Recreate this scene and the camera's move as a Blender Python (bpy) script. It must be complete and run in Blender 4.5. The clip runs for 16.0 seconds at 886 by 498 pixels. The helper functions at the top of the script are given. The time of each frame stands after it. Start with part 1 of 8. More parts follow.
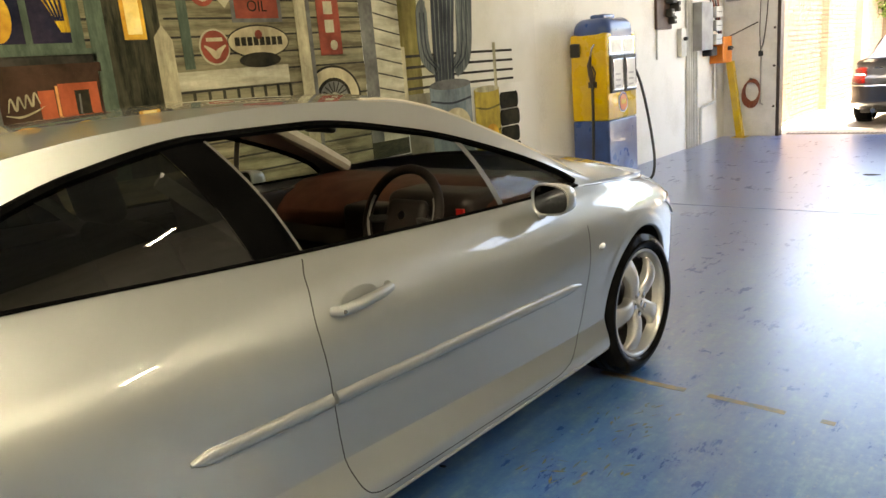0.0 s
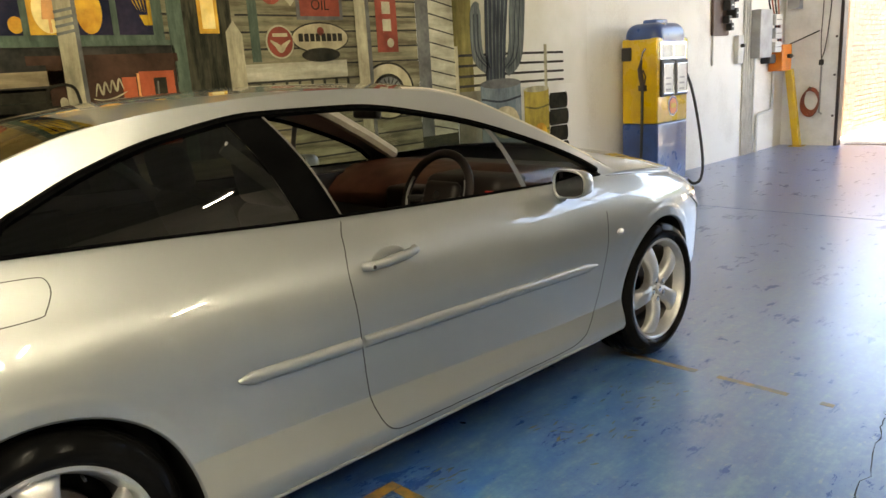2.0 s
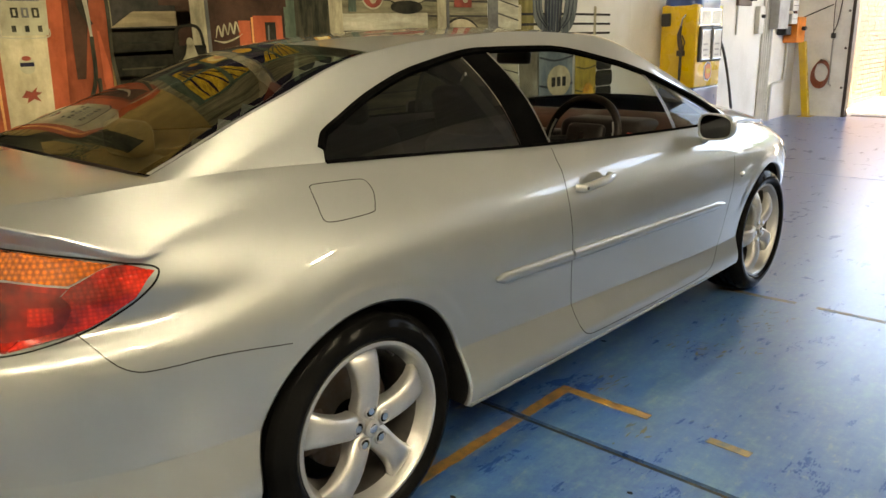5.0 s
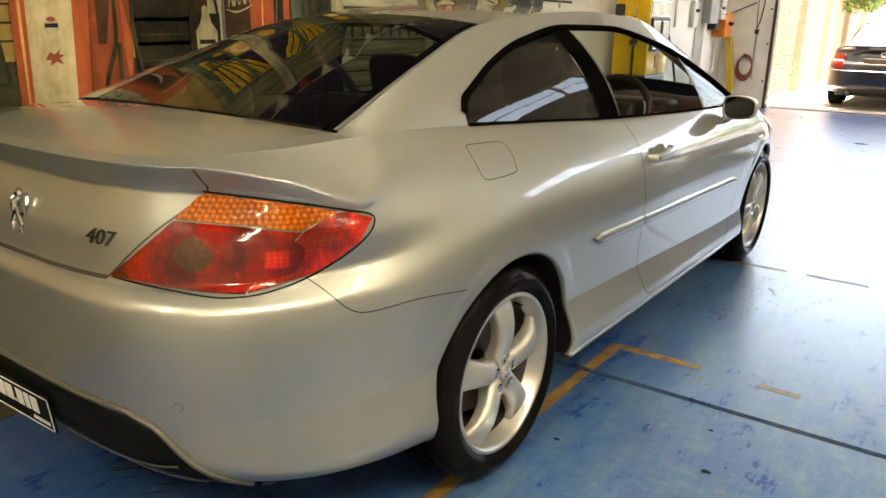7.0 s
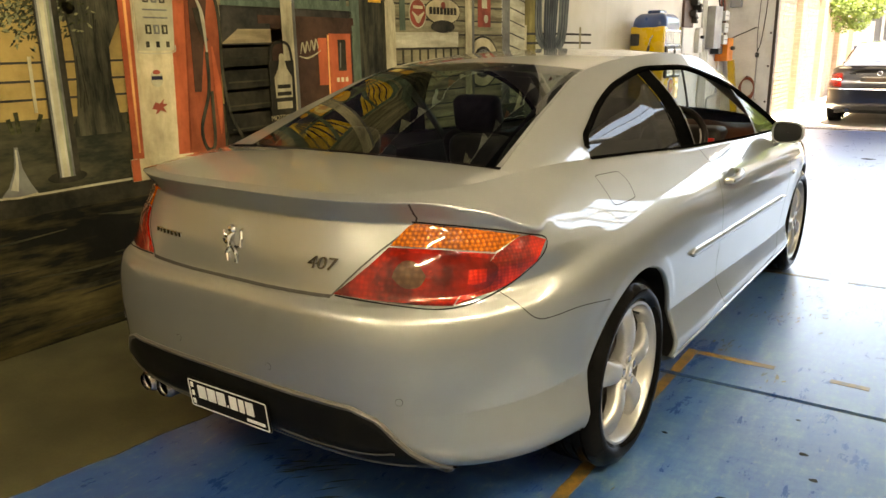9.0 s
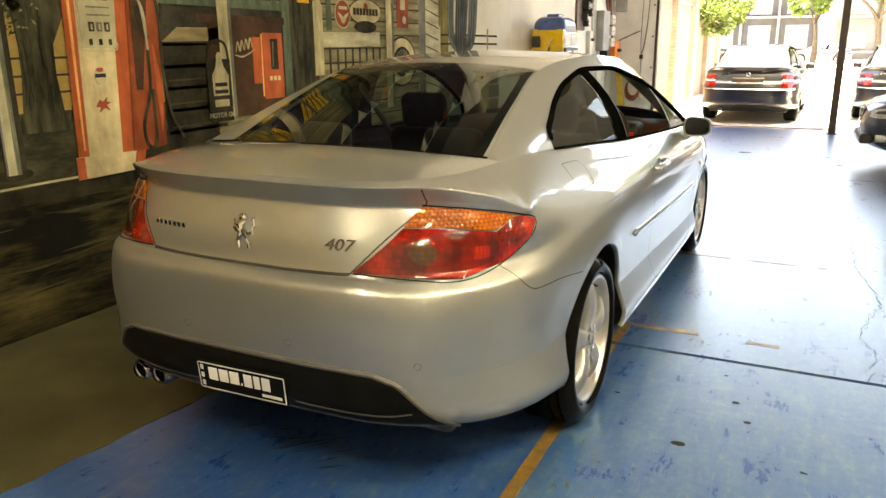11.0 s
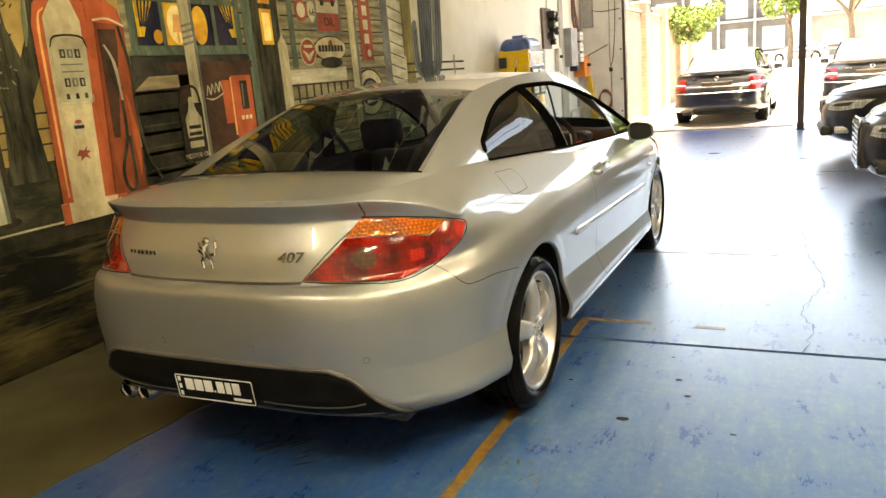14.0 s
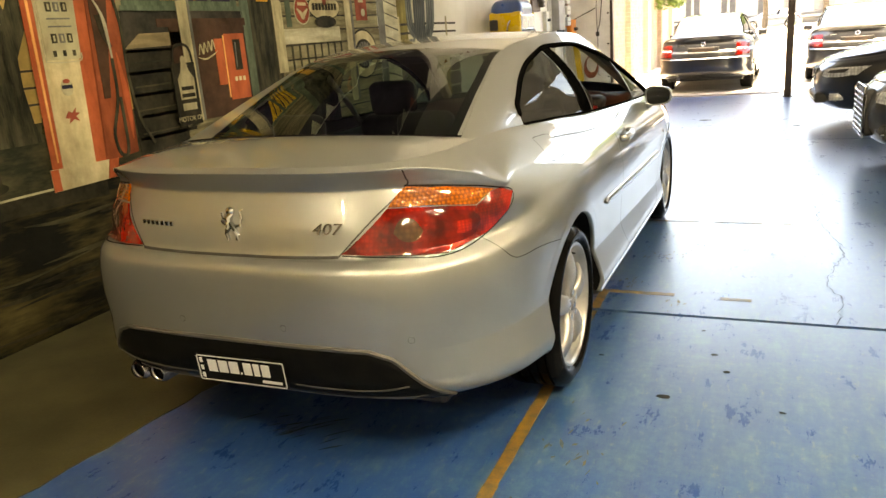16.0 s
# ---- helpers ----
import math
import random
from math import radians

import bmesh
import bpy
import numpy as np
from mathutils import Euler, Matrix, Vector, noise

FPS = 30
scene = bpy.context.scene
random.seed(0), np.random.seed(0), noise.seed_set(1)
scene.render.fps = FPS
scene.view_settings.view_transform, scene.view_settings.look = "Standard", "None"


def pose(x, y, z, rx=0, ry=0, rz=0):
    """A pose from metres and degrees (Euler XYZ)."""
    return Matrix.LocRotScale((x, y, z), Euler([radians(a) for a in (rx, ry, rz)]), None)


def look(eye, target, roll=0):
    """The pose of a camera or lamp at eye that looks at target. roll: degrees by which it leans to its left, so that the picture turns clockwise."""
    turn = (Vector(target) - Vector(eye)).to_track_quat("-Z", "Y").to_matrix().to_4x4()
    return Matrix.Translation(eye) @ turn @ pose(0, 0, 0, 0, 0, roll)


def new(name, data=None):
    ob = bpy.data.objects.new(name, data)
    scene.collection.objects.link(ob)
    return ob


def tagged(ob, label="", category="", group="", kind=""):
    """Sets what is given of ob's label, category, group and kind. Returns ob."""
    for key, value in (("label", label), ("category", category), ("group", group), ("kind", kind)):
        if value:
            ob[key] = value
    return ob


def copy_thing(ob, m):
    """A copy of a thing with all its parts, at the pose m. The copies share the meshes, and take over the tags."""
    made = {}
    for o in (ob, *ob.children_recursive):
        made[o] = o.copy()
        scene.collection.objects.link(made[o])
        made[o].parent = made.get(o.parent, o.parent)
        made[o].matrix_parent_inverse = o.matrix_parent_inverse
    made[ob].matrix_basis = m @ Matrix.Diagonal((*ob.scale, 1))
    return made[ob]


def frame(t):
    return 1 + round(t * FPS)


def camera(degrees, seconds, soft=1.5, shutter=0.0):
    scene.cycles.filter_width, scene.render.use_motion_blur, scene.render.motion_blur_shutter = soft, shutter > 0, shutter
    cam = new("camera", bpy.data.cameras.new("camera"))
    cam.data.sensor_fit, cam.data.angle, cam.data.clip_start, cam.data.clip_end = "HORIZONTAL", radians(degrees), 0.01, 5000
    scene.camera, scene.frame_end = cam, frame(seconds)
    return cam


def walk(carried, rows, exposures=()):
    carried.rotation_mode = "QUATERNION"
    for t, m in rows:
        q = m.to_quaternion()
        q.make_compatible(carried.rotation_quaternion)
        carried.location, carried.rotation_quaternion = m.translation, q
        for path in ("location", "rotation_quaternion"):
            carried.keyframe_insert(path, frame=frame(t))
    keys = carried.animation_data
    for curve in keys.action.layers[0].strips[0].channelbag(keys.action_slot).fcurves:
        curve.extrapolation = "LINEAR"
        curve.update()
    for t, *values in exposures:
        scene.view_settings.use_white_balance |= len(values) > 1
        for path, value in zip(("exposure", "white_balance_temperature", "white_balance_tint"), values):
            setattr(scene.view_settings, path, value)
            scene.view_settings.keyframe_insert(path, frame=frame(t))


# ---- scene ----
cam = camera(61.5, 16.0)
PATH = [
    (0, (2.319, -0.253, 1.449), (1.047, 1.216, 0.974), -4.9),
    (0.5, (2.373, -0.288, 1.443), (1.205, 1.27, 0.989), -3.1),
    (1, (2.508, -0.295, 1.436), (1.352, 1.286, 1.032), -2.4),
    (1.5, (2.598, -0.344, 1.408), (1.343, 1.151, 0.972), -1.9),
    (2, (2.608, -0.416, 1.407), (1.223, 0.952, 0.95), -3.5),
    (2.5, (2.6, -0.543, 1.391), (1.203, 0.781, 0.848), -3.4),
    (3, (2.607, -0.67, 1.381), (1.192, 0.629, 0.822), -2.1),
    (3.5, (2.579, -0.789, 1.361), (1.133, 0.48, 0.816), -0.8),
    (3.7, (2.538, -0.827, 1.356), (1.06, 0.415, 0.83), -1.3),
    (5.8, (2.117, -1.475, 1.364), (0.92, 0.033, 0.822), -0.5),
    (6, (2.088, -1.527, 1.357), (0.888, -0.02, 0.82), 0.4),
    (6.5, (1.981, -1.643, 1.326), (0.76, -0.165, 0.758), 2.5),
    (7, (1.857, -1.767, 1.332), (0.749, -0.208, 0.748), 0.8),
    (7.5, (1.793, -1.869, 1.339), (0.683, -0.307, 0.765), -0.2),
    (8, (1.748, -2.044, 1.362), (0.691, -0.461, 0.748), -1.1),
    (8.5, (1.723, -2.217, 1.396), (0.616, -0.643, 0.85), -2.4),
    (9, (1.67, -2.295, 1.405), (0.566, -0.709, 0.89), -1.0),
    (9.5, (1.547, -2.364, 1.401), (0.503, -0.743, 0.869), -2.3),
    (9.7, (1.498, -2.379, 1.405), (0.526, -0.712, 0.881), -3.1),
    (11.8, (1.54, -2.808, 1.425), (0.71, -1.063, 0.908), -0.2),
    (12, (1.582, -2.816, 1.432), (0.657, -1.108, 0.957), -3.1),
    (12.5, (1.744, -2.855, 1.422), (0.736, -1.188, 0.968), -3.6),
    (13, (1.777, -2.854, 1.415), (0.811, -1.166, 0.947), -4.7),
    (13.5, (1.802, -2.85, 1.411), (0.893, -1.124, 0.968), -5.1),
    (14, (1.811, -2.841, 1.406), (0.959, -1.09, 0.952), -4.9),
    (14.5, (1.809, -2.83, 1.419), (0.963, -1.072, 0.977), -4.5),
    (15, (1.773, -2.814, 1.391), (0.896, -1.089, 0.882), -4.4),
    (15.5, (1.668, -2.794, 1.388), (0.833, -1.045, 0.892), -3.3),
    (16, (1.517, -2.774, 1.396), (0.738, -1.015, 0.85), -4.4),
]
walk(cam, [(t, look(eye, target, roll)) for t, eye, target, roll in PATH], [(0.0, 3.88, 8900, 10), (2.5, 3.77, 8200, 10), (6.5, 3.77, 9500, 10), (9.0, 3.85, 9900, 10), (12.5, 3.88, 10300, 10), (16.0, 3.86, 10600, 10)])

# ---- light ----
WORLD = bpy.data.worlds.new("sky_world")
scene.world = WORLD
WORLD.use_nodes = True
_nt = WORLD.node_tree
_sky = _nt.nodes.new("ShaderNodeTexSky")
_sky.sky_type = "NISHITA"
_sky.sun_disc = False
_sky.sun_elevation = radians(80)
_sky.sun_rotation = radians(140)
_sky.dust_density = 2.5
_sky.air_density = 0.7
_bg = _nt.nodes["Background"]
_bg.inputs["Strength"].default_value = 0.15
_nt.links.new(_sky.outputs["Color"], _bg.inputs["Color"])
_sun = bpy.data.lights.new("sun", "SUN")
_sun.energy = 5.0
_sun.angle = radians(0.6)
_sun.color = (1.0, 0.95, 0.87)
sun = new("sun", _sun)
sun.matrix_world = look((12, 40, 30), (12 - 0.10 * 10, 40 + 0.12 * 10, 30 - 0.985 * 10))
# ---- materials ----
def nodes_of(name):
    m = bpy.data.materials.new(name)
    m.use_nodes = True
    nt = m.node_tree
    return m, nt, nt.nodes["Principled BSDF"]


def surface(name, a, b=None, rough=0.6, metal=0.0, scale=4.0, fine=60.0, bump=0.1, coat=0.0, dist=0.002, spread=0.12, mix=(0.35, 0.65), per_piece=0.0, spec=0.5):
    """Two colours mixed by noise at two sizes, with uneven gloss and a fine relief."""
    m, nt, p = nodes_of(name)
    b = b or tuple(c * 0.82 for c in a)
    tc = nt.nodes.new("ShaderNodeTexCoord")
    n1 = nt.nodes.new("ShaderNodeTexNoise")
    n1.inputs["Scale"].default_value, n1.inputs["Detail"].default_value = scale, 6
    n2 = nt.nodes.new("ShaderNodeTexNoise")
    n2.inputs["Scale"].default_value, n2.inputs["Detail"].default_value = fine, 4
    for n in (n1, n2):
        nt.links.new(tc.outputs["Object"], n.inputs["Vector"])
    add = nt.nodes.new("ShaderNodeMath")
    add.operation = "MULTIPLY_ADD"
    nt.links.new(n2.outputs["Fac"], add.inputs[0])
    add.inputs[1].default_value = 0.3
    nt.links.new(n1.outputs["Fac"], add.inputs[2])
    ramp = nt.nodes.new("ShaderNodeValToRGB")
    ramp.color_ramp.elements[0].position, ramp.color_ramp.elements[1].position = mix[0] + 0.15, mix[1] + 0.15
    ramp.color_ramp.elements[0].color, ramp.color_ramp.elements[1].color = (*a, 1), (*b, 1)
    nt.links.new(add.outputs[0], ramp.inputs["Fac"])
    col = ramp.outputs["Color"]
    if per_piece:
        info = nt.nodes.new("ShaderNodeObjectInfo")
        hsv = nt.nodes.new("ShaderNodeHueSaturation")
        mr = nt.nodes.new("ShaderNodeMapRange")
        mr.inputs["To Min"].default_value, mr.inputs["To Max"].default_value = 1 - per_piece, 1 + per_piece
        nt.links.new(info.outputs["Random"], mr.inputs["Value"])
        nt.links.new(mr.outputs["Result"], hsv.inputs["Value"])
        nt.links.new(col, hsv.inputs["Color"])
        col = hsv.outputs["Color"]
    nt.links.new(col, p.inputs["Base Color"])
    rr = nt.nodes.new("ShaderNodeMapRange")
    rr.inputs["To Min"].default_value, rr.inputs["To Max"].default_value = max(rough - spread, 0.02), min(rough + spread, 1)
    nt.links.new(n1.outputs["Fac"], rr.inputs["Value"])
    nt.links.new(rr.outputs["Result"], p.inputs["Roughness"])
    p.inputs["Metallic"].default_value = metal
    p.inputs["Coat Weight"].default_value = coat
    p.inputs["Coat Roughness"].default_value = 0.04
    p.inputs["Specular IOR Level"].default_value = spec
    if bump:
        bn = nt.nodes.new("ShaderNodeBump")
        bn.inputs["Strength"].default_value, bn.inputs["Distance"].default_value = bump, dist
        nt.links.new(n2.outputs["Fac"], bn.inputs["Height"])
        nt.links.new(bn.outputs["Normal"], p.inputs["Normal"])
    return m


def glow(name, color, strength):
    m, nt, p = nodes_of(name)
    p.inputs["Base Color"].default_value = (*color, 1)
    p.inputs["Emission Color"].default_value = (*color, 1)
    p.inputs["Emission Strength"].default_value = strength
    return m


def sheet_glass(name, tint, gloss=1.0, slant=0.9):
    """A thin pane: clear to what is behind it, with a mirror sheen that grows at a slant."""
    m, nt, p = nodes_of(name)
    nt.nodes.remove(p)
    tr = nt.nodes.new("ShaderNodeBsdfTransparent")
    tr.inputs["Color"].default_value = (*tint, 1)
    gl = nt.nodes.new("ShaderNodeBsdfGlossy")
    gl.inputs["Roughness"].default_value = 0.01
    lw = nt.nodes.new("ShaderNodeLayerWeight")
    lw.inputs["Blend"].default_value = 0.5
    pw = nt.nodes.new("ShaderNodeMath")
    pw.operation = "POWER"
    pw.inputs[1].default_value = 4.5
    mul = nt.nodes.new("ShaderNodeMath")
    mul.operation = "MULTIPLY_ADD"
    mul.inputs[1].default_value, mul.inputs[2].default_value = slant, 0.05 * gloss
    mul.use_clamp = True
    mx = nt.nodes.new("ShaderNodeMixShader")
    nt.links.new(lw.outputs["Facing"], pw.inputs[0])
    nt.links.new(pw.outputs[0], mul.inputs[0])
    nt.links.new(mul.outputs[0], mx.inputs["Fac"])
    nt.links.new(tr.outputs[0], mx.inputs[1])
    nt.links.new(gl.outputs[0], mx.inputs[2])
    nt.links.new(mx.outputs[0], nt.nodes["Material Output"].inputs["Surface"])
    return m


def car_paint(name, color, metal=0.5, rough=0.38, coat_ior=1.7):
    m, nt, p = nodes_of(name)
    tc = nt.nodes.new("ShaderNodeTexCoord")
    fl = nt.nodes.new("ShaderNodeTexNoise")
    fl.inputs["Scale"].default_value = 1400
    ds = nt.nodes.new("ShaderNodeTexNoise")
    ds.inputs["Scale"].default_value, ds.inputs["Detail"].default_value = 3, 5
    for n in (fl, ds):
        nt.links.new(tc.outputs["Object"], n.inputs["Vector"])
    mr = nt.nodes.new("ShaderNodeMapRange")
    mr.inputs["To Min"].default_value, mr.inputs["To Max"].default_value = 0.88, 1.1
    nt.links.new(fl.outputs["Fac"], mr.inputs["Value"])
    hsv = nt.nodes.new("ShaderNodeHueSaturation")
    hsv.inputs["Color"].default_value = (*color, 1)
    nt.links.new(mr.outputs["Result"], hsv.inputs["Value"])
    nt.links.new(hsv.outputs["Color"], p.inputs["Base Color"])
    rr = nt.nodes.new("ShaderNodeMapRange")
    rr.inputs["To Min"].default_value, rr.inputs["To Max"].default_value = rough - 0.04, rough + 0.06
    nt.links.new(ds.outputs["Fac"], rr.inputs["Value"])
    nt.links.new(rr.outputs["Result"], p.inputs["Roughness"])
    p.inputs["Metallic"].default_value = metal
    p.inputs["Coat Weight"].default_value = 1.0
    p.inputs["Coat Roughness"].default_value = 0.015
    p.inputs["Coat IOR"].default_value = coat_ior
    return m


def lens_material(name, color, dots=0.0, scale=70.0, rough=0.12, cloud=0.8):
    """Coloured lamp plastic; dots: relief of the moulded cells."""
    m, nt, p = nodes_of(name)
    tc = nt.nodes.new("ShaderNodeTexCoord")
    vo = nt.nodes.new("ShaderNodeTexVoronoi")
    vo.inputs["Scale"].default_value = scale
    vo.inputs["Randomness"].default_value = 0.15
    nt.links.new(tc.outputs["Object"], vo.inputs["Vector"])
    ramp = nt.nodes.new("ShaderNodeValToRGB")
    ramp.color_ramp.elements[0].position, ramp.color_ramp.elements[1].position = 0.1, 0.62
    ramp.color_ramp.elements[0].color = (*[min(1, c * (1 + dots)) for c in color], 1)
    ramp.color_ramp.elements[1].color = (*[c * (1 - 0.7 * dots) for c in color], 1)
    nt.links.new(vo.outputs["Distance"], ramp.inputs["Fac"])
    cl = nt.nodes.new("ShaderNodeTexNoise")
    cl.inputs["Scale"].default_value, cl.inputs["Detail"].default_value = 11, 3
    nt.links.new(tc.outputs["Object"], cl.inputs["Vector"])
    cm = nt.nodes.new("ShaderNodeMapRange")
    cm.inputs["From Min"].default_value, cm.inputs["From Max"].default_value = 0.38, 0.6
    cm.inputs["To Min"].default_value, cm.inputs["To Max"].default_value = cloud, 1.15
    nt.links.new(cl.outputs["Fac"], cm.inputs["Value"])
    hs = nt.nodes.new("ShaderNodeHueSaturation")
    nt.links.new(cm.outputs["Result"], hs.inputs["Value"])
    nt.links.new(ramp.outputs["Color"], hs.inputs["Color"])
    nt.links.new(hs.outputs["Color"], p.inputs["Base Color"])
    p.inputs["Roughness"].default_value = rough
    p.inputs["Specular IOR Level"].default_value = 0.15
    p.inputs["Coat Weight"].default_value = 1.0
    p.inputs["Coat Roughness"].default_value = 0.01
    bn = nt.nodes.new("ShaderNodeBump")
    bn.inputs["Strength"].default_value, bn.inputs["Distance"].default_value = 0.5 * dots, 0.004
    bn.invert = True
    nt.links.new(vo.outputs["Distance"], bn.inputs["Height"])
    nt.links.new(bn.outputs["Normal"], p.inputs["Normal"])
    return m


def floor_paint():
    """Blue floor paint, worn through to concrete in patches, scuffed and glossy."""
    m, nt, p = nodes_of("blue_floor_paint")
    tc = nt.nodes.new("ShaderNodeTexCoord")

    def noise_node(scale, detail=6, stretch=None, rough=0.6, turn=0.5):
        n = nt.nodes.new("ShaderNodeTexNoise")
        n.inputs["Scale"].default_value, n.inputs["Detail"].default_value, n.inputs["Roughness"].default_value = scale, detail, rough
        src = tc.outputs["Object"]
        if stretch:
            mp = nt.nodes.new("ShaderNodeMapping")
            mp.inputs["Scale"].default_value = stretch
            mp.inputs["Rotation"].default_value = (0, 0, turn)
            nt.links.new(src, mp.inputs["Vector"])
            src = mp.outputs["Vector"]
        nt.links.new(src, n.inputs["Vector"])
        return n.outputs["Fac"]

    def ramp(fac, p0, p1, c0, c1):
        r = nt.nodes.new("ShaderNodeValToRGB")
        r.color_ramp.elements[0].position, r.color_ramp.elements[1].position = p0, p1
        r.color_ramp.elements[0].color, r.color_ramp.elements[1].color = (*c0, 1), (*c1, 1)
        nt.links.new(fac, r.inputs["Fac"])
        return r.outputs["Color"]

    def mixc(fac, a, b):
        x = nt.nodes.new("ShaderNodeMix")
        x.data_type = "RGBA"
        nt.links.new(fac, x.inputs["Factor"])
        nt.links.new(a, x.inputs["A"])
        nt.links.new(b, x.inputs["B"])
        return x.outputs["Result"]

    big, mid, fine, grit = noise_node(0.8), noise_node(3.2, 10, None, 0.72), noise_node(26, 8, None, 0.75), noise_node(160, 3)
    brush = noise_node(5, 10, (3.2, 0.7, 1), 0.78, 0.12)
    scratch = noise_node(7, 8, (6, 1.2, 1), 0.7)

    def blend(a, b, k):
        x = nt.nodes.new("ShaderNodeMath")
        x.operation = "MULTIPLY_ADD"
        y = nt.nodes.new("ShaderNodeMath")
        y.operation = "MULTIPLY"
        nt.links.new(b, y.inputs[0])
        y.inputs[1].default_value = k
        nt.links.new(a, x.inputs[0])
        x.inputs[1].default_value = 1 - k
        nt.links.new(y.outputs[0], x.inputs[2])
        return x.outputs[0]

    base = ramp(blend(big, fine, 0.35), 0.36, 0.62, (0.004, 0.042, 0.205), (0.009, 0.072, 0.29))
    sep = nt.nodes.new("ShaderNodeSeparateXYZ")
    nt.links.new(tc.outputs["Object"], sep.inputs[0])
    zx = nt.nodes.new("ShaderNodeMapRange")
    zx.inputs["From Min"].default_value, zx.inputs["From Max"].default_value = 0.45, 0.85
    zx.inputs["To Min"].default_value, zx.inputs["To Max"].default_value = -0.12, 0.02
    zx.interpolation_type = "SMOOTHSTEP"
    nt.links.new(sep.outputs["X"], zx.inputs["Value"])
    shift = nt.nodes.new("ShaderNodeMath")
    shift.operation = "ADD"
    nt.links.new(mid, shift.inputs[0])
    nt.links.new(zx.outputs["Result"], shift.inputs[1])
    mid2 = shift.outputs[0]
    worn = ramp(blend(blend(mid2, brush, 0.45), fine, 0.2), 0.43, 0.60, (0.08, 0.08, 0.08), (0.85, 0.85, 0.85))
    pale = ramp(blend(brush, fine, 0.4), 0.40, 0.62, (0.012, 0.080, 0.20), (0.125, 0.225, 0.265))
    col = mixc(worn, base, pale)
    rub = ramp(blend(scratch, fine, 0.4), 0.55, 0.62, (0, 0, 0), (0.75, 0.75, 0.75))
    bare = ramp(grit, 0.3, 0.7, (0.12, 0.17, 0.19), (0.21, 0.235, 0.225))
    col = mixc(rub, col, bare)
    nt.links.new(col, p.inputs["Base Color"])
    rr = nt.nodes.new("ShaderNodeMapRange")
    rr.inputs["From Min"].default_value, rr.inputs["From Max"].default_value = 0.3, 0.7
    rr.inputs["To Min"].default_value, rr.inputs["To Max"].default_value = 0.22, 0.38
    p.inputs["Specular IOR Level"].default_value = 0.8
    p.inputs["Coat Weight"].default_value = 1.0
    p.inputs["Coat Roughness"].default_value = 0.32
    nt.links.new(blend(mid, brush, 0.5), rr.inputs["Value"])
    nt.links.new(rr.outputs["Result"], p.inputs["Roughness"])
    bn = nt.nodes.new("ShaderNodeBump")
    bn.inputs["Strength"].default_value, bn.inputs["Distance"].default_value = 0.15, 0.003
    nt.links.new(blend(mid, fine, 0.4), bn.inputs["Height"])
    nt.links.new(bn.outputs["Normal"], p.inputs["Normal"])
    return m


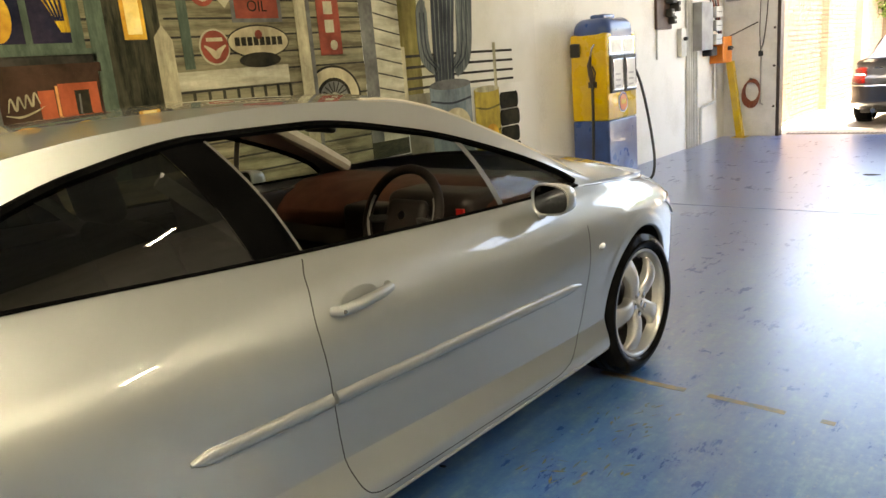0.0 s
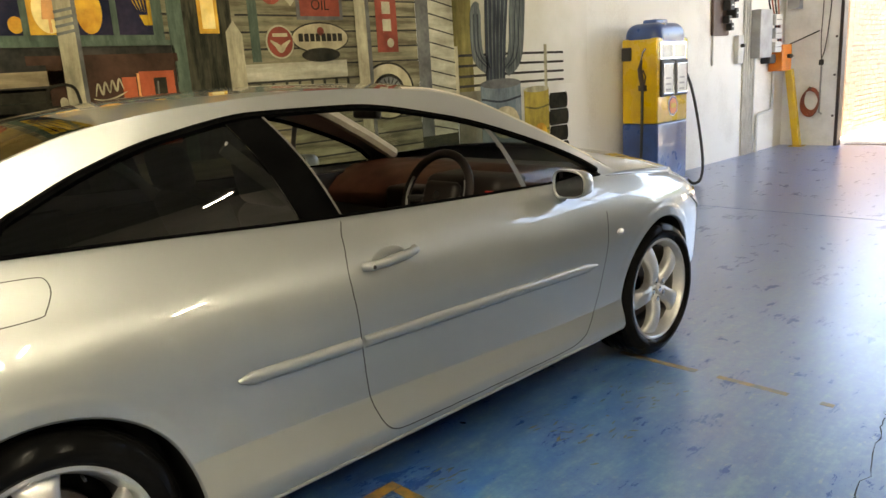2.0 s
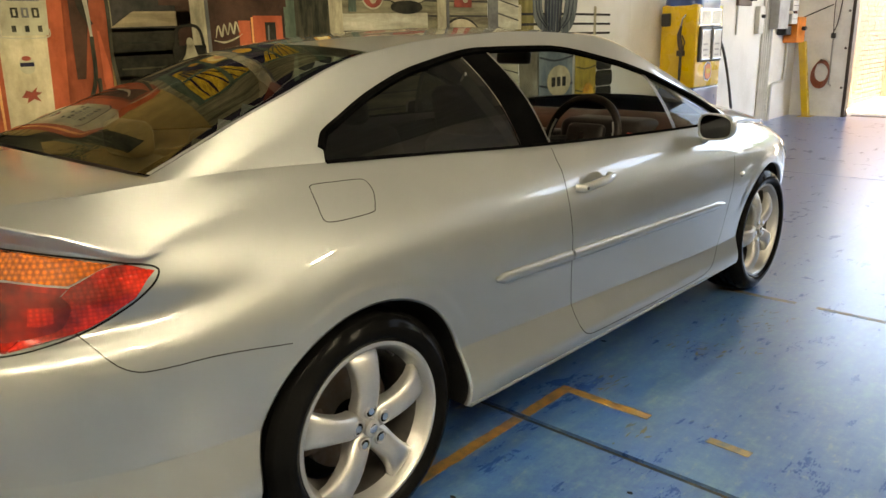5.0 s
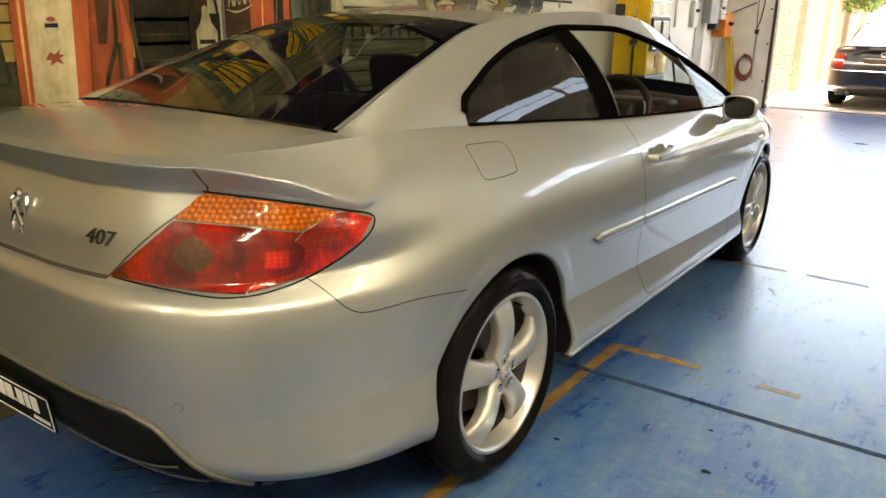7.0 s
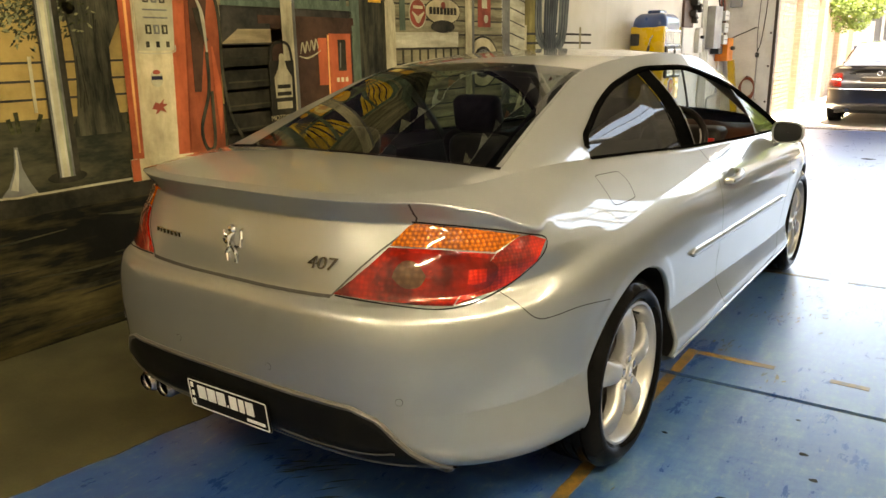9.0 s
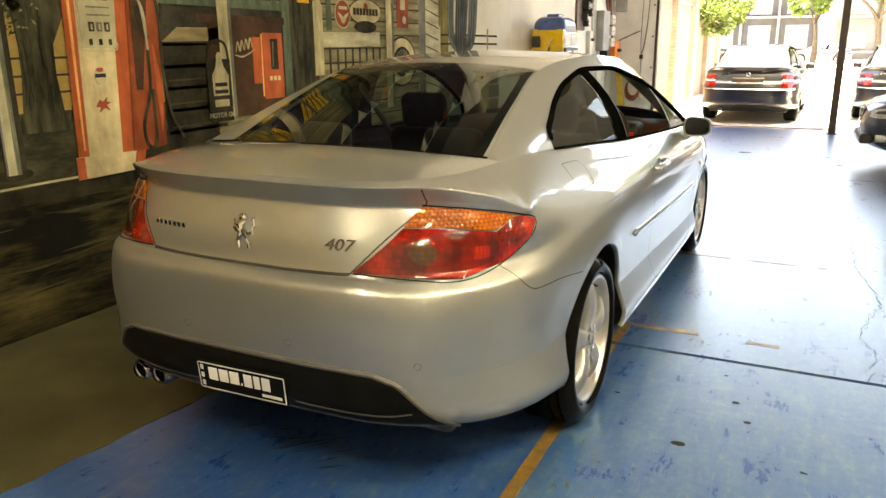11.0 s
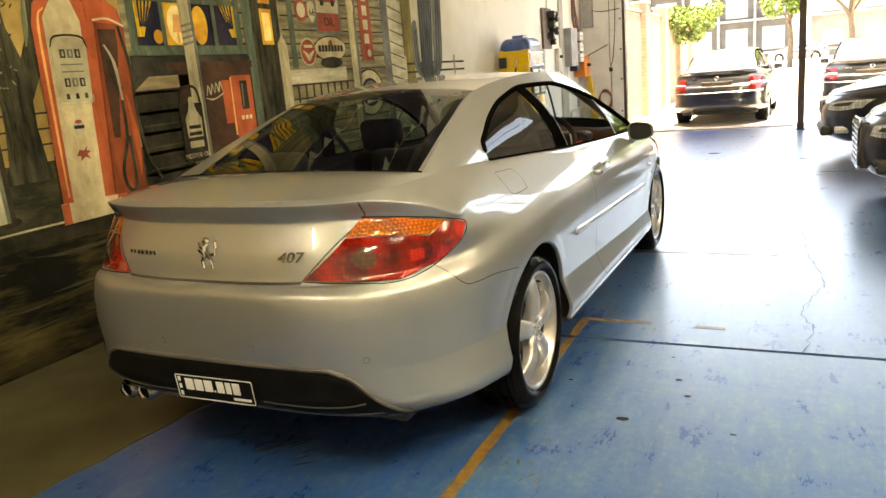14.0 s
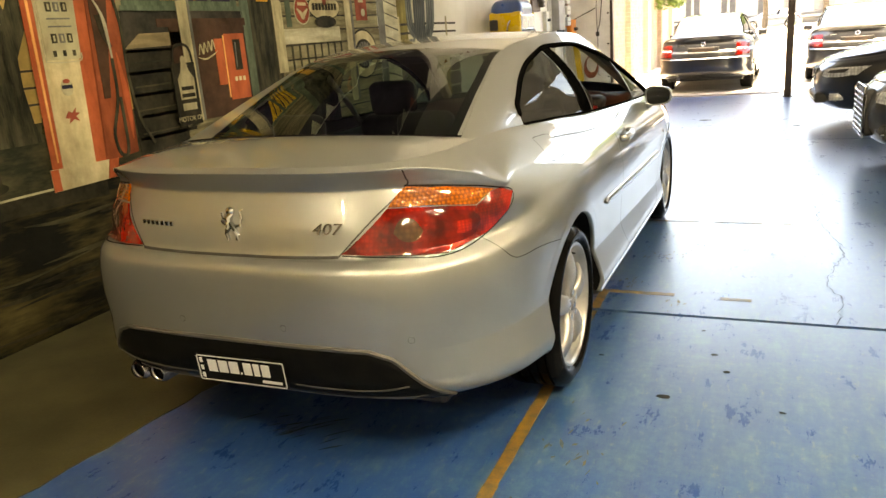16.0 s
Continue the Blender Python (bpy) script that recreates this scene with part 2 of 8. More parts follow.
M = {
    "floor": floor_paint(),
    "bare": surface("bare_oily_concrete", (0.078, 0.070, 0.032), (0.040, 0.037, 0.017), 0.5, 0, 2.5, 90, 0.25),
    "joint": surface("joint_filler", (0.012, 0.013, 0.016), (0.055, 0.038, 0.022), 0.7, 0, 9, 90, 0.3, mix=(0.5, 0.66), spec=0.2),
    "tape": surface("worn_yellow_line", (0.27, 0.15, 0.022), (0.12, 0.085, 0.04), 0.5, 0, 22, 160, 0.2, mix=(0.38, 0.62)),
    "tape_faint": surface("faded_yellow_line", (0.19, 0.13, 0.04), (0.06, 0.085, 0.10), 0.5, 0, 26, 160, 0.1, mix=(0.44, 0.66)),
    "crack": surface("crack_dark", (0.022, 0.022, 0.022), None, 0.8, spec=0.1),
    "plaster": surface("white_plaster", (0.80, 0.78, 0.72), (0.60, 0.57, 0.50), 0.75, 0, 1.3, 40, 0.25, dist=0.004, mix=(0.45, 0.8)),
    "panel": surface("white_sheet_panel", (0.78, 0.78, 0.76), (0.62, 0.62, 0.60), 0.5, 0, 3, 30, 0.12, mix=(0.4, 0.75)),
    "grey_plaster": surface("grey_plaster", (0.45, 0.43, 0.38), (0.34, 0.32, 0.28), 0.8, 0, 1.3, 40, 0.25),
    "ceiling": surface("ceiling_sheet", (0.20, 0.195, 0.18), (0.15, 0.145, 0.13), 0.7, 0, 2, 30),
    "steel_dark": surface("dark_steel", (0.030, 0.022, 0.020), (0.055, 0.035, 0.026), 0.5, 0.2, 8, 80),
    "paint": car_paint("silver_paint", (0.285, 0.293, 0.288), 0.66, 0.38, 1.75),
    "black_gloss": car_paint("black_paint", (0.006, 0.007, 0.010), 0.0, 0.3),
    "white_car": car_paint("white_paint", (0.75, 0.76, 0.78), 0.0, 0.3),
    "grey_car": car_paint("grey_paint", (0.035, 0.04, 0.05), 0.0, 0.35),
    "edge_grey": surface("grey_rubber_edge", (0.09, 0.088, 0.08), (0.06, 0.058, 0.05), 0.4),
    "valance": surface("charcoal_valance", (0.005, 0.005, 0.005), (0.008, 0.008, 0.007), 0.42, 0, 10, 200, 0.15, spec=0.04),
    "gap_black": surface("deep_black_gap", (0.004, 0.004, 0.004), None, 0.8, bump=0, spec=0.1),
    "gap": surface("shadow_gap", (0.03, 0.028, 0.025), None, 0.8, bump=0),
    "rubber": surface("black_rubber", (0.014, 0.014, 0.015), (0.020, 0.020, 0.020), 0.45, 0, 12, 150, 0.2),
    "tyre": surface("tyre_rubber", (0.0035, 0.0035, 0.0035), (0.006, 0.006, 0.006), 0.13, 0, 9, 140, 0.10, spread=0.04, spec=0.025),
    "matt_black": surface("matt_black_trim", (0.0015, 0.0015, 0.0015), (0.003, 0.003, 0.003), 0.35, 0, 9, 140, 0.05, spec=0.0),
    "alloy": surface("alloy_silver", (0.46, 0.46, 0.455), (0.40, 0.40, 0.395), 0.38, 0.75, 6, 90, 0.03, coat=0.5, spread=0.06),
    "chrome": surface("chrome", (0.72, 0.72, 0.72), (0.66, 0.66, 0.66), 0.10, 1.0, 5, 50, 0.0, spread=0.05),
    # alloy darkened to paint in the shade between the spokes
    "barrel": surface("shaded_alloy", (0.10, 0.095, 0.088), (0.05, 0.045, 0.04), 0.5, 0.5, 6, 60, 0.05),
    # darker, uneven chrome for the exhaust tips and the model number
    "dark_chrome": surface("darkened_chrome", (0.30, 0.29, 0.28), (0.14, 0.13, 0.12), 0.22, 1.0, 9, 60, 0.0, spread=0.06),
    "disc": surface("brake_disc_steel", (0.13, 0.12, 0.11), (0.10, 0.06, 0.035), 0.42, 0.8, 5, 60),
    "plastic": surface("black_plastic", (0.016, 0.016, 0.016), (0.023, 0.022, 0.021), 0.55, 0, 10, 200, 0.2),
    "leather": surface("dark_leather", (0.010, 0.008, 0.007), (0.016, 0.011, 0.009), 0.5, 0, 8, 160, 0.25, spec=0.2),
    "tan": surface("brown_dash_leather", (0.048, 0.017, 0.010), (0.030, 0.011, 0.007), 0.5, 0, 8, 160, 0.25, spec=0.15),
    "beige": surface("beige_headlining", (0.38, 0.335, 0.265), (0.31, 0.275, 0.215), 0.8, 0, 8, 160, 0.2),
    "belt": surface("belt_webbing", (0.16, 0.155, 0.13), (0.12, 0.115, 0.10), 0.7, 0, 20, 300, 0.3),
    "carpet": surface("dark_carpet", (0.012, 0.011, 0.011), None, 0.9, 0, 10, 200, 0.4),
    "red_lens": lens_material("red_lamp_lens", (0.26, 0.008, 0.004), 0.25, 70, cloud=0.3),
    # red_lens darkened to offset the full sun on the outside cars' lamps
    "far_lens": lens_material("sun_dimmed_lamp_lens", (0.085, 0.003, 0.002), 0.2, 55, cloud=0.5),
    "side_lens": lens_material("ribbed_red_lens", (0.40, 0.014, 0.007), 0.35, 110, cloud=0.35),
    "dark_lens": lens_material("dark_red_lamp_lens", (0.19, 0.007, 0.004), 0.2, 40, cloud=0.4),
    "smoke_lens": lens_material("smoky_lamp_lens", (0.075, 0.028, 0.012), 0.3, 60),
    "amber_lens": lens_material("amber_lamp_lens", (0.42, 0.090, 0.006), 0.7, 95),
    "clear_lens": lens_material("clear_lamp_lens", (0.45, 0.46, 0.48), 0.4, 30),
    "glass_dark": sheet_glass("privacy_glass", (0.075, 0.08, 0.07), 1.7, 0.4),
    "glass_rear": sheet_glass("green_rear_glass", (0.26, 0.35, 0.28), 2.0, 0.85),
    "glass_clear": sheet_glass("clear_glass", (0.72, 0.78, 0.74), 0.7, 0.6),
    # near-black base colour stands in for the dark reflection in the door mirrors
    "mirror": surface("darkened_mirror", (0.035, 0.037, 0.042), None, 0.02, 1.0, bump=0, spread=0.0),
    "white_mark": surface("white_marking", (0.75, 0.75, 0.73), None, 0.5, bump=0.05),
    "red_mark": surface("red_led_display", (0.5, 0.01, 0.01), None, 0.4, bump=0),
    "yellow_enamel": surface("yellow_enamel", (0.66, 0.43, 0.012), (0.50, 0.31, 0.01), 0.28, 0, 4, 60, 0.06, coat=0.4),
    "blue_enamel": surface("blue_enamel", (0.028, 0.075, 0.25), (0.020, 0.05, 0.17), 0.30, 0, 4, 60, 0.06, coat=0.4),
    "orange_enamel": surface("orange_enamel", (0.72, 0.20, 0.015), (0.55, 0.15, 0.015), 0.35, 0, 6, 60, 0.06),
    "grey_box": surface("grey_switchgear", (0.33, 0.34, 0.34), (0.26, 0.26, 0.26), 0.45, 0, 6, 60, 0.06),
    "brown_board": surface("brown_meter_board", (0.10, 0.055, 0.040), (0.07, 0.04, 0.03), 0.6, 0, 6, 60, 0.1),
    "pvc": surface("painted_pvc", (0.55, 0.55, 0.52), (0.46, 0.46, 0.43), 0.45, 0, 6, 60, 0.06),
    "copper": surface("orange_brown_flex", (0.27, 0.07, 0.03), (0.20, 0.05, 0.03), 0.4, 0, 6, 60, 0.06),
    "brick": surface("tan_brick", (0.25, 0.185, 0.135), (0.19, 0.135, 0.10), 0.8, 0, 6, 70, 0.4, per_piece=0.12),
    "mortar": surface("mortar", (0.26, 0.225, 0.18), None, 0.9, 0, 6, 70, 0.4),
    "concrete": surface("pale_driveway_concrete", (0.46, 0.44, 0.40), (0.36, 0.34, 0.31), 0.8, 0, 1.5, 60, 0.3),
    "asphalt": surface("asphalt", (0.06, 0.06, 0.06), (0.045, 0.045, 0.045), 0.85, 0, 3, 120, 0.4),
    "render_grey": surface("grey_building_render", (0.055, 0.058, 0.064), (0.045, 0.047, 0.052), 0.8, 0, 1.5, 40, 0.2),
    "render_white": surface("white_building_render", (0.17, 0.17, 0.17), (0.14, 0.14, 0.14), 0.8, 0, 1.5, 40, 0.2),
    "window_dark": surface("far_window_glass", (0.22, 0.24, 0.26), None, 0.1, 0, 3, 30, 0.0),
    "leaf": surface("green_leaves", (0.11, 0.17, 0.02), (0.06, 0.10, 0.015), 0.6, 0, 5, 40, 0.2, mix=(0.35, 0.6)),
    "bark": surface("bark", (0.10, 0.075, 0.05), (0.06, 0.045, 0.03), 0.9, 0, 8, 60, 0.6),
    "tube": glow("fluorescent_tube", (1.0, 0.97, 0.84), 40.0),
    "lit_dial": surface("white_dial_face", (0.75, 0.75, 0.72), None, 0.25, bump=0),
}

for _k in ("tape", "tape_faint", "joint"):
    _p = M[_k].node_tree.nodes["Principled BSDF"]
    _p.inputs["Coat Weight"].default_value, _p.inputs["Coat Roughness"].default_value = 0.6, 0.36


# ---- tools ----
def from_grid(P, close=False):
    """Vertices and quads of a grid of points P[i, j]."""
    a, b = P.shape[:2]
    idx = np.arange(a * b).reshape(a, b)
    i0, i1 = (idx, np.roll(idx, -1, 0)) if close else (idx[:-1], idx[1:])
    f = np.stack([i0[:, :-1], i1[:, :-1], i1[:, 1:], i0[:, 1:]], -1).reshape(-1, 4)
    return P.reshape(-1, 3), f


def mesh_part(name, verts, faces, material, parent=None, label="", smooth=True, normals=None):
    me = bpy.data.meshes.new(name)
    me.from_pydata([tuple(map(float, v)) for v in verts], [], [tuple(map(int, f)) for f in faces])
    me.update()
    for m in (material if isinstance(material, (list, tuple)) else [material]):
        me.materials.append(m)
    if smooth:
        me.polygons.foreach_set("use_smooth", [True] * len(me.polygons))
    if normals is not None:
        me.normals_split_custom_set_from_vertices([tuple(map(float, n)) for n in normals])
    ob = new(name, me)
    if parent:
        ob.parent = parent
    if label:
        ob["label"] = label
    return ob


def part(name, bm, material, parent=None, label="", smooth=False):
    me = bpy.data.meshes.new(name)
    bmesh.ops.recalc_face_normals(bm, faces=bm.faces)
    bm.to_mesh(me)
    bm.free()
    me.materials.append(material)
    if smooth:
        me.polygons.foreach_set("use_smooth", [True] * len(me.polygons))
        me.set_sharp_from_angle(angle=radians(40))
    ob = new(name, me)
    if parent:
        ob.parent = parent
    if label:
        ob["label"] = label
    return ob


def thing(name, label, category, m=None, group="", kind=""):
    ob = new(name)
    ob.empty_display_size = 0.1
    if m is not None:
        ob.matrix_world = m
    return tagged(ob, label, category, group, kind)


def box(x0, x1, y0, y1, z0, z1, bevel=0.0, bm=None, seg=2):
    bm = bm or bmesh.new()
    r = bmesh.ops.create_cube(bm, size=1, matrix=Matrix.Translation(((x0 + x1) / 2, (y0 + y1) / 2, (z0 + z1) / 2)) @ Matrix.Diagonal((x1 - x0, y1 - y0, z1 - z0, 1)))
    if bevel:
        es = list({e for v in r["verts"] for e in v.link_edges})
        bmesh.ops.bevel(bm, geom=es, offset=bevel, segments=seg, affect="EDGES", profile=0.5)
    return bm


def rod(p, q, r, n=12, bm=None, r2=None):
    bm = bm or bmesh.new()
    p, q = Vector(p), Vector(q)
    m = Matrix.Translation((p + q) / 2) @ (q - p).to_track_quat("Z", "Y").to_matrix().to_4x4()
    bmesh.ops.create_cone(bm, cap_ends=True, segments=n, radius1=r, radius2=r if r2 is None else r2, depth=(q - p).length, matrix=m)
    return bm


def spline(points, n=12):
    """Catmull-Rom through points."""
    P = np.array(points, float)
    P = np.vstack([2 * P[0] - P[1], P, 2 * P[-1] - P[-2]])
    out = []
    for i in range(1, len(P) - 2):
        for t in np.linspace(0, 1, n, endpoint=False):
            a, b, c, d = P[i - 1:i + 3]
            out.append(0.5 * (2 * b + (c - a) * t + (2 * a - 5 * b + 4 * c - d) * t * t + (3 * b - a - 3 * c + d) * t ** 3))
    out.append(P[-2])
    return np.array(out)


def tube(points, r, n=8, bm=None):
    """A round hose or bar along points."""
    bm = bm or bmesh.new()
    P = [Vector(p) for p in points]
    rings = []
    up = Vector((0.13, 0.27, 1)).normalized()
    for i, p in enumerate(P):
        d = (P[min(i + 1, len(P) - 1)] - P[max(i - 1, 0)]).normalized()
        s = d.cross(up).normalized()
        t = d.cross(s)
        rr = float(r[i]) if isinstance(r, (list, tuple, np.ndarray)) else r
        rings.append([bm.verts.new(p + rr * (math.cos(a) * s + math.sin(a) * t)) for a in np.linspace(0, 2 * math.pi, n, endpoint=False)])
    for a, b in zip(rings, rings[1:]):
        for k in range(n):
            bm.faces.new((a[k], a[(k + 1) % n], b[(k + 1) % n], b[k]))
    bm.faces.new(rings[0][::-1])
    bm.faces.new(rings[-1])
    return bm


def lathe(profile, n=48, axis="x", bm=None):
    """A turned body: profile of (radius, along the axis)."""
    bm = bm or bmesh.new()
    rings = []
    for k in range(n):
        a = 2 * math.pi * k / n
        c, s = math.cos(a), math.sin(a)
        row = []
        for r, h in profile:
            row.append(bm.verts.new((h, r * c, r * s) if axis == "x" else (r * c, r * s, h)))
        rings.append(row)
    for k in range(n):
        a, b = rings[k], rings[(k + 1) % n]
        for i in range(len(profile) - 1):
            bm.faces.new((a[i], b[i], b[i + 1], a[i + 1]))
    return bm


def plate(points, x, th, bm=None):
    """A flat piece on a wall that faces +x: outline (y, z), thickness th."""
    bm = bm or bmesh.new()
    f0 = [bm.verts.new((x, y, z)) for y, z in points]
    f1 = [bm.verts.new((x + th, y, z)) for y, z in points]
    bm.faces.new(f1)
    n = len(points)
    for i in range(n):
        bm.faces.new((f0[i], f0[(i + 1) % n], f1[(i + 1) % n], f1[i]))
    return bm


def letters(name, text, size, depth, material, m, parent=None, label=""):
    """Raised letters; m places the text's plane."""
    cu = bpy.data.curves.new(name, "FONT")
    cu.body, cu.size, cu.extrude, cu.align_x, cu.align_y, cu.resolution_u = text, size, depth, "CENTER", "CENTER", 3
    tmp = bpy.data.objects.new("tmp_letters", cu)
    scene.collection.objects.link(tmp)
    me = bpy.data.meshes.new_from_object(tmp.evaluated_get(bpy.context.evaluated_depsgraph_get()))
    bpy.data.objects.remove(tmp)
    bpy.data.curves.remove(cu)
    me.name = name
    me.materials.clear()
    me.materials.append(material)
    me.transform(m)
    ob = new(name, me)
    if parent:
        ob.parent = parent
    if label:
        ob["label"] = label
    return ob


def lerp(table, x):
    t = np.array(table, float)
    return np.interp(x, t[:, 0], t[:, 1])


def smooth_lerp(table, x):
    """Monotone cubic through a small table."""
    t = np.array(table, float)
    X, Y = t[:, 0], t[:, 1]
    if len(X) < 3:
        return np.interp(x, X, Y)
    h, d = np.diff(X), np.diff(Y) / np.diff(X)
    m = np.zeros(len(X))
    m[1:-1] = np.where(d[:-1] * d[1:] > 0, 2 * d[:-1] * d[1:] / np.where(d[:-1] + d[1:] == 0, 1, d[:-1] + d[1:]), 0)
    m[0], m[-1] = d[0], d[-1]
    x = np.clip(x, X[0], X[-1])
    i = np.clip(np.searchsorted(X, x) - 1, 0, len(X) - 2)
    s = (x - X[i]) / h[i]
    return (Y[i] * (1 + 2 * s) * (1 - s) ** 2 + m[i] * h[i] * s * (1 - s) ** 2 + Y[i + 1] * s * s * (3 - 2 * s) + m[i + 1] * h[i] * s * s * (s - 1))


# ---- the building ----
WX, NY, SY, EX, CZ = -1.97, 11.75, -6.0, 9.5, 6.2   # west wall face, north end, south end, east end, ceiling
JAMB, LINTEL, OPEN_E = -1.13, 4.2, 4.8
floor = tagged(part("floor", box(WX - 0.2, EX + 0.2, SY - 0.2, NY + 0.15, -0.06, -0.012), M["joint"]), "blue painted workshop floor, worn and glossy", "floor", kind="structure")
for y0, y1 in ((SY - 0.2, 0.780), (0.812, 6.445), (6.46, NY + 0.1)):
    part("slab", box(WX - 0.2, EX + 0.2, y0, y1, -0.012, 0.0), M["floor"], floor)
rnd = random.Random(5)
edge = [(-0.74 + 0.11 * (y + 1.2) * (y < 0.6) + (0.2 if y >= 0.6 else 0) + rnd.uniform(-0.012, 0.012), y) for y in np.linspace(-5.9, 4.4, 110)]
edge = [(min(max(x, -1.0), -0.6), y) for x, y in edge]
bm = bmesh.new()
bot = [bm.verts.new((x, y, 0.0)) for x, y in edge] + [bm.verts.new((WX, 4.4, 0)), bm.verts.new((WX, -5.9, 0))]
r = bmesh.ops.extrude_face_region(bm, geom=[bm.faces.new(bot)])
bmesh.ops.translate(bm, verts=[v for v in r["geom"] if isinstance(v, bmesh.types.BMVert)], vec=(0, 0, 0.003))
part("bare_strip", bm, M["bare"], floor, "bare brown oily concrete strip")


def worn_line(p, q, w, name="painted_line", gaps=0.0, seed=1, key="tape"):
    """A painted line on the floor, frayed and rubbed away in places."""
    rg = random.Random(seed)
    p, q = Vector((*p, 0)), Vector((*q, 0))
    d = (q - p).normalized()
    s = Vector((-d.y, d.x, 0))
    L, t, bm = (q - p).length, 0.0, bmesh.new()
    while t < L:
        step = min(rg.uniform(0.05, 0.16), L - t)
        if rg.random() > gaps:
            a, b = w / 2 * rg.uniform(0.82, 1.05), w / 2 * rg.uniform(0.82, 1.05)
            c = [p + d * t - s * a, p + d * (t + step) - s * b, p + d * (t + step) + s * a, p + d * t + s * b]
            lo = [bm.verts.new(v) for v in c]
            hi = [bm.verts.new(v + Vector((0, 0, 0.0012))) for v in c]
            bm.faces.new(hi)
            for k in range(4):
                bm.faces.new((lo[k], lo[(k + 1) % 4], hi[(k + 1) % 4], hi[k]))
        t += step
    return part(name, bm, M[key], floor)


worn_line((0.755, -2.6), (0.755, 0.775), 0.050, seed=2)
worn_line((0.755, 0.815), (0.755, 1.112), 0.050, seed=12)
worn_line((0.782, 1.09), (1.12, 1.087), 0.046, seed=3, gaps=0.0)
worn_line((1.12, 1.087), (1.62, 1.06), 0.042, seed=4, gaps=0.55, key="tape_faint")
worn_line((0.72, 2.65), (1.26, 2.645), 0.040, seed=5, gaps=0.25, key="tape_faint")
worn_line((1.26, 2.645), (1.72, 2.635), 0.036, seed=6, gaps=0.5, key="tape_faint")
# crack across the slab
rg = random.Random(8)
pts = [(1.99, 2.0), (1.94, 2.45), (1.89, 2.72), (1.90, 3.05), (1.88, 3.38), (1.97, 3.6)]
pts2 = [(1.87, 0.81), (1.90, 1.16), (1.86, 1.42), (1.93, 1.75), (1.99, 2.0)]
for chain in (pts, pts2):
    bm, prev = bmesh.new(), None
    for x, y in spline([(a, b, 0) for a, b in chain], 9)[:, :2]:
        x, y, w = x + rg.uniform(-0.014, 0.014), y, rg.uniform(0.0008, 0.0028)
        cur = (bm.verts.new((x - w, y, 0.0018)), bm.verts.new((x + w, y, 0.0018)))
        if prev:
            bm.faces.new((*prev, cur[1], cur[0]))
        prev = cur
    part("crack", bm, M["crack"], floor)
# chips knocked out of the paint
for x, y, r0 in ((1.20, -0.075, 0.020), (1.36, 0.36, 0.014), (1.42, 0.2, 0.012), (1.62, -0.1, 0.01), (0.62, 1.6, 0.012), (1.30, 0.62, 0.008), (2.2, 0.1, 0.02), (-0.35, -1.35, 0.02), (-0.28, -1.3, 0.01), (0.9, 0.25, 0.009), (1.9, 7.6, 0.05), (0.75, 8.37, 0.07)):
    bm = bmesh.new()
    n = 9
    ring = [bm.verts.new((x + r0 * rg.uniform(0.6, 1.2) * math.cos(2 * math.pi * k / n) * 1.3, y + r0 * rg.uniform(0.6, 1.2) * math.sin(2 * math.pi * k / n), 0.0016)) for k in range(n)]
    bm.faces.new(ring)
    part("chip", bm, M["crack"], floor)

# brown scuffs left by something dragged
bm = bmesh.new()
for k in range(26):
    x, y, a = rg.gauss(-0.06, 0.09), rg.gauss(-0.66, 0.055), 0.75 + rg.uniform(-0.15, 0.15)
    l, w = rg.uniform(0.05, 0.13), rg.uniform(0.003, 0.011)
    u, v = Vector((math.cos(a), math.sin(a), 0)), Vector((-math.sin(a), math.cos(a), 0))
    c = Vector((x, y, 0.0014))
    bm.faces.new([bm.verts.new(q) for q in (c - u * l / 2, c - v * w / 2 + u * l * 0.1, c + u * l / 2, c + v * w / 2)])
part("scuff", bm, M["bare"], floor, "brown drag scuffs in the paint")
# rust-coloured wear along the car's side
bm = bmesh.new()
for cx, cy, n, sx, sy in ((1.00, 1.95, 34, 0.10, 0.16), (1.08, 2.35, 22, 0.09, 0.10), (0.86, 1.25, 12, 0.05, 0.06), (1.12, 0.95, 8, 0.06, 0.05), (0.95, -0.55, 18, 0.07, 0.14), (0.98, -0.95, 16, 0.08, 0.10)):
    for k in range(n):
        c, a = Vector((rg.gauss(cx, sx), rg.gauss(cy, sy), 0.0013)), 1.4 + rg.gauss(0, 0.35)
        l, w = rg.uniform(0.015, 0.07), rg.uniform(0.004, 0.016)
        u, v = Vector((math.cos(a), math.sin(a), 0)), Vector((-math.sin(a), math.cos(a), 0))
        bm.faces.new([bm.verts.new(q) for q in (c - u * l / 2, c - v * w / 2 + u * l * rg.uniform(-.2, .2), c + u * l / 2, c + v * w / 2 + u * l * rg.uniform(-.2, .2))])
part("wear", bm, M["tape_faint"], floor, "rust-coloured wear in the blue paint")["kind"] = "stuff"
tagged(part("wall_west", box(WX - 0.2, WX, SY - 0.2, NY + 0.12, 0.0, CZ, 0.0), M["plaster"]), "white plastered side wall, stained near the floor", "wall", kind="structure")
tagged(part("wall_south", box(WX, EX, SY - 0.2, SY, 0.0, CZ), M["grey_plaster"]), "grey plastered back wall", "wall", kind="structure")
tagged(part("wall_east", box(EX, EX + 0.2, SY - 0.2, NY + 0.12, 0.0, CZ), M["grey_plaster"]), "grey plastered side wall", "wall", kind="structure")
tagged(part("wall_north", box(WX, JAMB - 0.05, NY, NY + 0.12, 0.0, CZ), M["panel"]), "white sheeted end wall beside the drive-in opening", "wall", kind="structure")


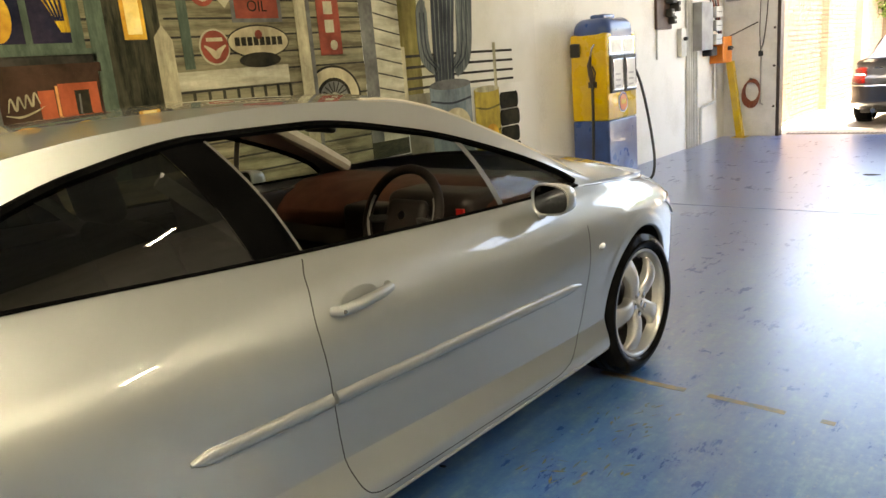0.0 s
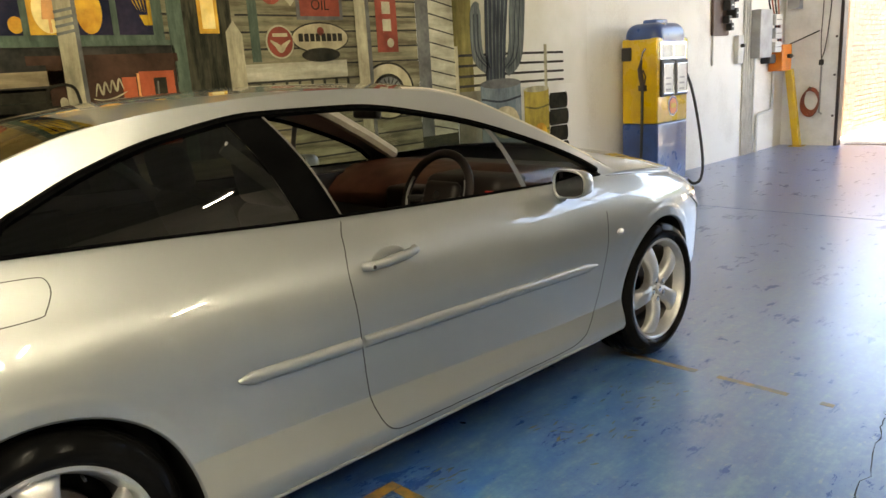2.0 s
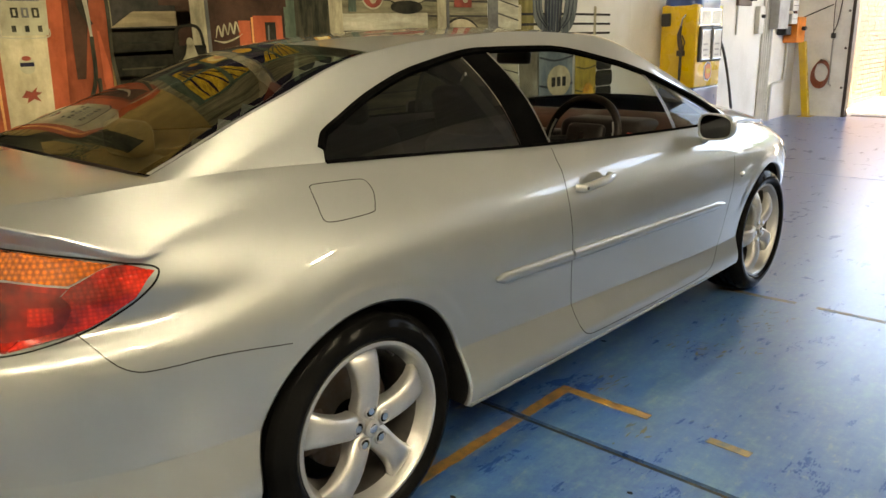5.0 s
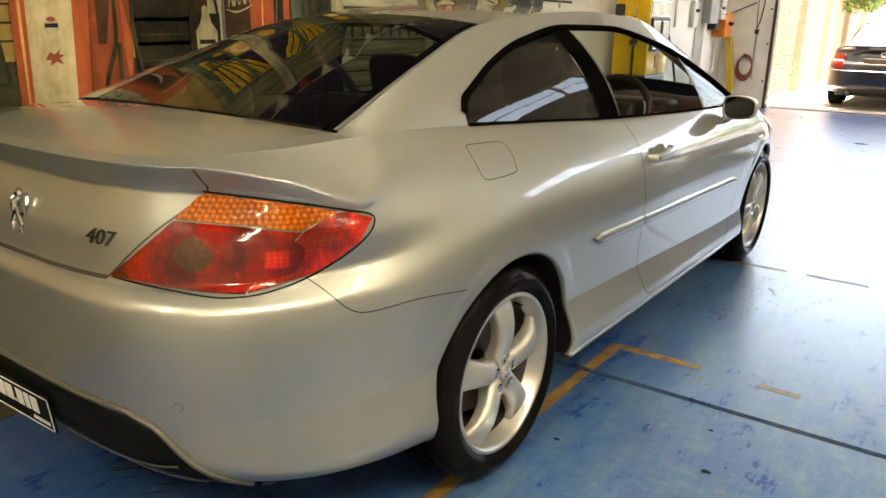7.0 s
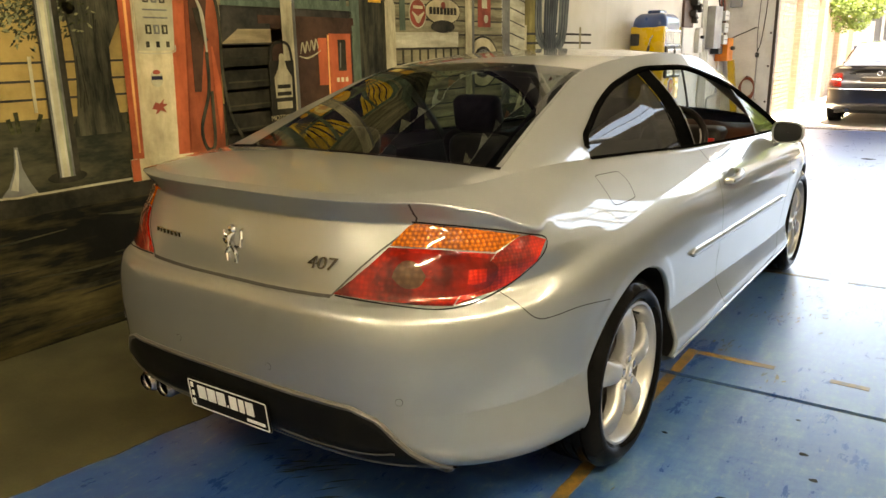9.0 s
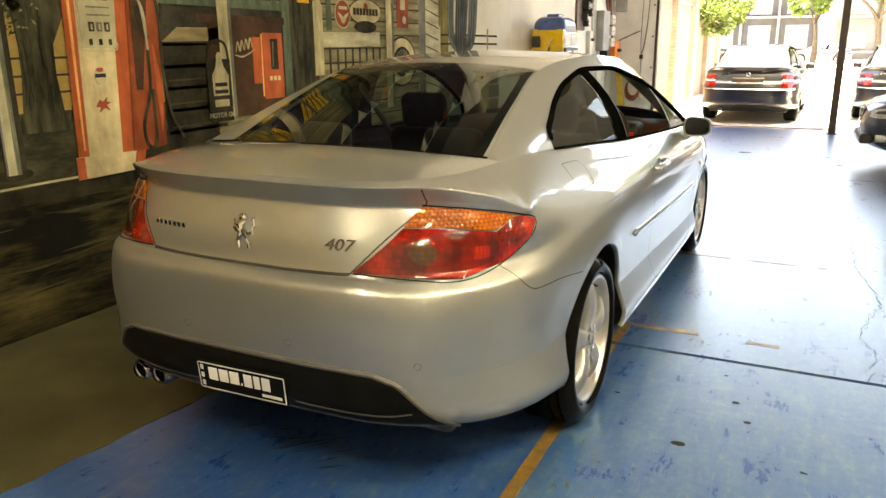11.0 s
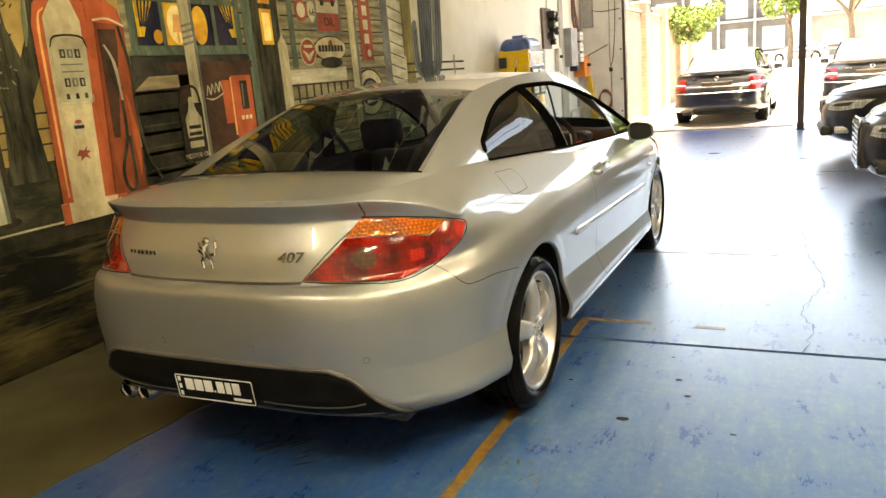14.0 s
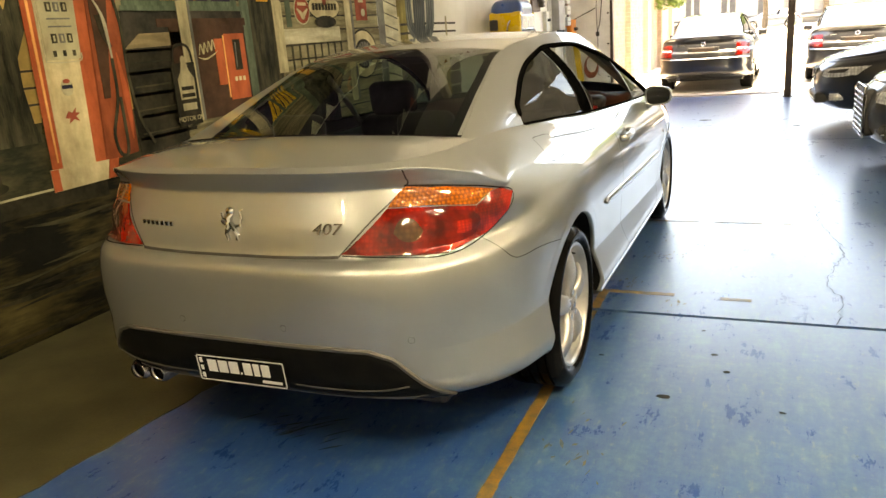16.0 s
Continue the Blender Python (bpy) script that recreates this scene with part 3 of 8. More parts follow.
def high_lights():
    """End wall past the opening, with a row of three unglazed lights high up."""
    bm = box(OPEN_E, EX, NY, NY + 0.12, 0.0, 4.3)
    box(OPEN_E, EX, NY, NY + 0.12, 5.7, CZ, bm=bm)
    for x0, x1 in ((OPEN_E, 4.95), (6.1, 6.22), (7.35, 7.47), (8.6, EX)):
        box(x0, x1, NY, NY + 0.12, 4.3, 5.7, bm=bm)
    box(4.95, 8.6, NY + 0.03, NY + 0.08, 4.97, 5.03, bm=bm)
    return bm


tagged(part("wall_north_east", high_lights(), M["panel"]), "white sheeted end wall past the opening", "wall", kind="structure")
tagged(part("wall_lintel", box(JAMB - 0.05, OPEN_E, NY, NY + 0.12, LINTEL, CZ), M["panel"]), "white sheeted wall over the opening", "wall", kind="structure")
jamb = tagged(part("door_jamb", box(JAMB - 0.05, JAMB, NY - 0.03, NY + 0.14, 0.0, LINTEL, 0.004), M["steel_dark"]), "dark steel jamb of the drive-in opening", "trim", kind="structure")
for z in (0.45, 1.05, 1.6, 2.15):
    part("bolt", rod((JAMB - 0.09, NY - 0.012, z), (JAMB - 0.09, NY + 0.01, z), 0.018, 8), M["steel_dark"], jamb)
tagged(part("ceiling", box(WX, EX, SY, NY, CZ, CZ + 0.08), M["ceiling"]), "grey sheeted ceiling", "ceiling", kind="structure")

post = thing("steel_post", "dark brown steel post at the building front", "post")
part("shaft", box(1.81, 1.92, 11.2, 11.31, 0.012, CZ, 0.006), M["steel_dark"], post)
part("base_plate", box(1.785, 1.945, 11.175, 11.335, 0.0, 0.012, 0.003), M["steel_dark"], post)

# fluorescent battens hung under the ceiling
def batten(x, y, z, turn=0):
    t = thing("ceiling_light", "white fluorescent batten hung on rods under the ceiling", "ceiling light", pose(x, y, z, 0, 0, turn), "fluorescent battens")
    part("housing", box(-0.05, 0.05, -0.62, 0.62, -0.09, 0.0, 0.008), M["pvc"], t)
    for q in (-0.45, 0.45):
        part("hanger", rod((0, q, -0.01), (0, q, CZ - z), 0.004, 6), M["steel_dark"], t)
    part("tube", rod((0, -0.6, -0.11), (0, 0.6, -0.11), 0.019, 12), M["tube"], t, "lit warm white fluorescent tube")


for x, y, z, turn in ((3.1, -2.4, 4.2, 90), (1.2, 0.3, 4.6, 90), (4.6, 0.6, 4.4, 90), (2.4, -4.0, 4.2, 0), (-0.6, -4.0, 4.2, 0), (4.4, -1.4, 4.4, 90), (6.2, 0.4, 4.4, 90), (6.2, 3.0, 4.4, 90)):
    batten(x, y, z, turn)


# ---- cars ----
def cut(a, b, lo, hi):
    return np.clip((np.asarray(b) * 0 + a - lo) / (hi - lo), 0, 1)


class Shape:
    """The skin of a car: origin on the ground under the rear axle, y to the front, half of it at x > 0."""
    wheelbase, ycr, ycf = 2.764, 0.3, 2.3
    arch_r, arch_f, hub_z = 0.372, 0.362, 0.333
    # each level from the sill up: rear y, front y, rear and front plan roundness, half widths, heights along y
    levels = [
        (-0.86, 3.60, 4.2, 2.8, [(-1, .80), (0, .835), (2.7, .835), (3.8, .80)], [(-1, .285), (-.6, .26), (.3, .235), (2.3, .222), (3.8, .20)]),
        (-0.95, 3.70, 4.2, 2.7, [(-1, .86), (0, .893), (2.7, .893), (3.8, .87)], [(-1, .35), (-.6, .305), (.3, .262), (2.3, .248), (3.8, .25)]),
        (-0.985, 3.74, 4.2, 2.7, [(-1, .888), (0, .910), (1.2, .907), (2.3, .896), (2.7, .896), (3.8, .89)], [(-1, .41), (-.6, .365), (.3, .330), (1.5, .312), (2.3, .297), (3.8, .31)]),
        (-0.996, 3.78, 4.2, 2.85, [(-1, .872), (0, .875), (2.7, .877), (3.8, .88)], [(-1, .50), (-.4, .475), (.3, .455), (1, .425), (2.3, .375), (3.8, .38)]),
        (-1.0, 3.80, 4.2, 2.85, [(-1, .88), (0, .885), (2.7, .888), (3.8, .88)], [(-1, .585), (.3, .57), (2.3, .53), (3.8, .50)]),
        (-0.998, 3.79, 4.1, 2.85, [(-1, .885), (0, .897), (2.7, .900), (3.8, .88)], [(-1, .68), (.3, .68), (2.3, .66), (3.8, .60)]),
        (-0.987, 3.76, 4.0, 2.85, [(-1, .88), (0, .895), (2.7, .897), (3.8, .87)], [(-1, .742), (-.5, .742), (.3, .77), (2.3, .755), (3.8, .67)]),
        (-0.962, 3.72, 3.9, 2.85, [(-1, .865), (0, .887), (2.7, .887), (3.8, .86)], [(-1, .768), (-.5, .775), (.3, .83), (2.3, .81), (3.8, .71)]),
        (-0.942, 3.70, 3.8, 2.85, [(-1, .85), (0, .870), (2.7, .870), (3.8, .84)], [(-1, .779), (-.5, .81), (.3, .872), (2.3, .845), (3.8, .725)]),
        (-0.918, 3.69, 3.6, 2.85, [(-1, .83), (-.6, .885), (-.4, .862), (-.1, .838), (.3, .833), (1, .84), (2.3, .85), (3.8, .81)], [(-1, .87), (-.5, .868), (-.2, .888), (.3, .92), (2.3, .88), (3.8, .735)]),
        (-0.872, 3.69, 3.6, 2.85, [(-1, .80), (-.8, .80), (-.68, .865), (-.55, .880), (-.42, .845), (-.25, .812), (.05, .785), (.3, .772), (1, .80), (2, .835), (3.8, .77)], [(-1, .966), (-.80, .968), (-.65, .940), (-.54, .912), (-.42, .922), (-.25, .95), (.3, .972), (1, .945), (2.3, .912), (3.8, .745)]),
        (-0.884, 3.685, 3.6, 2.85, [(-1, .805), (-.8, .805), (-.68, .862), (-.56, .874), (-.42, .828), (-.25, .778), (.05, .75), (.3, .738), (1, .775), (2, .82), (3.8, .74)], [(-1, .990), (-.80, .990), (-.66, .962), (-.54, .926), (-.42, .950), (-.25, .99), (.3, 1.0), (1, .965), (2.3, .926), (3.8, .752)]),
        (-0.915, 3.68, 3.6, 2.85, [(-1, .82), (-.82, .82), (-.68, .866), (-.57, .872), (-.43, .80), (-.25, .737), (.05, .71), (.3, .705), (1, .75), (2, .81), (3.8, .72)], [(-1, 1.033), (-.82, 1.033), (-.70, 1.006), (-.6, .962), (-.54, .944), (-.43, .980), (-.25, 1.028), (.3, 1.025), (1, .978), (2.3, .938), (3.8, .758)]),
        (-0.885, 3.66, 5.0, 2.85, [(-1, .64), (-.4, .655), (.05, .675), (1, .73), (2, .80), (2.6, .80), (3.8, .69)], [(-1, 1.046), (-.6, 1.052), (-.3, 1.062), (.05, 1.045), (1, .985), (2, .95), (2.5, .935), (3.2, .86), (3.8, .765)]),
    ]
    steps = [4, 4, 7, 8, 8, 7, 5, 4, 8, 9, 4, 5, 9]
    rail_x = [(-.42, .60), (0, .535), (.39, .487), (.7, .50), (1.1, .515), (1.6, .52), (1.78, .535), (2.1, .61), (2.5, .715)]
    rail_z = [(-.42, 1.066), (0, 1.212), (.39, 1.325), (.7, 1.362), (1.1, 1.378), (1.6, 1.355), (1.78, 1.318), (2.1, 1.18), (2.5, .972)]
    top_z = [(-.42, 1.090), (0, 1.238), (.39, 1.356), (.7, 1.390), (1.1, 1.405), (1.6, 1.388), (1.78, 1.355), (2.1, 1.235), (2.5, 1.02)]
    top_dy = [(-.42, -.07), (.39, -.04), (1.1, 0), (1.6, .06), (2.5, .26)]
    arc_z = [(.048, 1.076), (.055, 1.096), (.075, 1.112), (.13, 1.135), (.30, 1.202), (.53, 1.267), (.85, 1.312), (1.2, 1.308), (1.6, 1.24), (1.97, 1.13), (2.28, 1.005), (2.36, .955)]
    y_glass0, y_glass1, y_screen1 = 0.39, 1.66, 2.5
    y_back = -0.42

    def __init__(self, fine=1.0):
        self.fine = fine
        nr, nm, nf = int(96 * fine), int(112 * fine), int(96 * fine)
        curves = []
        for yr, yf, pr, pf, W, Z in self.levels:
            row = []
            for y_end, yc, p, n, front in ((yr, self.ycr, pr, nr, False), (yf, self.ycf, pf, nf, True)):
                th = np.linspace(0, math.pi / 2, 3000)
                q, f = np.sin(th) ** (2 / p), np.clip(np.cos(th), 0, 1) ** (2 / p)
                y = yc + (y_end - yc) * q
                x = smooth_lerp(W, y) * f
                s = np.concatenate([[0], np.cumsum(np.hypot(np.diff(x), np.diff(y)))])
                k = np.linspace(0, s[-1], n)
                xs, ys = np.interp(k, s, x), np.interp(k, s, y)
                xs[-1] = 0
                row.append((xs, ys) if front else (xs[::-1], ys[::-1]))
            ym = np.linspace(self.ycr, self.ycf, nm)[1:-1]
            x = np.concatenate([row[0][0], smooth_lerp(W, ym), row[1][0]])
            y = np.concatenate([row[0][1], ym, row[1][1]])
            curves.append(np.stack([x, y, smooth_lerp(Z, y)], -1))
        C = np.array(curves)                      # level, u, xyz
        ext = np.concatenate([2 * C[:1] - C[1:2], C, 2 * C[-1:] - C[-2:-1]])
        rows = []
        for j in range(len(C) - 1):
            a, b, c, d = ext[j:j + 4]
            n = max(2, int(self.steps[j] * fine))
            ts = np.arange(n) / n
            if j == 2:
                ts = np.concatenate([np.linspace(0, 0.93, n - 1), [0.97, 0.99]])
            elif j == 3:
                ts = np.concatenate([[0, 0.01, 0.03], np.linspace(0.08, 1, n)[:-1]])
            for t in ts:
                h = 0.5 * (2 * b + (c - a) * t + (2 * a - 5 * b + 4 * c - d) * t * t + (3 * b - a - 3 * c + d) * t ** 3)
                lin = b + (c - b) * t
                k = np.clip((b[:, 1:2] + 0.60) / 0.3, 0, 1) if j >= 10 else 0.1 if j in (2, 3) else 1.0
                rows.append(lin + (h - lin) * (0.12 + 0.73 * k))
        rows.append(C[-1])
        G = np.array(rows).transpose(1, 0, 2)     # u, v, xyz
        # ease the long lines of the flanks
        w = np.clip((G[..., 1] + 0.52) / 0.2, 0, 1) * np.clip((3.3 - G[..., 1]) / 0.5, 0, 1) * np.clip((G[..., 0] - 0.3) / 0.2, 0, 1)
        for _ in range(int(70 * fine * fine)):
            E = 0.25 * np.roll(G, 1, 0) + 0.5 * G + 0.25 * np.roll(G, -1, 0)
            G[..., 0] += (E - G)[..., 0] * w
            G[..., 2] += (E - G)[..., 2] * w
        wv = w * (np.arange(G.shape[1]) > G.shape[1] * 0.40)[None]
        for _ in range(int(26 * fine * fine)):
            E = G.copy()
            E[:, 1:-1] = 0.25 * G[:, :-2] + 0.5 * G[:, 1:-1] + 0.25 * G[:, 2:]
            G[..., 0] += (E - G)[..., 0] * wv
            G[..., 2] += (E - G)[..., 2] * wv
        # flared lips round the wheel arches
        for yc, R in ((0.0, self.arch_r), (self.wheelbase, self.arch_f)):
            d = np.hypot(G[..., 1] - yc, G[..., 2] - self.hub_z)
            k = np.clip((R + 0.060 - d) / 0.024, 0, 1) * np.clip((G[..., 2] - 0.40) / 0.20, 0, 1)
            G[..., 0] += 0.0025 * k * k * (3 - 2 * k) * (G[..., 0] > 0.6)
        self.G = G
        N = np.cross(np.gradient(G, axis=0), np.gradient(G, axis=1))
        self.N = N / (np.linalg.norm(N, axis=-1, keepdims=True) + 1e-12)
        self.belt = G[:, -1].copy()

    def belt_at(self, y):
        b = self.belt
        k = np.argsort(b[:, 1])
        return np.interp(y, b[k, 1], b[k, 0]), np.interp(y, b[k, 1], b[k, 2])

    def find(self, a, b, view):
        """The skin's point and normal at (y, z) seen from the side, or at (x, z) seen from the rear or the front."""
        G, N = self.G, self.N
        H = (G[..., 0] + G[..., 1]) * 0.70711 if view == "corner" else G[..., 1] if view == "side" else G[..., 0]
        d = (H - a) ** 2 + (G[..., 2] - b) ** 2
        if view == "side":
            d = d + 10 * (G[..., 0] < 0.45)
        elif view in ("rear", "corner"):
            d = d + 10 * (G[..., 1] > -0.15)
        else:
            d = d + 10 * (G[..., 1] < 2.9)
        i, j = np.unravel_index(np.argmin(d), d.shape)
        i, j = int(np.clip(i, 1, G.shape[0] - 3)), int(np.clip(j, 1, G.shape[1] - 3))
        s = np.linspace(-1, 1, 21)
        best = None
        for du in s:
            for dv in s:
                ii, jj = i + du, j + dv
                ia, ja = int(math.floor(ii)), int(math.floor(jj))
                fu, fv = ii - ia, jj - ja
                w = ((1 - fu) * (1 - fv), fu * (1 - fv), (1 - fu) * fv, fu * fv)
                k = ((ia, ja), (ia + 1, ja), (ia, ja + 1), (ia + 1, ja + 1))
                P = sum(wi * G[q] for wi, q in zip(w, k))
                h = (P[0] + P[1]) * 0.70711 if view == "corner" else P[1] if view == "side" else P[0]
                e = (h - a) ** 2 + (P[2] - b) ** 2
                if best is None or e < best[0]:
                    best = (e, P, sum(wi * N[q] for wi, q in zip(w, k)))
        n = best[2] / np.linalg.norm(best[2])
        return best[1], n

    def side_section(self, y, n):
        """From belt to rail at y: n points."""
        bx, bz = self.belt_at(y)
        rx, rz = smooth_lerp(self.rail_x, y), smooth_lerp(self.rail_z, y)
        return bx, bz, rx, rz

    def greenhouse(self, y, f):
        """A point of the cabin side at y, at the fraction f from belt to rail."""
        bx, bz, rx, rz = self.side_section(y, 2)
        bulge = 0.11 * (rz - bz)
        x = bx + (rx - bx) * f + bulge * np.sin(np.pi * f) * (1 - 0.25 * f)
        z = bz + (rz - bz) * f + bulge * 0.25 * np.sin(np.pi * f)
        return np.stack(np.broadcast_arrays(x, y, z), -1)

    def arc_fraction(self, y):
        bx, bz, rx, rz = self.side_section(y, 2)
        return np.clip((smooth_lerp(self.arc_z, y) - bz) / np.maximum(rz - bz, 0.01), 0, 0.93)


def both_sides(V, F, N=None):
    """Adds the mirrored half."""
    n = len(V)
    V2 = V * np.array([-1, 1, 1])
    F2 = F[:, ::-1] + n
    out = np.vstack([V, V2]), np.vstack([F, F2])
    return (*out, np.vstack([N, N * np.array([-1, 1, 1])])) if N is not None else out


def facing_out(V, F, centre=(0, 1.2, 0.5)):
    a, b, c = V[F[:, 0]], V[F[:, 1]], V[F[:, 2]]
    n = np.cross(b - a, c - a)
    mid = (a + b + c) / 3
    return F if np.sum(np.einsum("ij,ij->i", n, mid - np.array(centre)) > 0) >= len(F) / 2 else F[:, ::-1]


def strip(shape, pts, view, width, lift, material, name, parent, mirror=False, label="", dense=10, curve=True):
    """A flat ribbon laid on the skin along points."""
    P = spline([(a, b, 0) for a, b in pts], dense) if curve else np.array([(a, b, 0) for a, b in pts], float)
    S = [shape.find(a, b, view) for a, b, _ in P]
    V, F = [], []
    for k, (p, n) in enumerate(S):
        d = S[min(k + 1, len(S) - 1)][0] - S[max(k - 1, 0)][0]
        s = np.cross(n, d)
        s /= np.linalg.norm(s) + 1e-9
        w = width[k * len(width) // len(S)] if isinstance(width, (list, tuple)) else width
        V += [p + n * lift - s * w / 2, p + n * (lift * 1.5) , p + n * lift + s * w / 2]
        if k:
            b = 3 * k
            F += [(b - 3, b, b + 1, b - 2), (b - 2, b + 1, b + 2, b - 1)]
    V, F = np.array(V), np.array(F)
    F = facing_out(V, F)
    obs = [mesh_part(name, V, F, material, parent, label)]
    if mirror:
        obs.append(mesh_part(name, V * np.array([-1, 1, 1]), F[:, ::-1], material, parent, label))
    return obs


def patch(shape, bottom, top, view, na, nb, lift, material, name, parent, label="", mirror=False, bulge=0.0, out=None):
    """A shell over part of the skin, between a lower and an upper line of points; its rim goes down to the skin."""
    A, B = spline([(a, b, 0) for a, b in bottom], 14)[:, :2], spline([(a, b, 0) for a, b in top], 14)[:, :2]
    ta, tb = np.linspace(0, 1, len(A)), np.linspace(0, 1, len(B))
    P = np.zeros((na + 2, nb + 2, 3))
    for i, s in enumerate(np.concatenate([[0], np.linspace(0, 1, na), [1]])):
        pa = np.array([np.interp(s, ta, A[:, k]) for k in (0, 1)])
        pb = np.array([np.interp(s, tb, B[:, k]) for k in (0, 1)])
        for j, t in enumerate(np.concatenate([[0], np.linspace(0, 1, nb), [1]])):
            p, n = shape.find(*(pa + (pb - pa) * t), view)
            rim = i in (0, na + 1) or j in (0, nb + 1)
            h = -0.012 if rim else lift + bulge * math.sin(math.pi * s) * math.sin(math.pi * t)
            P[i, j] = p + n * h
    V, F = from_grid(P)
    F = facing_out(V, F)
    ob = mesh_part(name, V, F, material, parent, label)
    ob.data.set_sharp_from_angle(angle=radians(50))
    if mirror:
        o2 = mesh_part(name, V * np.array([-1, 1, 1]), F[:, ::-1], material, parent, label)
        o2.data.set_sharp_from_angle(angle=radians(50))
        return ob, o2
    return ob


def skin(shape, car, paint, split):
    """Body panels. split(y, z, x) gives a panel's name for each face centre."""
    G, N = shape.G.copy(), shape.N
    V, F = from_grid(G)
    V = V.copy()
    r_all = []
    inside = np.zeros(len(V), bool)
    for yc, R in ((0.0, shape.arch_r), (shape.wheelbase, shape.arch_f)):
        d = np.hypot(V[:, 1] - yc, V[:, 2] - shape.hub_z)
        ins = (d < R) & (V[:, 0] > 0.5)
        r_all.append((yc, R, ins, d))
        inside |= ins
    cnt = inside[F].sum(1)
    F = F[cnt < 4]
    for yc, R, ins, d in r_all:
        k = R / np.maximum(d, 1e-6)
        V[ins, 1] = yc + (V[ins, 1] - yc) * k[ins]
        V[ins, 2] = shape.hub_z + (V[ins, 2] - shape.hub_z) * k[ins]
    Nf = N.reshape(-1, 3)
    F = facing_out(V, F)
    mid = V[F].mean(1)
    flip = 1.0 if np.mean(np.einsum("ij,ij->i", Nf[F[:, 0]], mid - np.array([0, 1.2, 0.5]))) > 0 else -1.0
    names = np.array([split(*m[[1, 2, 0]]) for m in mid])
    for nm in sorted(set(names)):
        f = F[names == nm]
        used = np.unique(f)
        remap = np.full(len(V), -1)
        remap[used] = np.arange(len(used))
        v, n, f = V[used], flip * Nf[used], remap[f]
        base, _, side = nm.partition("|")
        if side:
            mesh_part(base, v, f, paint, car, "", True, n)
            mesh_part(base, v * np.array([-1, 1, 1]), f[:, ::-1], paint, car, "", True, n * np.array([-1, 1, 1]))
        else:
            mesh_part(base, *[a for a in both_sides(v, f, n)][:2], paint, car, "", True, both_sides(v, f, n)[2])
    # turned-in lips, and wheel housings blackened to paint in the arch's shade
    for yc, R in ((0.0, shape.arch_r), (shape.wheelbase, shape.arch_f)):
        th = np.linspace(radians(-11), radians(189), 60)
        lip, well = [], []
        for a in th:
            y, z = yc + R * math.cos(a), shape.hub_z + R * math.sin(a)
            p, _ = shape.find(y, z, "side")
            x = p[0]
            lip.append([(x + 0.001, y, z), (x - 0.004, yc + (R - 0.007) * math.cos(a), shape.hub_z + (R - 0.007) * math.sin(a)), (x - 0.016, yc + (R - 0.004) * math.cos(a), shape.hub_z + (R - 0.004) * math.sin(a))])
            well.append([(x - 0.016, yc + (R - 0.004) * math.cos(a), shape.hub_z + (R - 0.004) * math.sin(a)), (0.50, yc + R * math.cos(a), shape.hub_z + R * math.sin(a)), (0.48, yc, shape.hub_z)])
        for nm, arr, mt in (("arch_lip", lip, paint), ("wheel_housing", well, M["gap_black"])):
            v, f = from_grid(np.array(arr))
            mesh_part(nm, v, f, mt, car)
            mesh_part(nm, v * np.array([-1, 1, 1]), f[:, ::-1], mt, car)


def cap(shape, car, paint, rear):
    """Boot lid top or bonnet: from the foot of the glass to the belt line's end arc."""
    b = shape.belt
    n_half = len(b)
    if rear:
        k = np.where(b[:, 1] <= shape.y_back)[0]
        k = k[k < n_half // 2]
        arc = b[k][::-1]
        y0 = shape.y_back
    else:
        k = np.where(b[:, 1] >= shape.y_screen1)[0]
        k = k[k > n_half // 2]
        arc = b[k]
        y0 = shape.y_screen1
    full = np.vstack([arc * np.array([1, 1, 1]), (arc * np.array([-1, 1, 1]))[::-1][1:]])
    rx, rz, tz = smooth_lerp(shape.rail_x, y0), smooth_lerp(shape.rail_z, y0), smooth_lerp(shape.top_z, y0)
    dy = smooth_lerp(shape.top_dy, y0)
    s = np.concatenate([[0], np.cumsum(np.linalg.norm(np.diff(full, axis=0), axis=1))])
    tau = 1 - 2 * s / s[-1]
    foot = np.stack([rx * tau, y0 + dy * (1 - tau ** 2), rz + (tz - rz) * (1 - np.abs(tau) ** 2.2)], -1)
    n = 26
    rows = []
    for t in np.linspace(0, 1, n):
        p = foot + (full - foot) * t
        p[:, 2] += (0.012 if rear else 0.022) * math.sin(math.pi * t) * (1 - tau ** 4)
        side = shape.greenhouse(y0, 1 - t)
        bow = side - (np.array([rx, y0, rz]) * (1 - t) + full[0] * t)
        w = np.clip((np.abs(tau) - 0.55) / 0.45, 0, 1)[:, None] ** 2
        p += bow * np.stack([np.sign(tau), np.ones_like(tau), np.ones_like(tau)], -1) * w
        rows.append(p)
    V, F = from_grid(np.array(rows))
    F = facing_out(V, F, (0, 1.2, 0.2))
    return mesh_part("boot_lid_top" if rear else "bonnet", V, F, paint, car)


def cabin_top(shape, y0, y1, n, name, material, car, lift=0.0, label="", m=24, lo=-1.0, hi=1.0):
    y = np.linspace(y0, y1, n)
    tau = np.linspace(lo, hi, 2 * m + 1)
    rx, rz, tz, dy = (smooth_lerp(t, y)[:, None] for t in (shape.rail_x, shape.rail_z, shape.top_z, shape.top_dy))
    X = rx * tau[None]
    Y = y[:, None] + dy * (1 - tau[None] ** 2)
    Z = rz + (tz - rz) * (1 - np.abs(tau[None]) ** 2.2) + lift
    V, F = from_grid(np.stack([X, Y, Z], -1))
    F = facing_out(V, F, (0, 1.0, 0.2))
    return mesh_part(name, V, F, material, car, label)


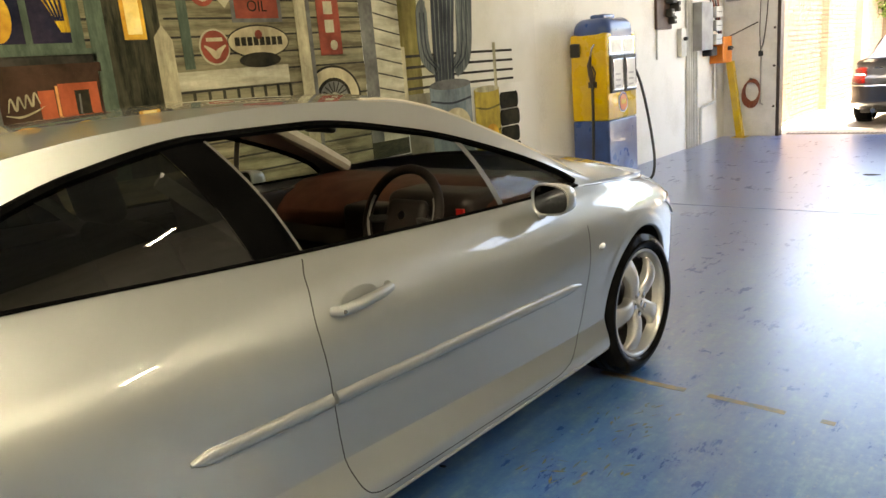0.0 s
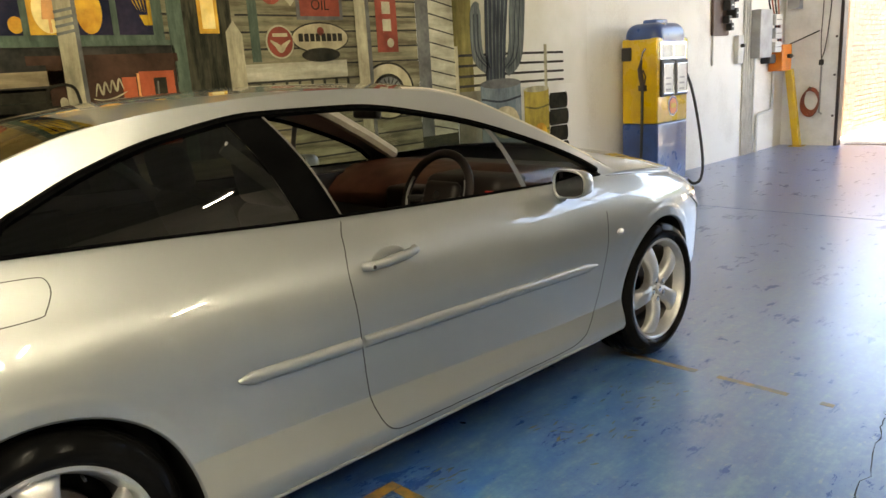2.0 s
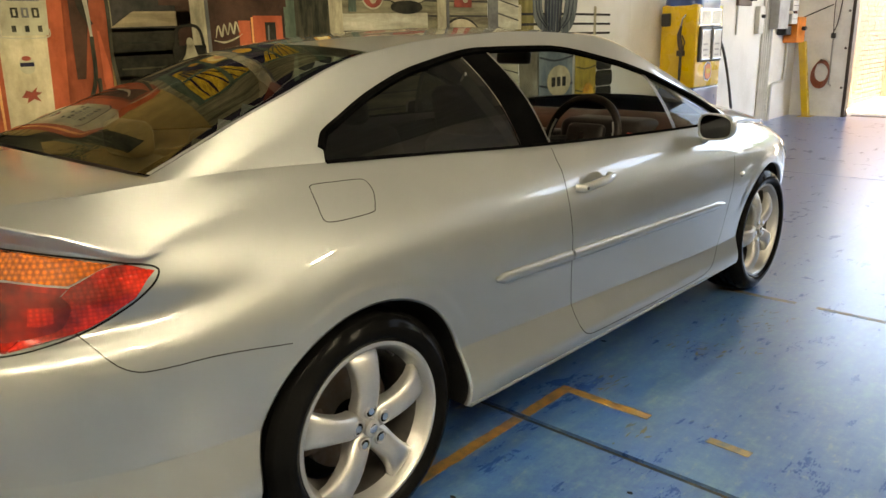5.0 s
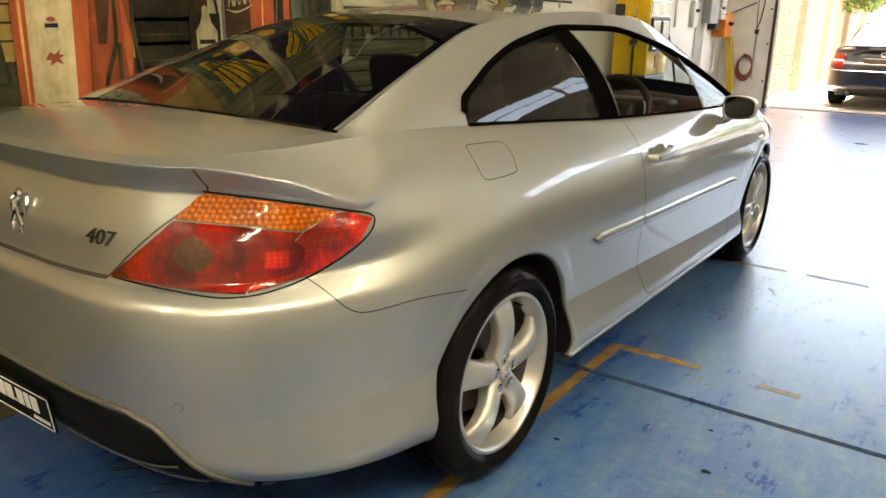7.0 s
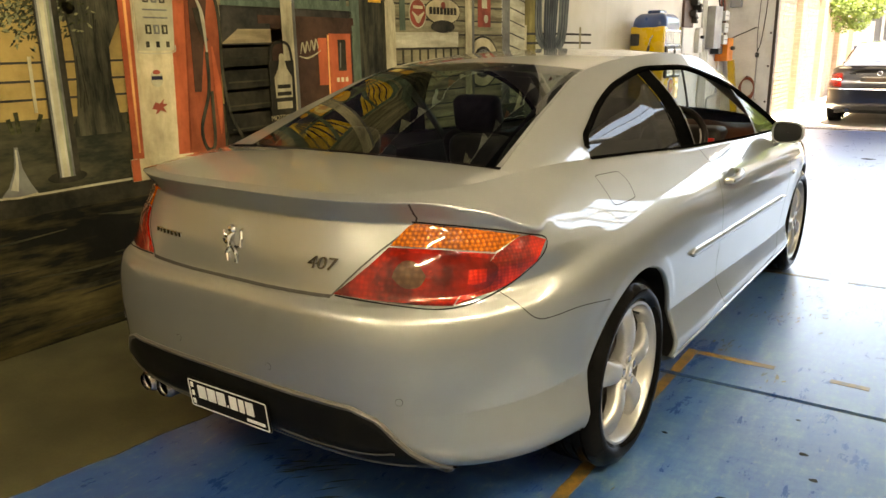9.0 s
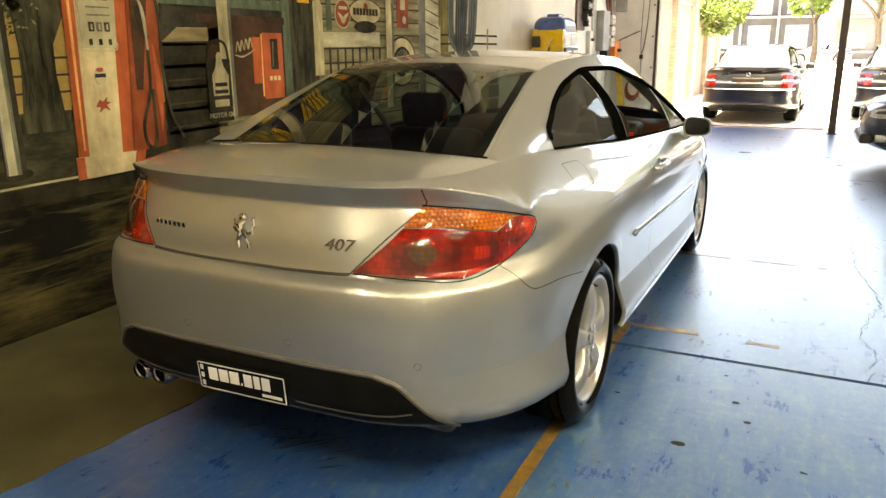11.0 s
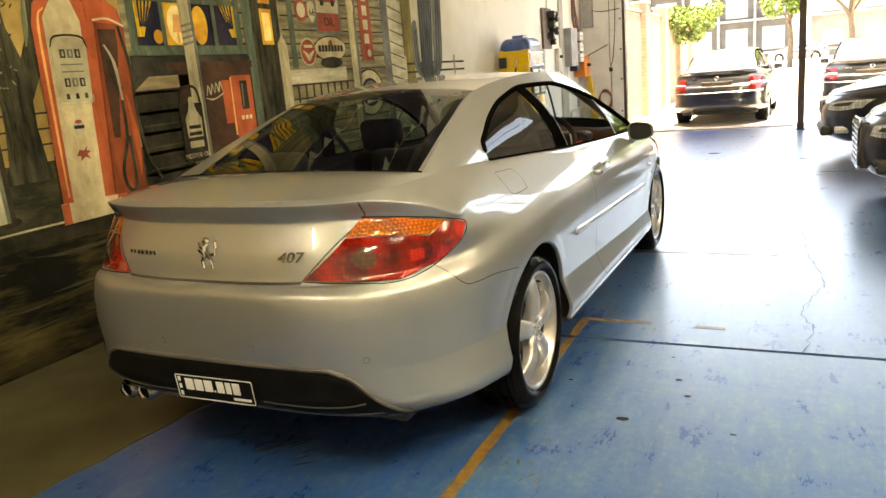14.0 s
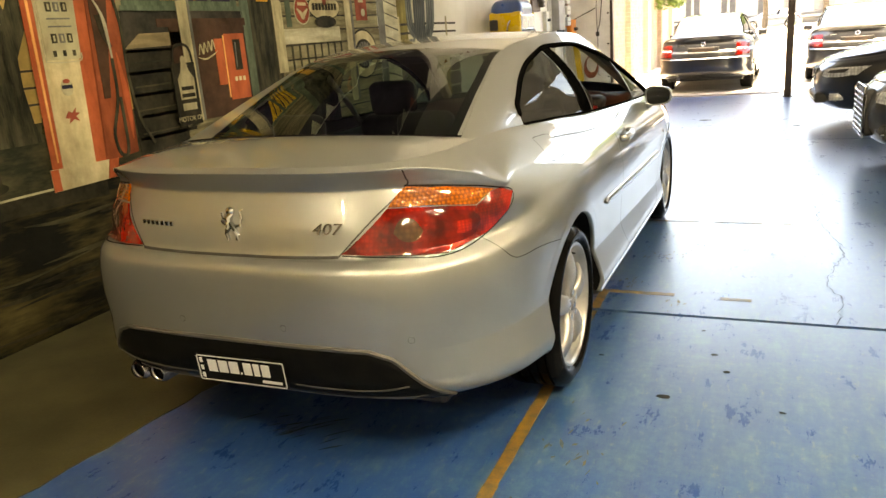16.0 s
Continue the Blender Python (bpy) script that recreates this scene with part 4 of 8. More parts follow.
def cabin_sides(shape, car, paint, quarter, small, y_div=0.98, y_ql=1.85, open_window=True):
    """Pillars, side glass and rubber seals, both sides."""
    y = np.linspace(shape.y_back, shape.y_screen1, 170)
    arc = np.where((y > shape.arc_z[0][0]) & (y < shape.arc_z[-1][0]), shape.arc_fraction(y), 0.0)
    P = np.array([shape.greenhouse(np.full(18, yy), np.linspace(a, 1, 18)) for yy, a in zip(y, arc)])
    V, F = from_grid(P)
    F = facing_out(V, F)
    V, F = both_sides(V, F)
    mesh_part("roof_side", V, F, paint, car)

    def lean(yy, f):
        return yy - lerp([(shape.arc_z[0][0], 0), (y_div, 0.16), (y_ql, 0.085), (shape.arc_z[-1][0], 0)], yy) * f

    def pane(a, b, name, material, lift, label=""):
        yy = np.linspace(a, b, 60)
        rows = []
        for q in yy:
            row = []
            for s in np.linspace(0, 1, 12):
                y2 = q
                for _ in range(3):
                    f = s * float(shape.arc_fraction(y2))
                    y2 = float(lean(q, f / 0.9))
                p = shape.greenhouse(y2, s * float(shape.arc_fraction(y2)))
                row.append(p - np.array([lift, 0, 0]))
            rows.append(row)
        V, F = from_grid(np.array(rows))
        F = facing_out(V, F)
        for sgn in (1, -1):
            o = mesh_part(name, V * np.array([sgn, 1, 1]), F if sgn > 0 else F[:, ::-1], material, car, label)
            o.visible_shadow = material.name.find("glass") < 0
        return V

    a0, a1 = shape.arc_z[0][0] + 0.005, shape.arc_z[-1][0] - 0.005
    pane(a0, y_div - 0.115, "quarter_window", quarter, 0.006, "dark tinted rear side window")
    pane(y_div - 0.115, y_div + 0.03, "pillar_cover", M["matt_black"], 0.002)
    if not open_window:
        pane(y_div + 0.03, y_ql - 0.012, "door_window", quarter, 0.006)
    pane(y_div + 0.026, y_div + 0.034, "pillar_edge", M["edge_grey"], -0.002)
    pane(y_ql - 0.012, y_ql + 0.016, "window_bar", M["edge_grey"], 0.002)
    pane(y_ql + 0.016, a1, "front_quarter_window", small, 0.006)
    # seals
    ys = np.linspace(a0 - 0.004, a1, 90)
    top = [shape.greenhouse(v, float(shape.arc_fraction(v))) for v in ys]
    low = [shape.greenhouse(v, 0.0) + np.array([0.003, 0, 0.002]) for v in ys]
    for nm, pts, r in (("window_seal", top, 0.013), ("waist_seal", low, 0.006)):
        for sgn in (1, -1):
            part(nm, tube([p * np.array([sgn, 1, 1]) for p in pts], r, 6), M["matt_black"], car, "black rubber window seal", True)


# ---- wheels ----
def make_wheel(parent_name="wheel", R=0.331, rim=0.243):
    """A five-spoke alloy wheel, its face to +x, hub at the origin."""
    w = new(parent_name)
    prof = [(rim - 0.006, -0.20), (rim + 0.01, -0.212), (rim + 0.045, -0.222), (R - 0.035, -0.218), (R - 0.012, -0.205), (R - 0.002, -0.18)]
    for k in range(4):
        x = -0.165 + 0.037 * k
        prof += [(R, x), (R, x + 0.028), (R - 0.007, x + 0.030), (R - 0.007, x + 0.035)]
    prof += [(R, -0.018), (R - 0.004, -0.006), (R - 0.010, 0.004), (R - 0.012, 0.007), (R - 0.030, 0.018), (rim + 0.048, 0.024), (rim + 0.044, 0.0265), (rim + 0.030, 0.027), (rim + 0.016, 0.022), (rim + 0.013, 0.0185), (rim + 0.004, 0.012), (rim - 0.006, 0.004)]
    part("tyre", lathe(prof, 80), M["tyre"], w, "black low-profile tyre with blocks and grooves", True)
    part("barrel", lathe([(rim - 0.012, -0.20), (rim - 0.022, -0.17), (rim - 0.045, -0.13), (rim - 0.042, -0.075), (rim - 0.030, -0.035)], 80), M["barrel"], w, "wheel barrel coloured dark for the shade behind the spokes", True)
    part("rim", lathe([(rim - 0.030, -0.035), (rim - 0.020, -0.014), (rim - 0.014, -0.002), (rim - 0.012, 0.008), (rim - 0.005, 0.0145), (rim + 0.004, 0.014), (rim + 0.008, 0.008), (rim + 0.006, 0.0)], 80), M["alloy"], w, "", True)
    bm = bmesh.new()
    for s in range(5):
        a0 = 2 * math.pi * s / 5 + math.pi / 2
        rings = []
        for r, hw, x, dep in ((0.020, 0.020, 0.000, 0.05), (0.040, 0.034, 0.001, 0.05), (0.062, 0.037, 0.006, 0.05), (0.085, 0.0355, 0.013, 0.048), (0.115, 0.0355, 0.018, 0.045), (0.150, 0.039, 0.017, 0.042), (0.183, 0.045, 0.009, 0.038), (0.205, 0.052, -0.001, 0.036), (0.218, 0.056, -0.010, 0.034), (0.226, 0.058, -0.022, 0.03)):
            cs = []
            for t, dx in ((-1, -dep), (-1.0, -0.022), (-0.95, -0.011), (-0.84, -0.004), (-0.5, 0.001), (0, 0.003), (0.5, 0.001), (0.84, -0.004), (0.95, -0.011), (1.0, -0.022), (1, -dep)):
                y, z = r, t * hw
                cs.append(bm.verts.new((x + dx, y * math.cos(a0) - z * math.sin(a0), y * math.sin(a0) + z * math.cos(a0))))
            rings.append(cs)
        for p, q in zip(rings, rings[1:]):
            for k in range(10):
                bm.faces.new((p[k], p[k + 1], q[k + 1], q[k]))
    part("spokes", bm, M["alloy"], w, "silver five-spoke alloy centre", True)
    part("hub_cap", lathe([(0.001, 0.015), (0.018, 0.0145), (0.024, 0.011), (0.026, 0.004), (0.026, -0.02)], 32), M["alloy"], w, "", True)
    part("hub_emblem", lathe([(0.001, 0.0175), (0.010, 0.017), (0.015, 0.0145)], 7), M["chrome"], w, "", True)
    for s in range(5):
        a = 2 * math.pi * s / 5 + math.pi / 2
        c = (math.cos(a) * 0.051, math.sin(a) * 0.051)
        part("bolt_cup", lathe([(0.0180, 0.0105), (0.0205, 0.0095), (0.0225, 0.004), (0.0225, -0.01), (0.0170, -0.01), (0.0170, 0.0095), (0.0180, 0.0105)], 20), M["alloy"], w, "", True).matrix_basis = Matrix.Translation((0, *c))
        # black disc puts the cup's shade into colour
        part("bolt_seat", rod((-0.02, *c), (0.0052, *c), 0.0172, 16), M["gap_black"], w)
        part("wheel_bolt", rod((-0.02, *c), (0.0095, *c), 0.0115, 6), M["chrome"], w)
    part("brake_disc", lathe([(0.05, -0.10), (0.15, -0.10), (0.15, -0.125), (0.05, -0.125)], 48), M["disc"], w, "rusty steel brake disc", True)
    part("brake_caliper", box(-0.135, -0.085, -0.165, -0.085, -0.06, 0.06, 0.012), M["disc"], w)
    part("valve", rod((-0.03, 0.10, 0.185), (-0.002, 0.099, 0.182), 0.004, 8), M["rubber"], w)
    # black disc paints in the dark behind the spokes
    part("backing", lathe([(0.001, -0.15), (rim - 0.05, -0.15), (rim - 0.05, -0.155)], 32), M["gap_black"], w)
    return w


def place_wheel(w0, car, x, y, z, spin, first=False):
    m = pose(x, y, z, spin, 0, 0) if x > 0 else pose(x, y, z, 0, 0, 180) @ pose(0, 0, 0, spin, 0, 0)
    if first:
        w0.parent = car
        w0.matrix_basis = m
        return w0
    c = copy_thing(w0, m)
    c.parent = car
    return c


# ---- the silver coupe ----
HERO = Shape(1.6)
coupe = thing("car", "silver two-door coupe with five-spoke alloy wheels parked on the blue floor", "car", pose(-0.02, 0, 0, 0, 0, -0.6))
BUMPER_GAP = [(-.682, .800), (-.665, .772), (-.640, .735), (-.610, .712), (-.57, .703), (-.42, .697), (-.25, .672)]


def hero_panels(y, z, x):
    if y < -0.36 and (z < 0.705 or (z < 0.776 and y < -0.60)):
        return "rear_bumper"
    if y < -0.5 and z < 0.99 and x < 0.56 - max(0, 0.975 - z) * 0.9:
        return "boot_lid"
    if 3.12 < y and z < 0.72:
        return "front_bumper"
    edge = 0.93 if z > 0.4 else 0.93 + (0.4 - z) * 0.5
    if edge < y < 2.24 - max(0, 0.5 - z) * 0.5 and z > 0.275:
        return "door|2"
    return "body_side"


skin(HERO, coupe, M["paint"], hero_panels)
cap(HERO, coupe, M["paint"], True)
cap(HERO, coupe, M["paint"], False)
cabin_top(HERO, HERO.y_glass0, HERO.y_glass1, 50, "roof", M["paint"], coupe)
o = cabin_top(HERO, HERO.y_back + 0.012, HERO.y_glass0, 40, "rear_window", M["glass_rear"], coupe, 0.0, "green tinted heated rear window")
o.visible_shadow = False


def window_edge(name, material, outer, inner, lift, label=""):
    """A strip along one edge of the rear window; outer and inner are shares of its half width at the foot and at the roof."""
    y = np.linspace(HERO.y_back + 0.012, HERO.y_glass0, 40)
    k = ((y - y[0]) / (y[-1] - y[0]))[:, None]
    o_, i_ = (e[0] + (e[1] - e[0]) * k for e in (outer, inner))
    tau = o_ + (i_ - o_) * np.linspace(0, 1, 9)[None]
    rx, rz, tz, dy = (smooth_lerp(t, y)[:, None] for t in (HERO.rail_x, HERO.rail_z, HERO.top_z, HERO.top_dy))
    V, F = from_grid(np.stack([rx * tau, y[:, None] + dy * (1 - tau ** 2), rz + (tz - rz) * (1 - np.abs(tau) ** 2.2) + lift], -1))
    return mesh_part(name, V, facing_out(V, F, (0, 1.0, 0.2)), material, coupe, label)


for sgn, foot, top in ((-1, 0.75, 0.965), (1, 0.975, 0.99)):
    window_edge("pillar_flange", M["paint"], (sgn, sgn), (sgn * foot, sgn * top), 0.001, "silver flange beside the rear window")
    window_edge("window_border", M["matt_black"], (sgn, sgn), (sgn * (foot - 0.06), sgn * (top - 0.07)), -0.004, "black printed glass border")
o = cabin_top(HERO, HERO.y_glass1, HERO.y_screen1, 40, "windscreen", M["glass_clear"], coupe)
o.visible_shadow = False
cabin_sides(HERO, coupe, M["paint"], M["glass_dark"], M["glass_clear"])
cabin_top(HERO, HERO.y_glass0 + 0.02, HERO.y_glass1 - 0.02, 30, "headlining", M["beige"], coupe, -0.035)

# shut lines
strip(HERO, [(.985, .975), (.94, .93), (.908, .84), (.916, .70), (.925, .61), (.948, .44), (.962, .375), (.985, .325), (1.02, .300), (1.08, .290), (1.3, .283), (1.65, .276), (1.95, .273), (2.06, .285), (2.13, .32), (2.2, .40), (2.26, .60), (2.28, .80)], "side", 0.004, 0.0010, M["gap"], "shut_line", coupe, True)
strip(HERO, BUMPER_GAP, "side", 0.003, 0.0008, M["gap"], "shut_line", coupe, True)
strip(HERO, [(-.066, .995), (-.052, 1.006), (.03, 1.003), (.105, .998), (.122, .988), (.120, .965), (.095, .932), (.078, .922), (.0, .919), (-.06, .921), (-.076, .932), (-.072, .965), (-.066, .994)], "side", 0.003, 0.0008, M["gap"], "fuel_flap_line", coupe, False, dense=5)
strip(HERO, [(0.0, .777), (.2, .778), (.385, .782)], "rear", 0.010, 0.0015, M["gap"], "lid_line", coupe, True)
strip(HERO, [(.385, .782), (.47, .875), (.558, .972), (.565, 1.0), (.567, 1.03)], "rear", 0.005, 0.0012, M["gap"], "lid_line", coupe, True)
strip(HERO, [(2.40, .93), (2.7, .90), (3.1, .845), (3.4, .78)], "side", 0.004, 0.001, M["gap"], "shut_line", coupe, True)

for s in (1, -1):
    bead = []
    for y in np.linspace(0.372, 2.40, 60):
        p, n = HERO.find(y, .264 - .008 * y, "side")
        bead.append((p + n * 0.001) * np.array([s, 1, 1]))
    part("sill_bead", tube(bead, 0.0065, 8), M["paint"], coupe, "", True)

# lamps
def hero_lamp():
    red = patch(HERO, [(-.372, .789), (-.22, .780), (-.075, .774)], [(-.225, .912), (-.08, .905), (.045, .890)], "corner", 24, 12, 0.007, M["red_lens"], "tail_lamp", coupe, "red rear lamp cluster with an amber indicator band", True, 0.004)
    amb = patch(HERO, [(-.222, .916), (-.08, .909), (.045, .894)], [(-.160, .972), (.0, .955), (.125, .930)], "corner", 20, 8, 0.007, M["amber_lens"], "indicator_lens", coupe, "amber honeycomb indicator band", True, 0.002)
    out = patch(HERO, [(-.070, .775), (.06, .800), (.165, .858)], [(.050, .892), (.13, .927), (.198, .905)], "corner", 12, 10, 0.007, M["side_lens"], "side_lens", coupe, "ribbed red lens end", True, 0.003)
    drk = patch(HERO, [(-.275, .826), (-.20, .800), (-.08, .790), (.015, .806), (.045, .836)], [(-.250, .862), (-.19, .896), (-.08, .893), (.020, .880), (.055, .850)], "corner", 22, 10, 0.0090, M["dark_lens"], "reflector_bowl", coupe, "dark smoked centre of the lamp", True, 0.002)
    rev = patch(HERO, [(-.222, .842), (-.205, .822), (-.180, .815), (-.155, .822), (-.140, .842)], [(-.222, .846), (-.205, .872), (-.180, .882), (-.155, .873), (-.140, .846)], "corner", 12, 8, 0.0112, M["smoke_lens"], "reversing_lamp", coupe, "smoky reversing lamp", True, 0.001)
    refl = patch(HERO, [(-.035, .822), (-.01, .820), (.015, .826)], [(-.030, .858), (-.005, .858), (.018, .858)], "corner", 8, 6, 0.0112, M["side_lens"], "reflector", coupe, "bright red reflector", True, 0.001)
    for k in (0, 1):
        for o in (amb[k], out[k], drk[k], rev[k], refl[k]):
            o.parent = red[k]


hero_lamp()
strip(HERO, [(-.372, .786), (-.22, .776), (-.075, .770), (.06, .795), (.172, .855), (.205, .906), (.13, .933), (.0, .959), (-.163, .976)], "corner", 0.0045, 0.0014, M["gap_black"], "lamp_seal", coupe, True, dense=6)

# black lower valance, plate, exhausts


def rear_line(x):
    """Upper edge of the black valance over the half width."""
    x = abs(x)
    return lerp([(0, .508), (.35, .508), (.48, .503), (.55, .475), (.615, .40), (.68, .315)], x)


xs = np.linspace(-0.68, 0.68, 90)
rows = []
for x in xs:
    row = []
    zt = float(rear_line(x))
    for t in np.linspace(0, 1, 12):
        z = 0.30 + (zt - 0.30) * t
        p, n = HERO.find(abs(x), z, "rear")
        s = np.array([-1 if x < 0 else 1, 1, 1])
        row.append((p + n * (0.005 if 0 < t < 1 else -0.004)) * s)
    rows.append(row)
V, F = from_grid(np.array(rows))
F = facing_out(V, F)
mesh_part("valance", V, F, M["valance"], coupe, "matt black rear valance")
edge = []
for x in np.linspace(-0.68, 0.68, 70):
    p, n = HERO.find(abs(x), float(rear_line(x)), "rear")
    edge.append((p + n * 0.002) * np.array([-1 if x < 0 else 1, 1, 1]))
part("valance_edge", tube(edge, 0.008, 6), M["edge_grey"], coupe, "", True)
strip(HERO, [(.20, .366), (.36, .364), (.50, .370), (.585, .385)], "rear", 0.007, 0.0075, M["edge_grey"], "valance_rib", coupe, True)
strip(HERO, [(0.0, .322), (.2, .322), (.42, .326), (.62, .34)], "rear", 0.006, 0.0075, M["edge_grey"], "valance_lip", coupe, True)
part("undertray", box(-0.60, 0.60, -0.70, 3.4, 0.20, 0.27, 0.02), M["plastic"], coupe)
pl = new("number_plate")
pl.parent = coupe
pl.matrix_basis = pose(0.015, -1.003, 0.402, 6, 0, 1.5) @ Matrix.Diagonal((0.93, 1, 0.95, 1))
part("plate_back", box(-0.186, 0.186, -0.004, 0.004, -0.055, 0.055, 0.006), M["gap_black"], pl, "black plate with a thin white border")
for q in ((-0.18, 0.18, 0.046, 0.049), (-0.18, 0.18, -0.049, -0.046), (-0.183, -0.180, -0.046, 0.046), (0.180, 0.183, -0.046, 0.046)):
    part("plate_border", box(q[0], q[1], -0.0056, -0.004, q[2], q[3]), M["white_mark"], pl)
for x0, x1, z0 in ((-0.138, -0.100, -0.012), (-0.092, -0.054, -0.012), (-0.046, -0.008, -0.012), (-0.001, 0.005, -0.012), (0.014, 0.047, -0.012), (0.056, 0.080, -0.012), (0.089, 0.122, -0.012)):
    part("plate_bar", box(x0, x1, -0.0056, -0.004, z0, 0.034 if x1 - x0 > 0.01 else z0 + 0.008), M["white_mark"], pl)
part("plate_bar", box(0.085, 0.165, -0.0056, -0.004, -0.036, -0.026), M["white_mark"], pl)
for z in (-0.03, 0.0, 0.03):
    part("plate_bar", box(-0.172, -0.160, -0.0056, -0.004, z - 0.009, z + 0.009), M["white_mark"], pl)
for x in (-0.545, -0.452):
    e = part("exhaust_pipe", lathe([(0.030, -0.02), (0.040, -0.005), (0.042, 0.0), (0.042, 0.16), (0.034, 0.16), (0.034, 0.0), (0.038, -0.004)], 28, "z"), M["dark_chrome"], coupe, "dark chrome exhaust tip", True)
    e.matrix_basis = pose(x, -0.90, 0.296, -90, 0, 0) @ Matrix.Diagonal((1.08, 0.95, 1, 1))
    # black disc stands in for the shade inside the pipe
    part("pipe_mouth", rod((0, 0, 0.012), (0, 0, 0.020), 0.0345, 24), M["gap_black"], e)
for x, z in ((.605, .535), (.20, .565), (-.20, .565), (-.605, .535)):
    p, n = HERO.find(abs(x), z, "rear")
    p, n = p * np.array([np.sign(x), 1, 1]), n * np.array([np.sign(x), 1, 1])
    part("parking_sensor", rod(p - n * 0.006, p + n * 0.0015, 0.0095, 20), M["paint"], coupe, "", True)
    part("sensor_ring", rod(p - n * 0.006, p + n * 0.0006, 0.0108, 20), M["gap"], coupe, "", True)

# badges
p, n = HERO.find(0.0, .873, "rear")
lion = new("emblem")
lion.parent = coupe
lion.matrix_basis = pose(0, p[1] - 0.004, .873, -12, 0, 0)
bm = bmesh.new()
tube([(-.012, 0, -.052), (-.022, 0, -.030), (-.012, 0, -.004), (-.014, 0, .020), (-.006, 0, .036)], [.006, .008, .011, .013, .009], 8, bm)
tube([(.020, 0, -.052), (.022, 0, -.034), (.006, 0, -.012), (-.008, 0, .004)], [.006, .007, .009, .010], 8, bm)
tube([(-.012, 0, .014), (-.036, 0, .020), (-.042, 0, .036)], [.008, .006, .004], 6, bm)
tube([(-.008, 0, .004), (-.030, 0, .000), (-.044, 0, .010)], [.008, .006, .004], 6, bm)
tube([(-.002, 0, -.010), (.030, 0, -.004), (.036, 0, .018), (.030, 0, .040), (.038, 0, .050)], [.006, .005, .005, .005, .003], 6, bm)
bmesh.ops.create_icosphere(bm, subdivisions=2, radius=0.016, matrix=Matrix.Translation((-.010, 0, .042)) @ Matrix.Diagonal((1.1, .6, .9, 1)))
part("emblem_figure", bm, M["chrome"], lion, "chrome emblem on the boot lid", True)
p, n = HERO.find(0.335, .865, "rear")
yaw = math.degrees(math.atan2(n[0], -n[1]))
letters("model_badge", "407", 0.050, 0.0025, M["dark_chrome"], pose(0.345, p[1] - 0.003, .862, 78, 0, yaw) @ Matrix(((1.25, 0.28, 0, 0), (0, 1, 0, 0), (0, 0, 1, 0), (0, 0, 0, 1))), coupe, "chrome model number on the boot lid")
for k, w in enumerate((.018, .016, .017, .016, .017, .016, .014)):
    x = -0.40 + k * 0.0225
    p, n = HERO.find(abs(x), .866, "rear")
    part("name_badge", box(x, x + w, p[1] - 0.004, p[1] + 0.002, .857, .874, 0.002), M["chrome"], coupe)

# rubbing strip, handles, mirrors, indicator
def moulding(y0, y1, z0, z1, name):
    ts = np.linspace(0, 1, 40)
    found = [HERO.find(y0 + (y1 - y0) * t, z0 + (z1 - z0) * t, "side") for t in ts]
    fit = [np.polyfit(ts, v, 3) for v in np.array([np.concatenate(f) for f in found]).T]
    rows = []
    for t in ts:
        taper = min(1, 0.25 + 8 * t) if name == "rear" else min(1, 0.25 + 12 * (1 - t))
        eased = np.array([np.polyval(f, t) for f in fit])
        p, nn = eased[:3], eased[3:]
        row = []
        for a, h in ((-1, -0.003), (-1, 0.005), (-0.6, 0.010), (0, 0.0125), (0.6, 0.010), (1, 0.004), (1, -0.003)):
            row.append(p + np.array([0, 0, a * 0.019 * taper]) + nn * h)
        rows.append(row)
    V, F = from_grid(np.array(rows))
    F = facing_out(V, F)
    for s in (1, -1):
        mesh_part("rubbing_strip", V * np.array([s, 1, 1]), F if s > 0 else F[:, ::-1], M["paint"], coupe, "silver side rubbing strip")


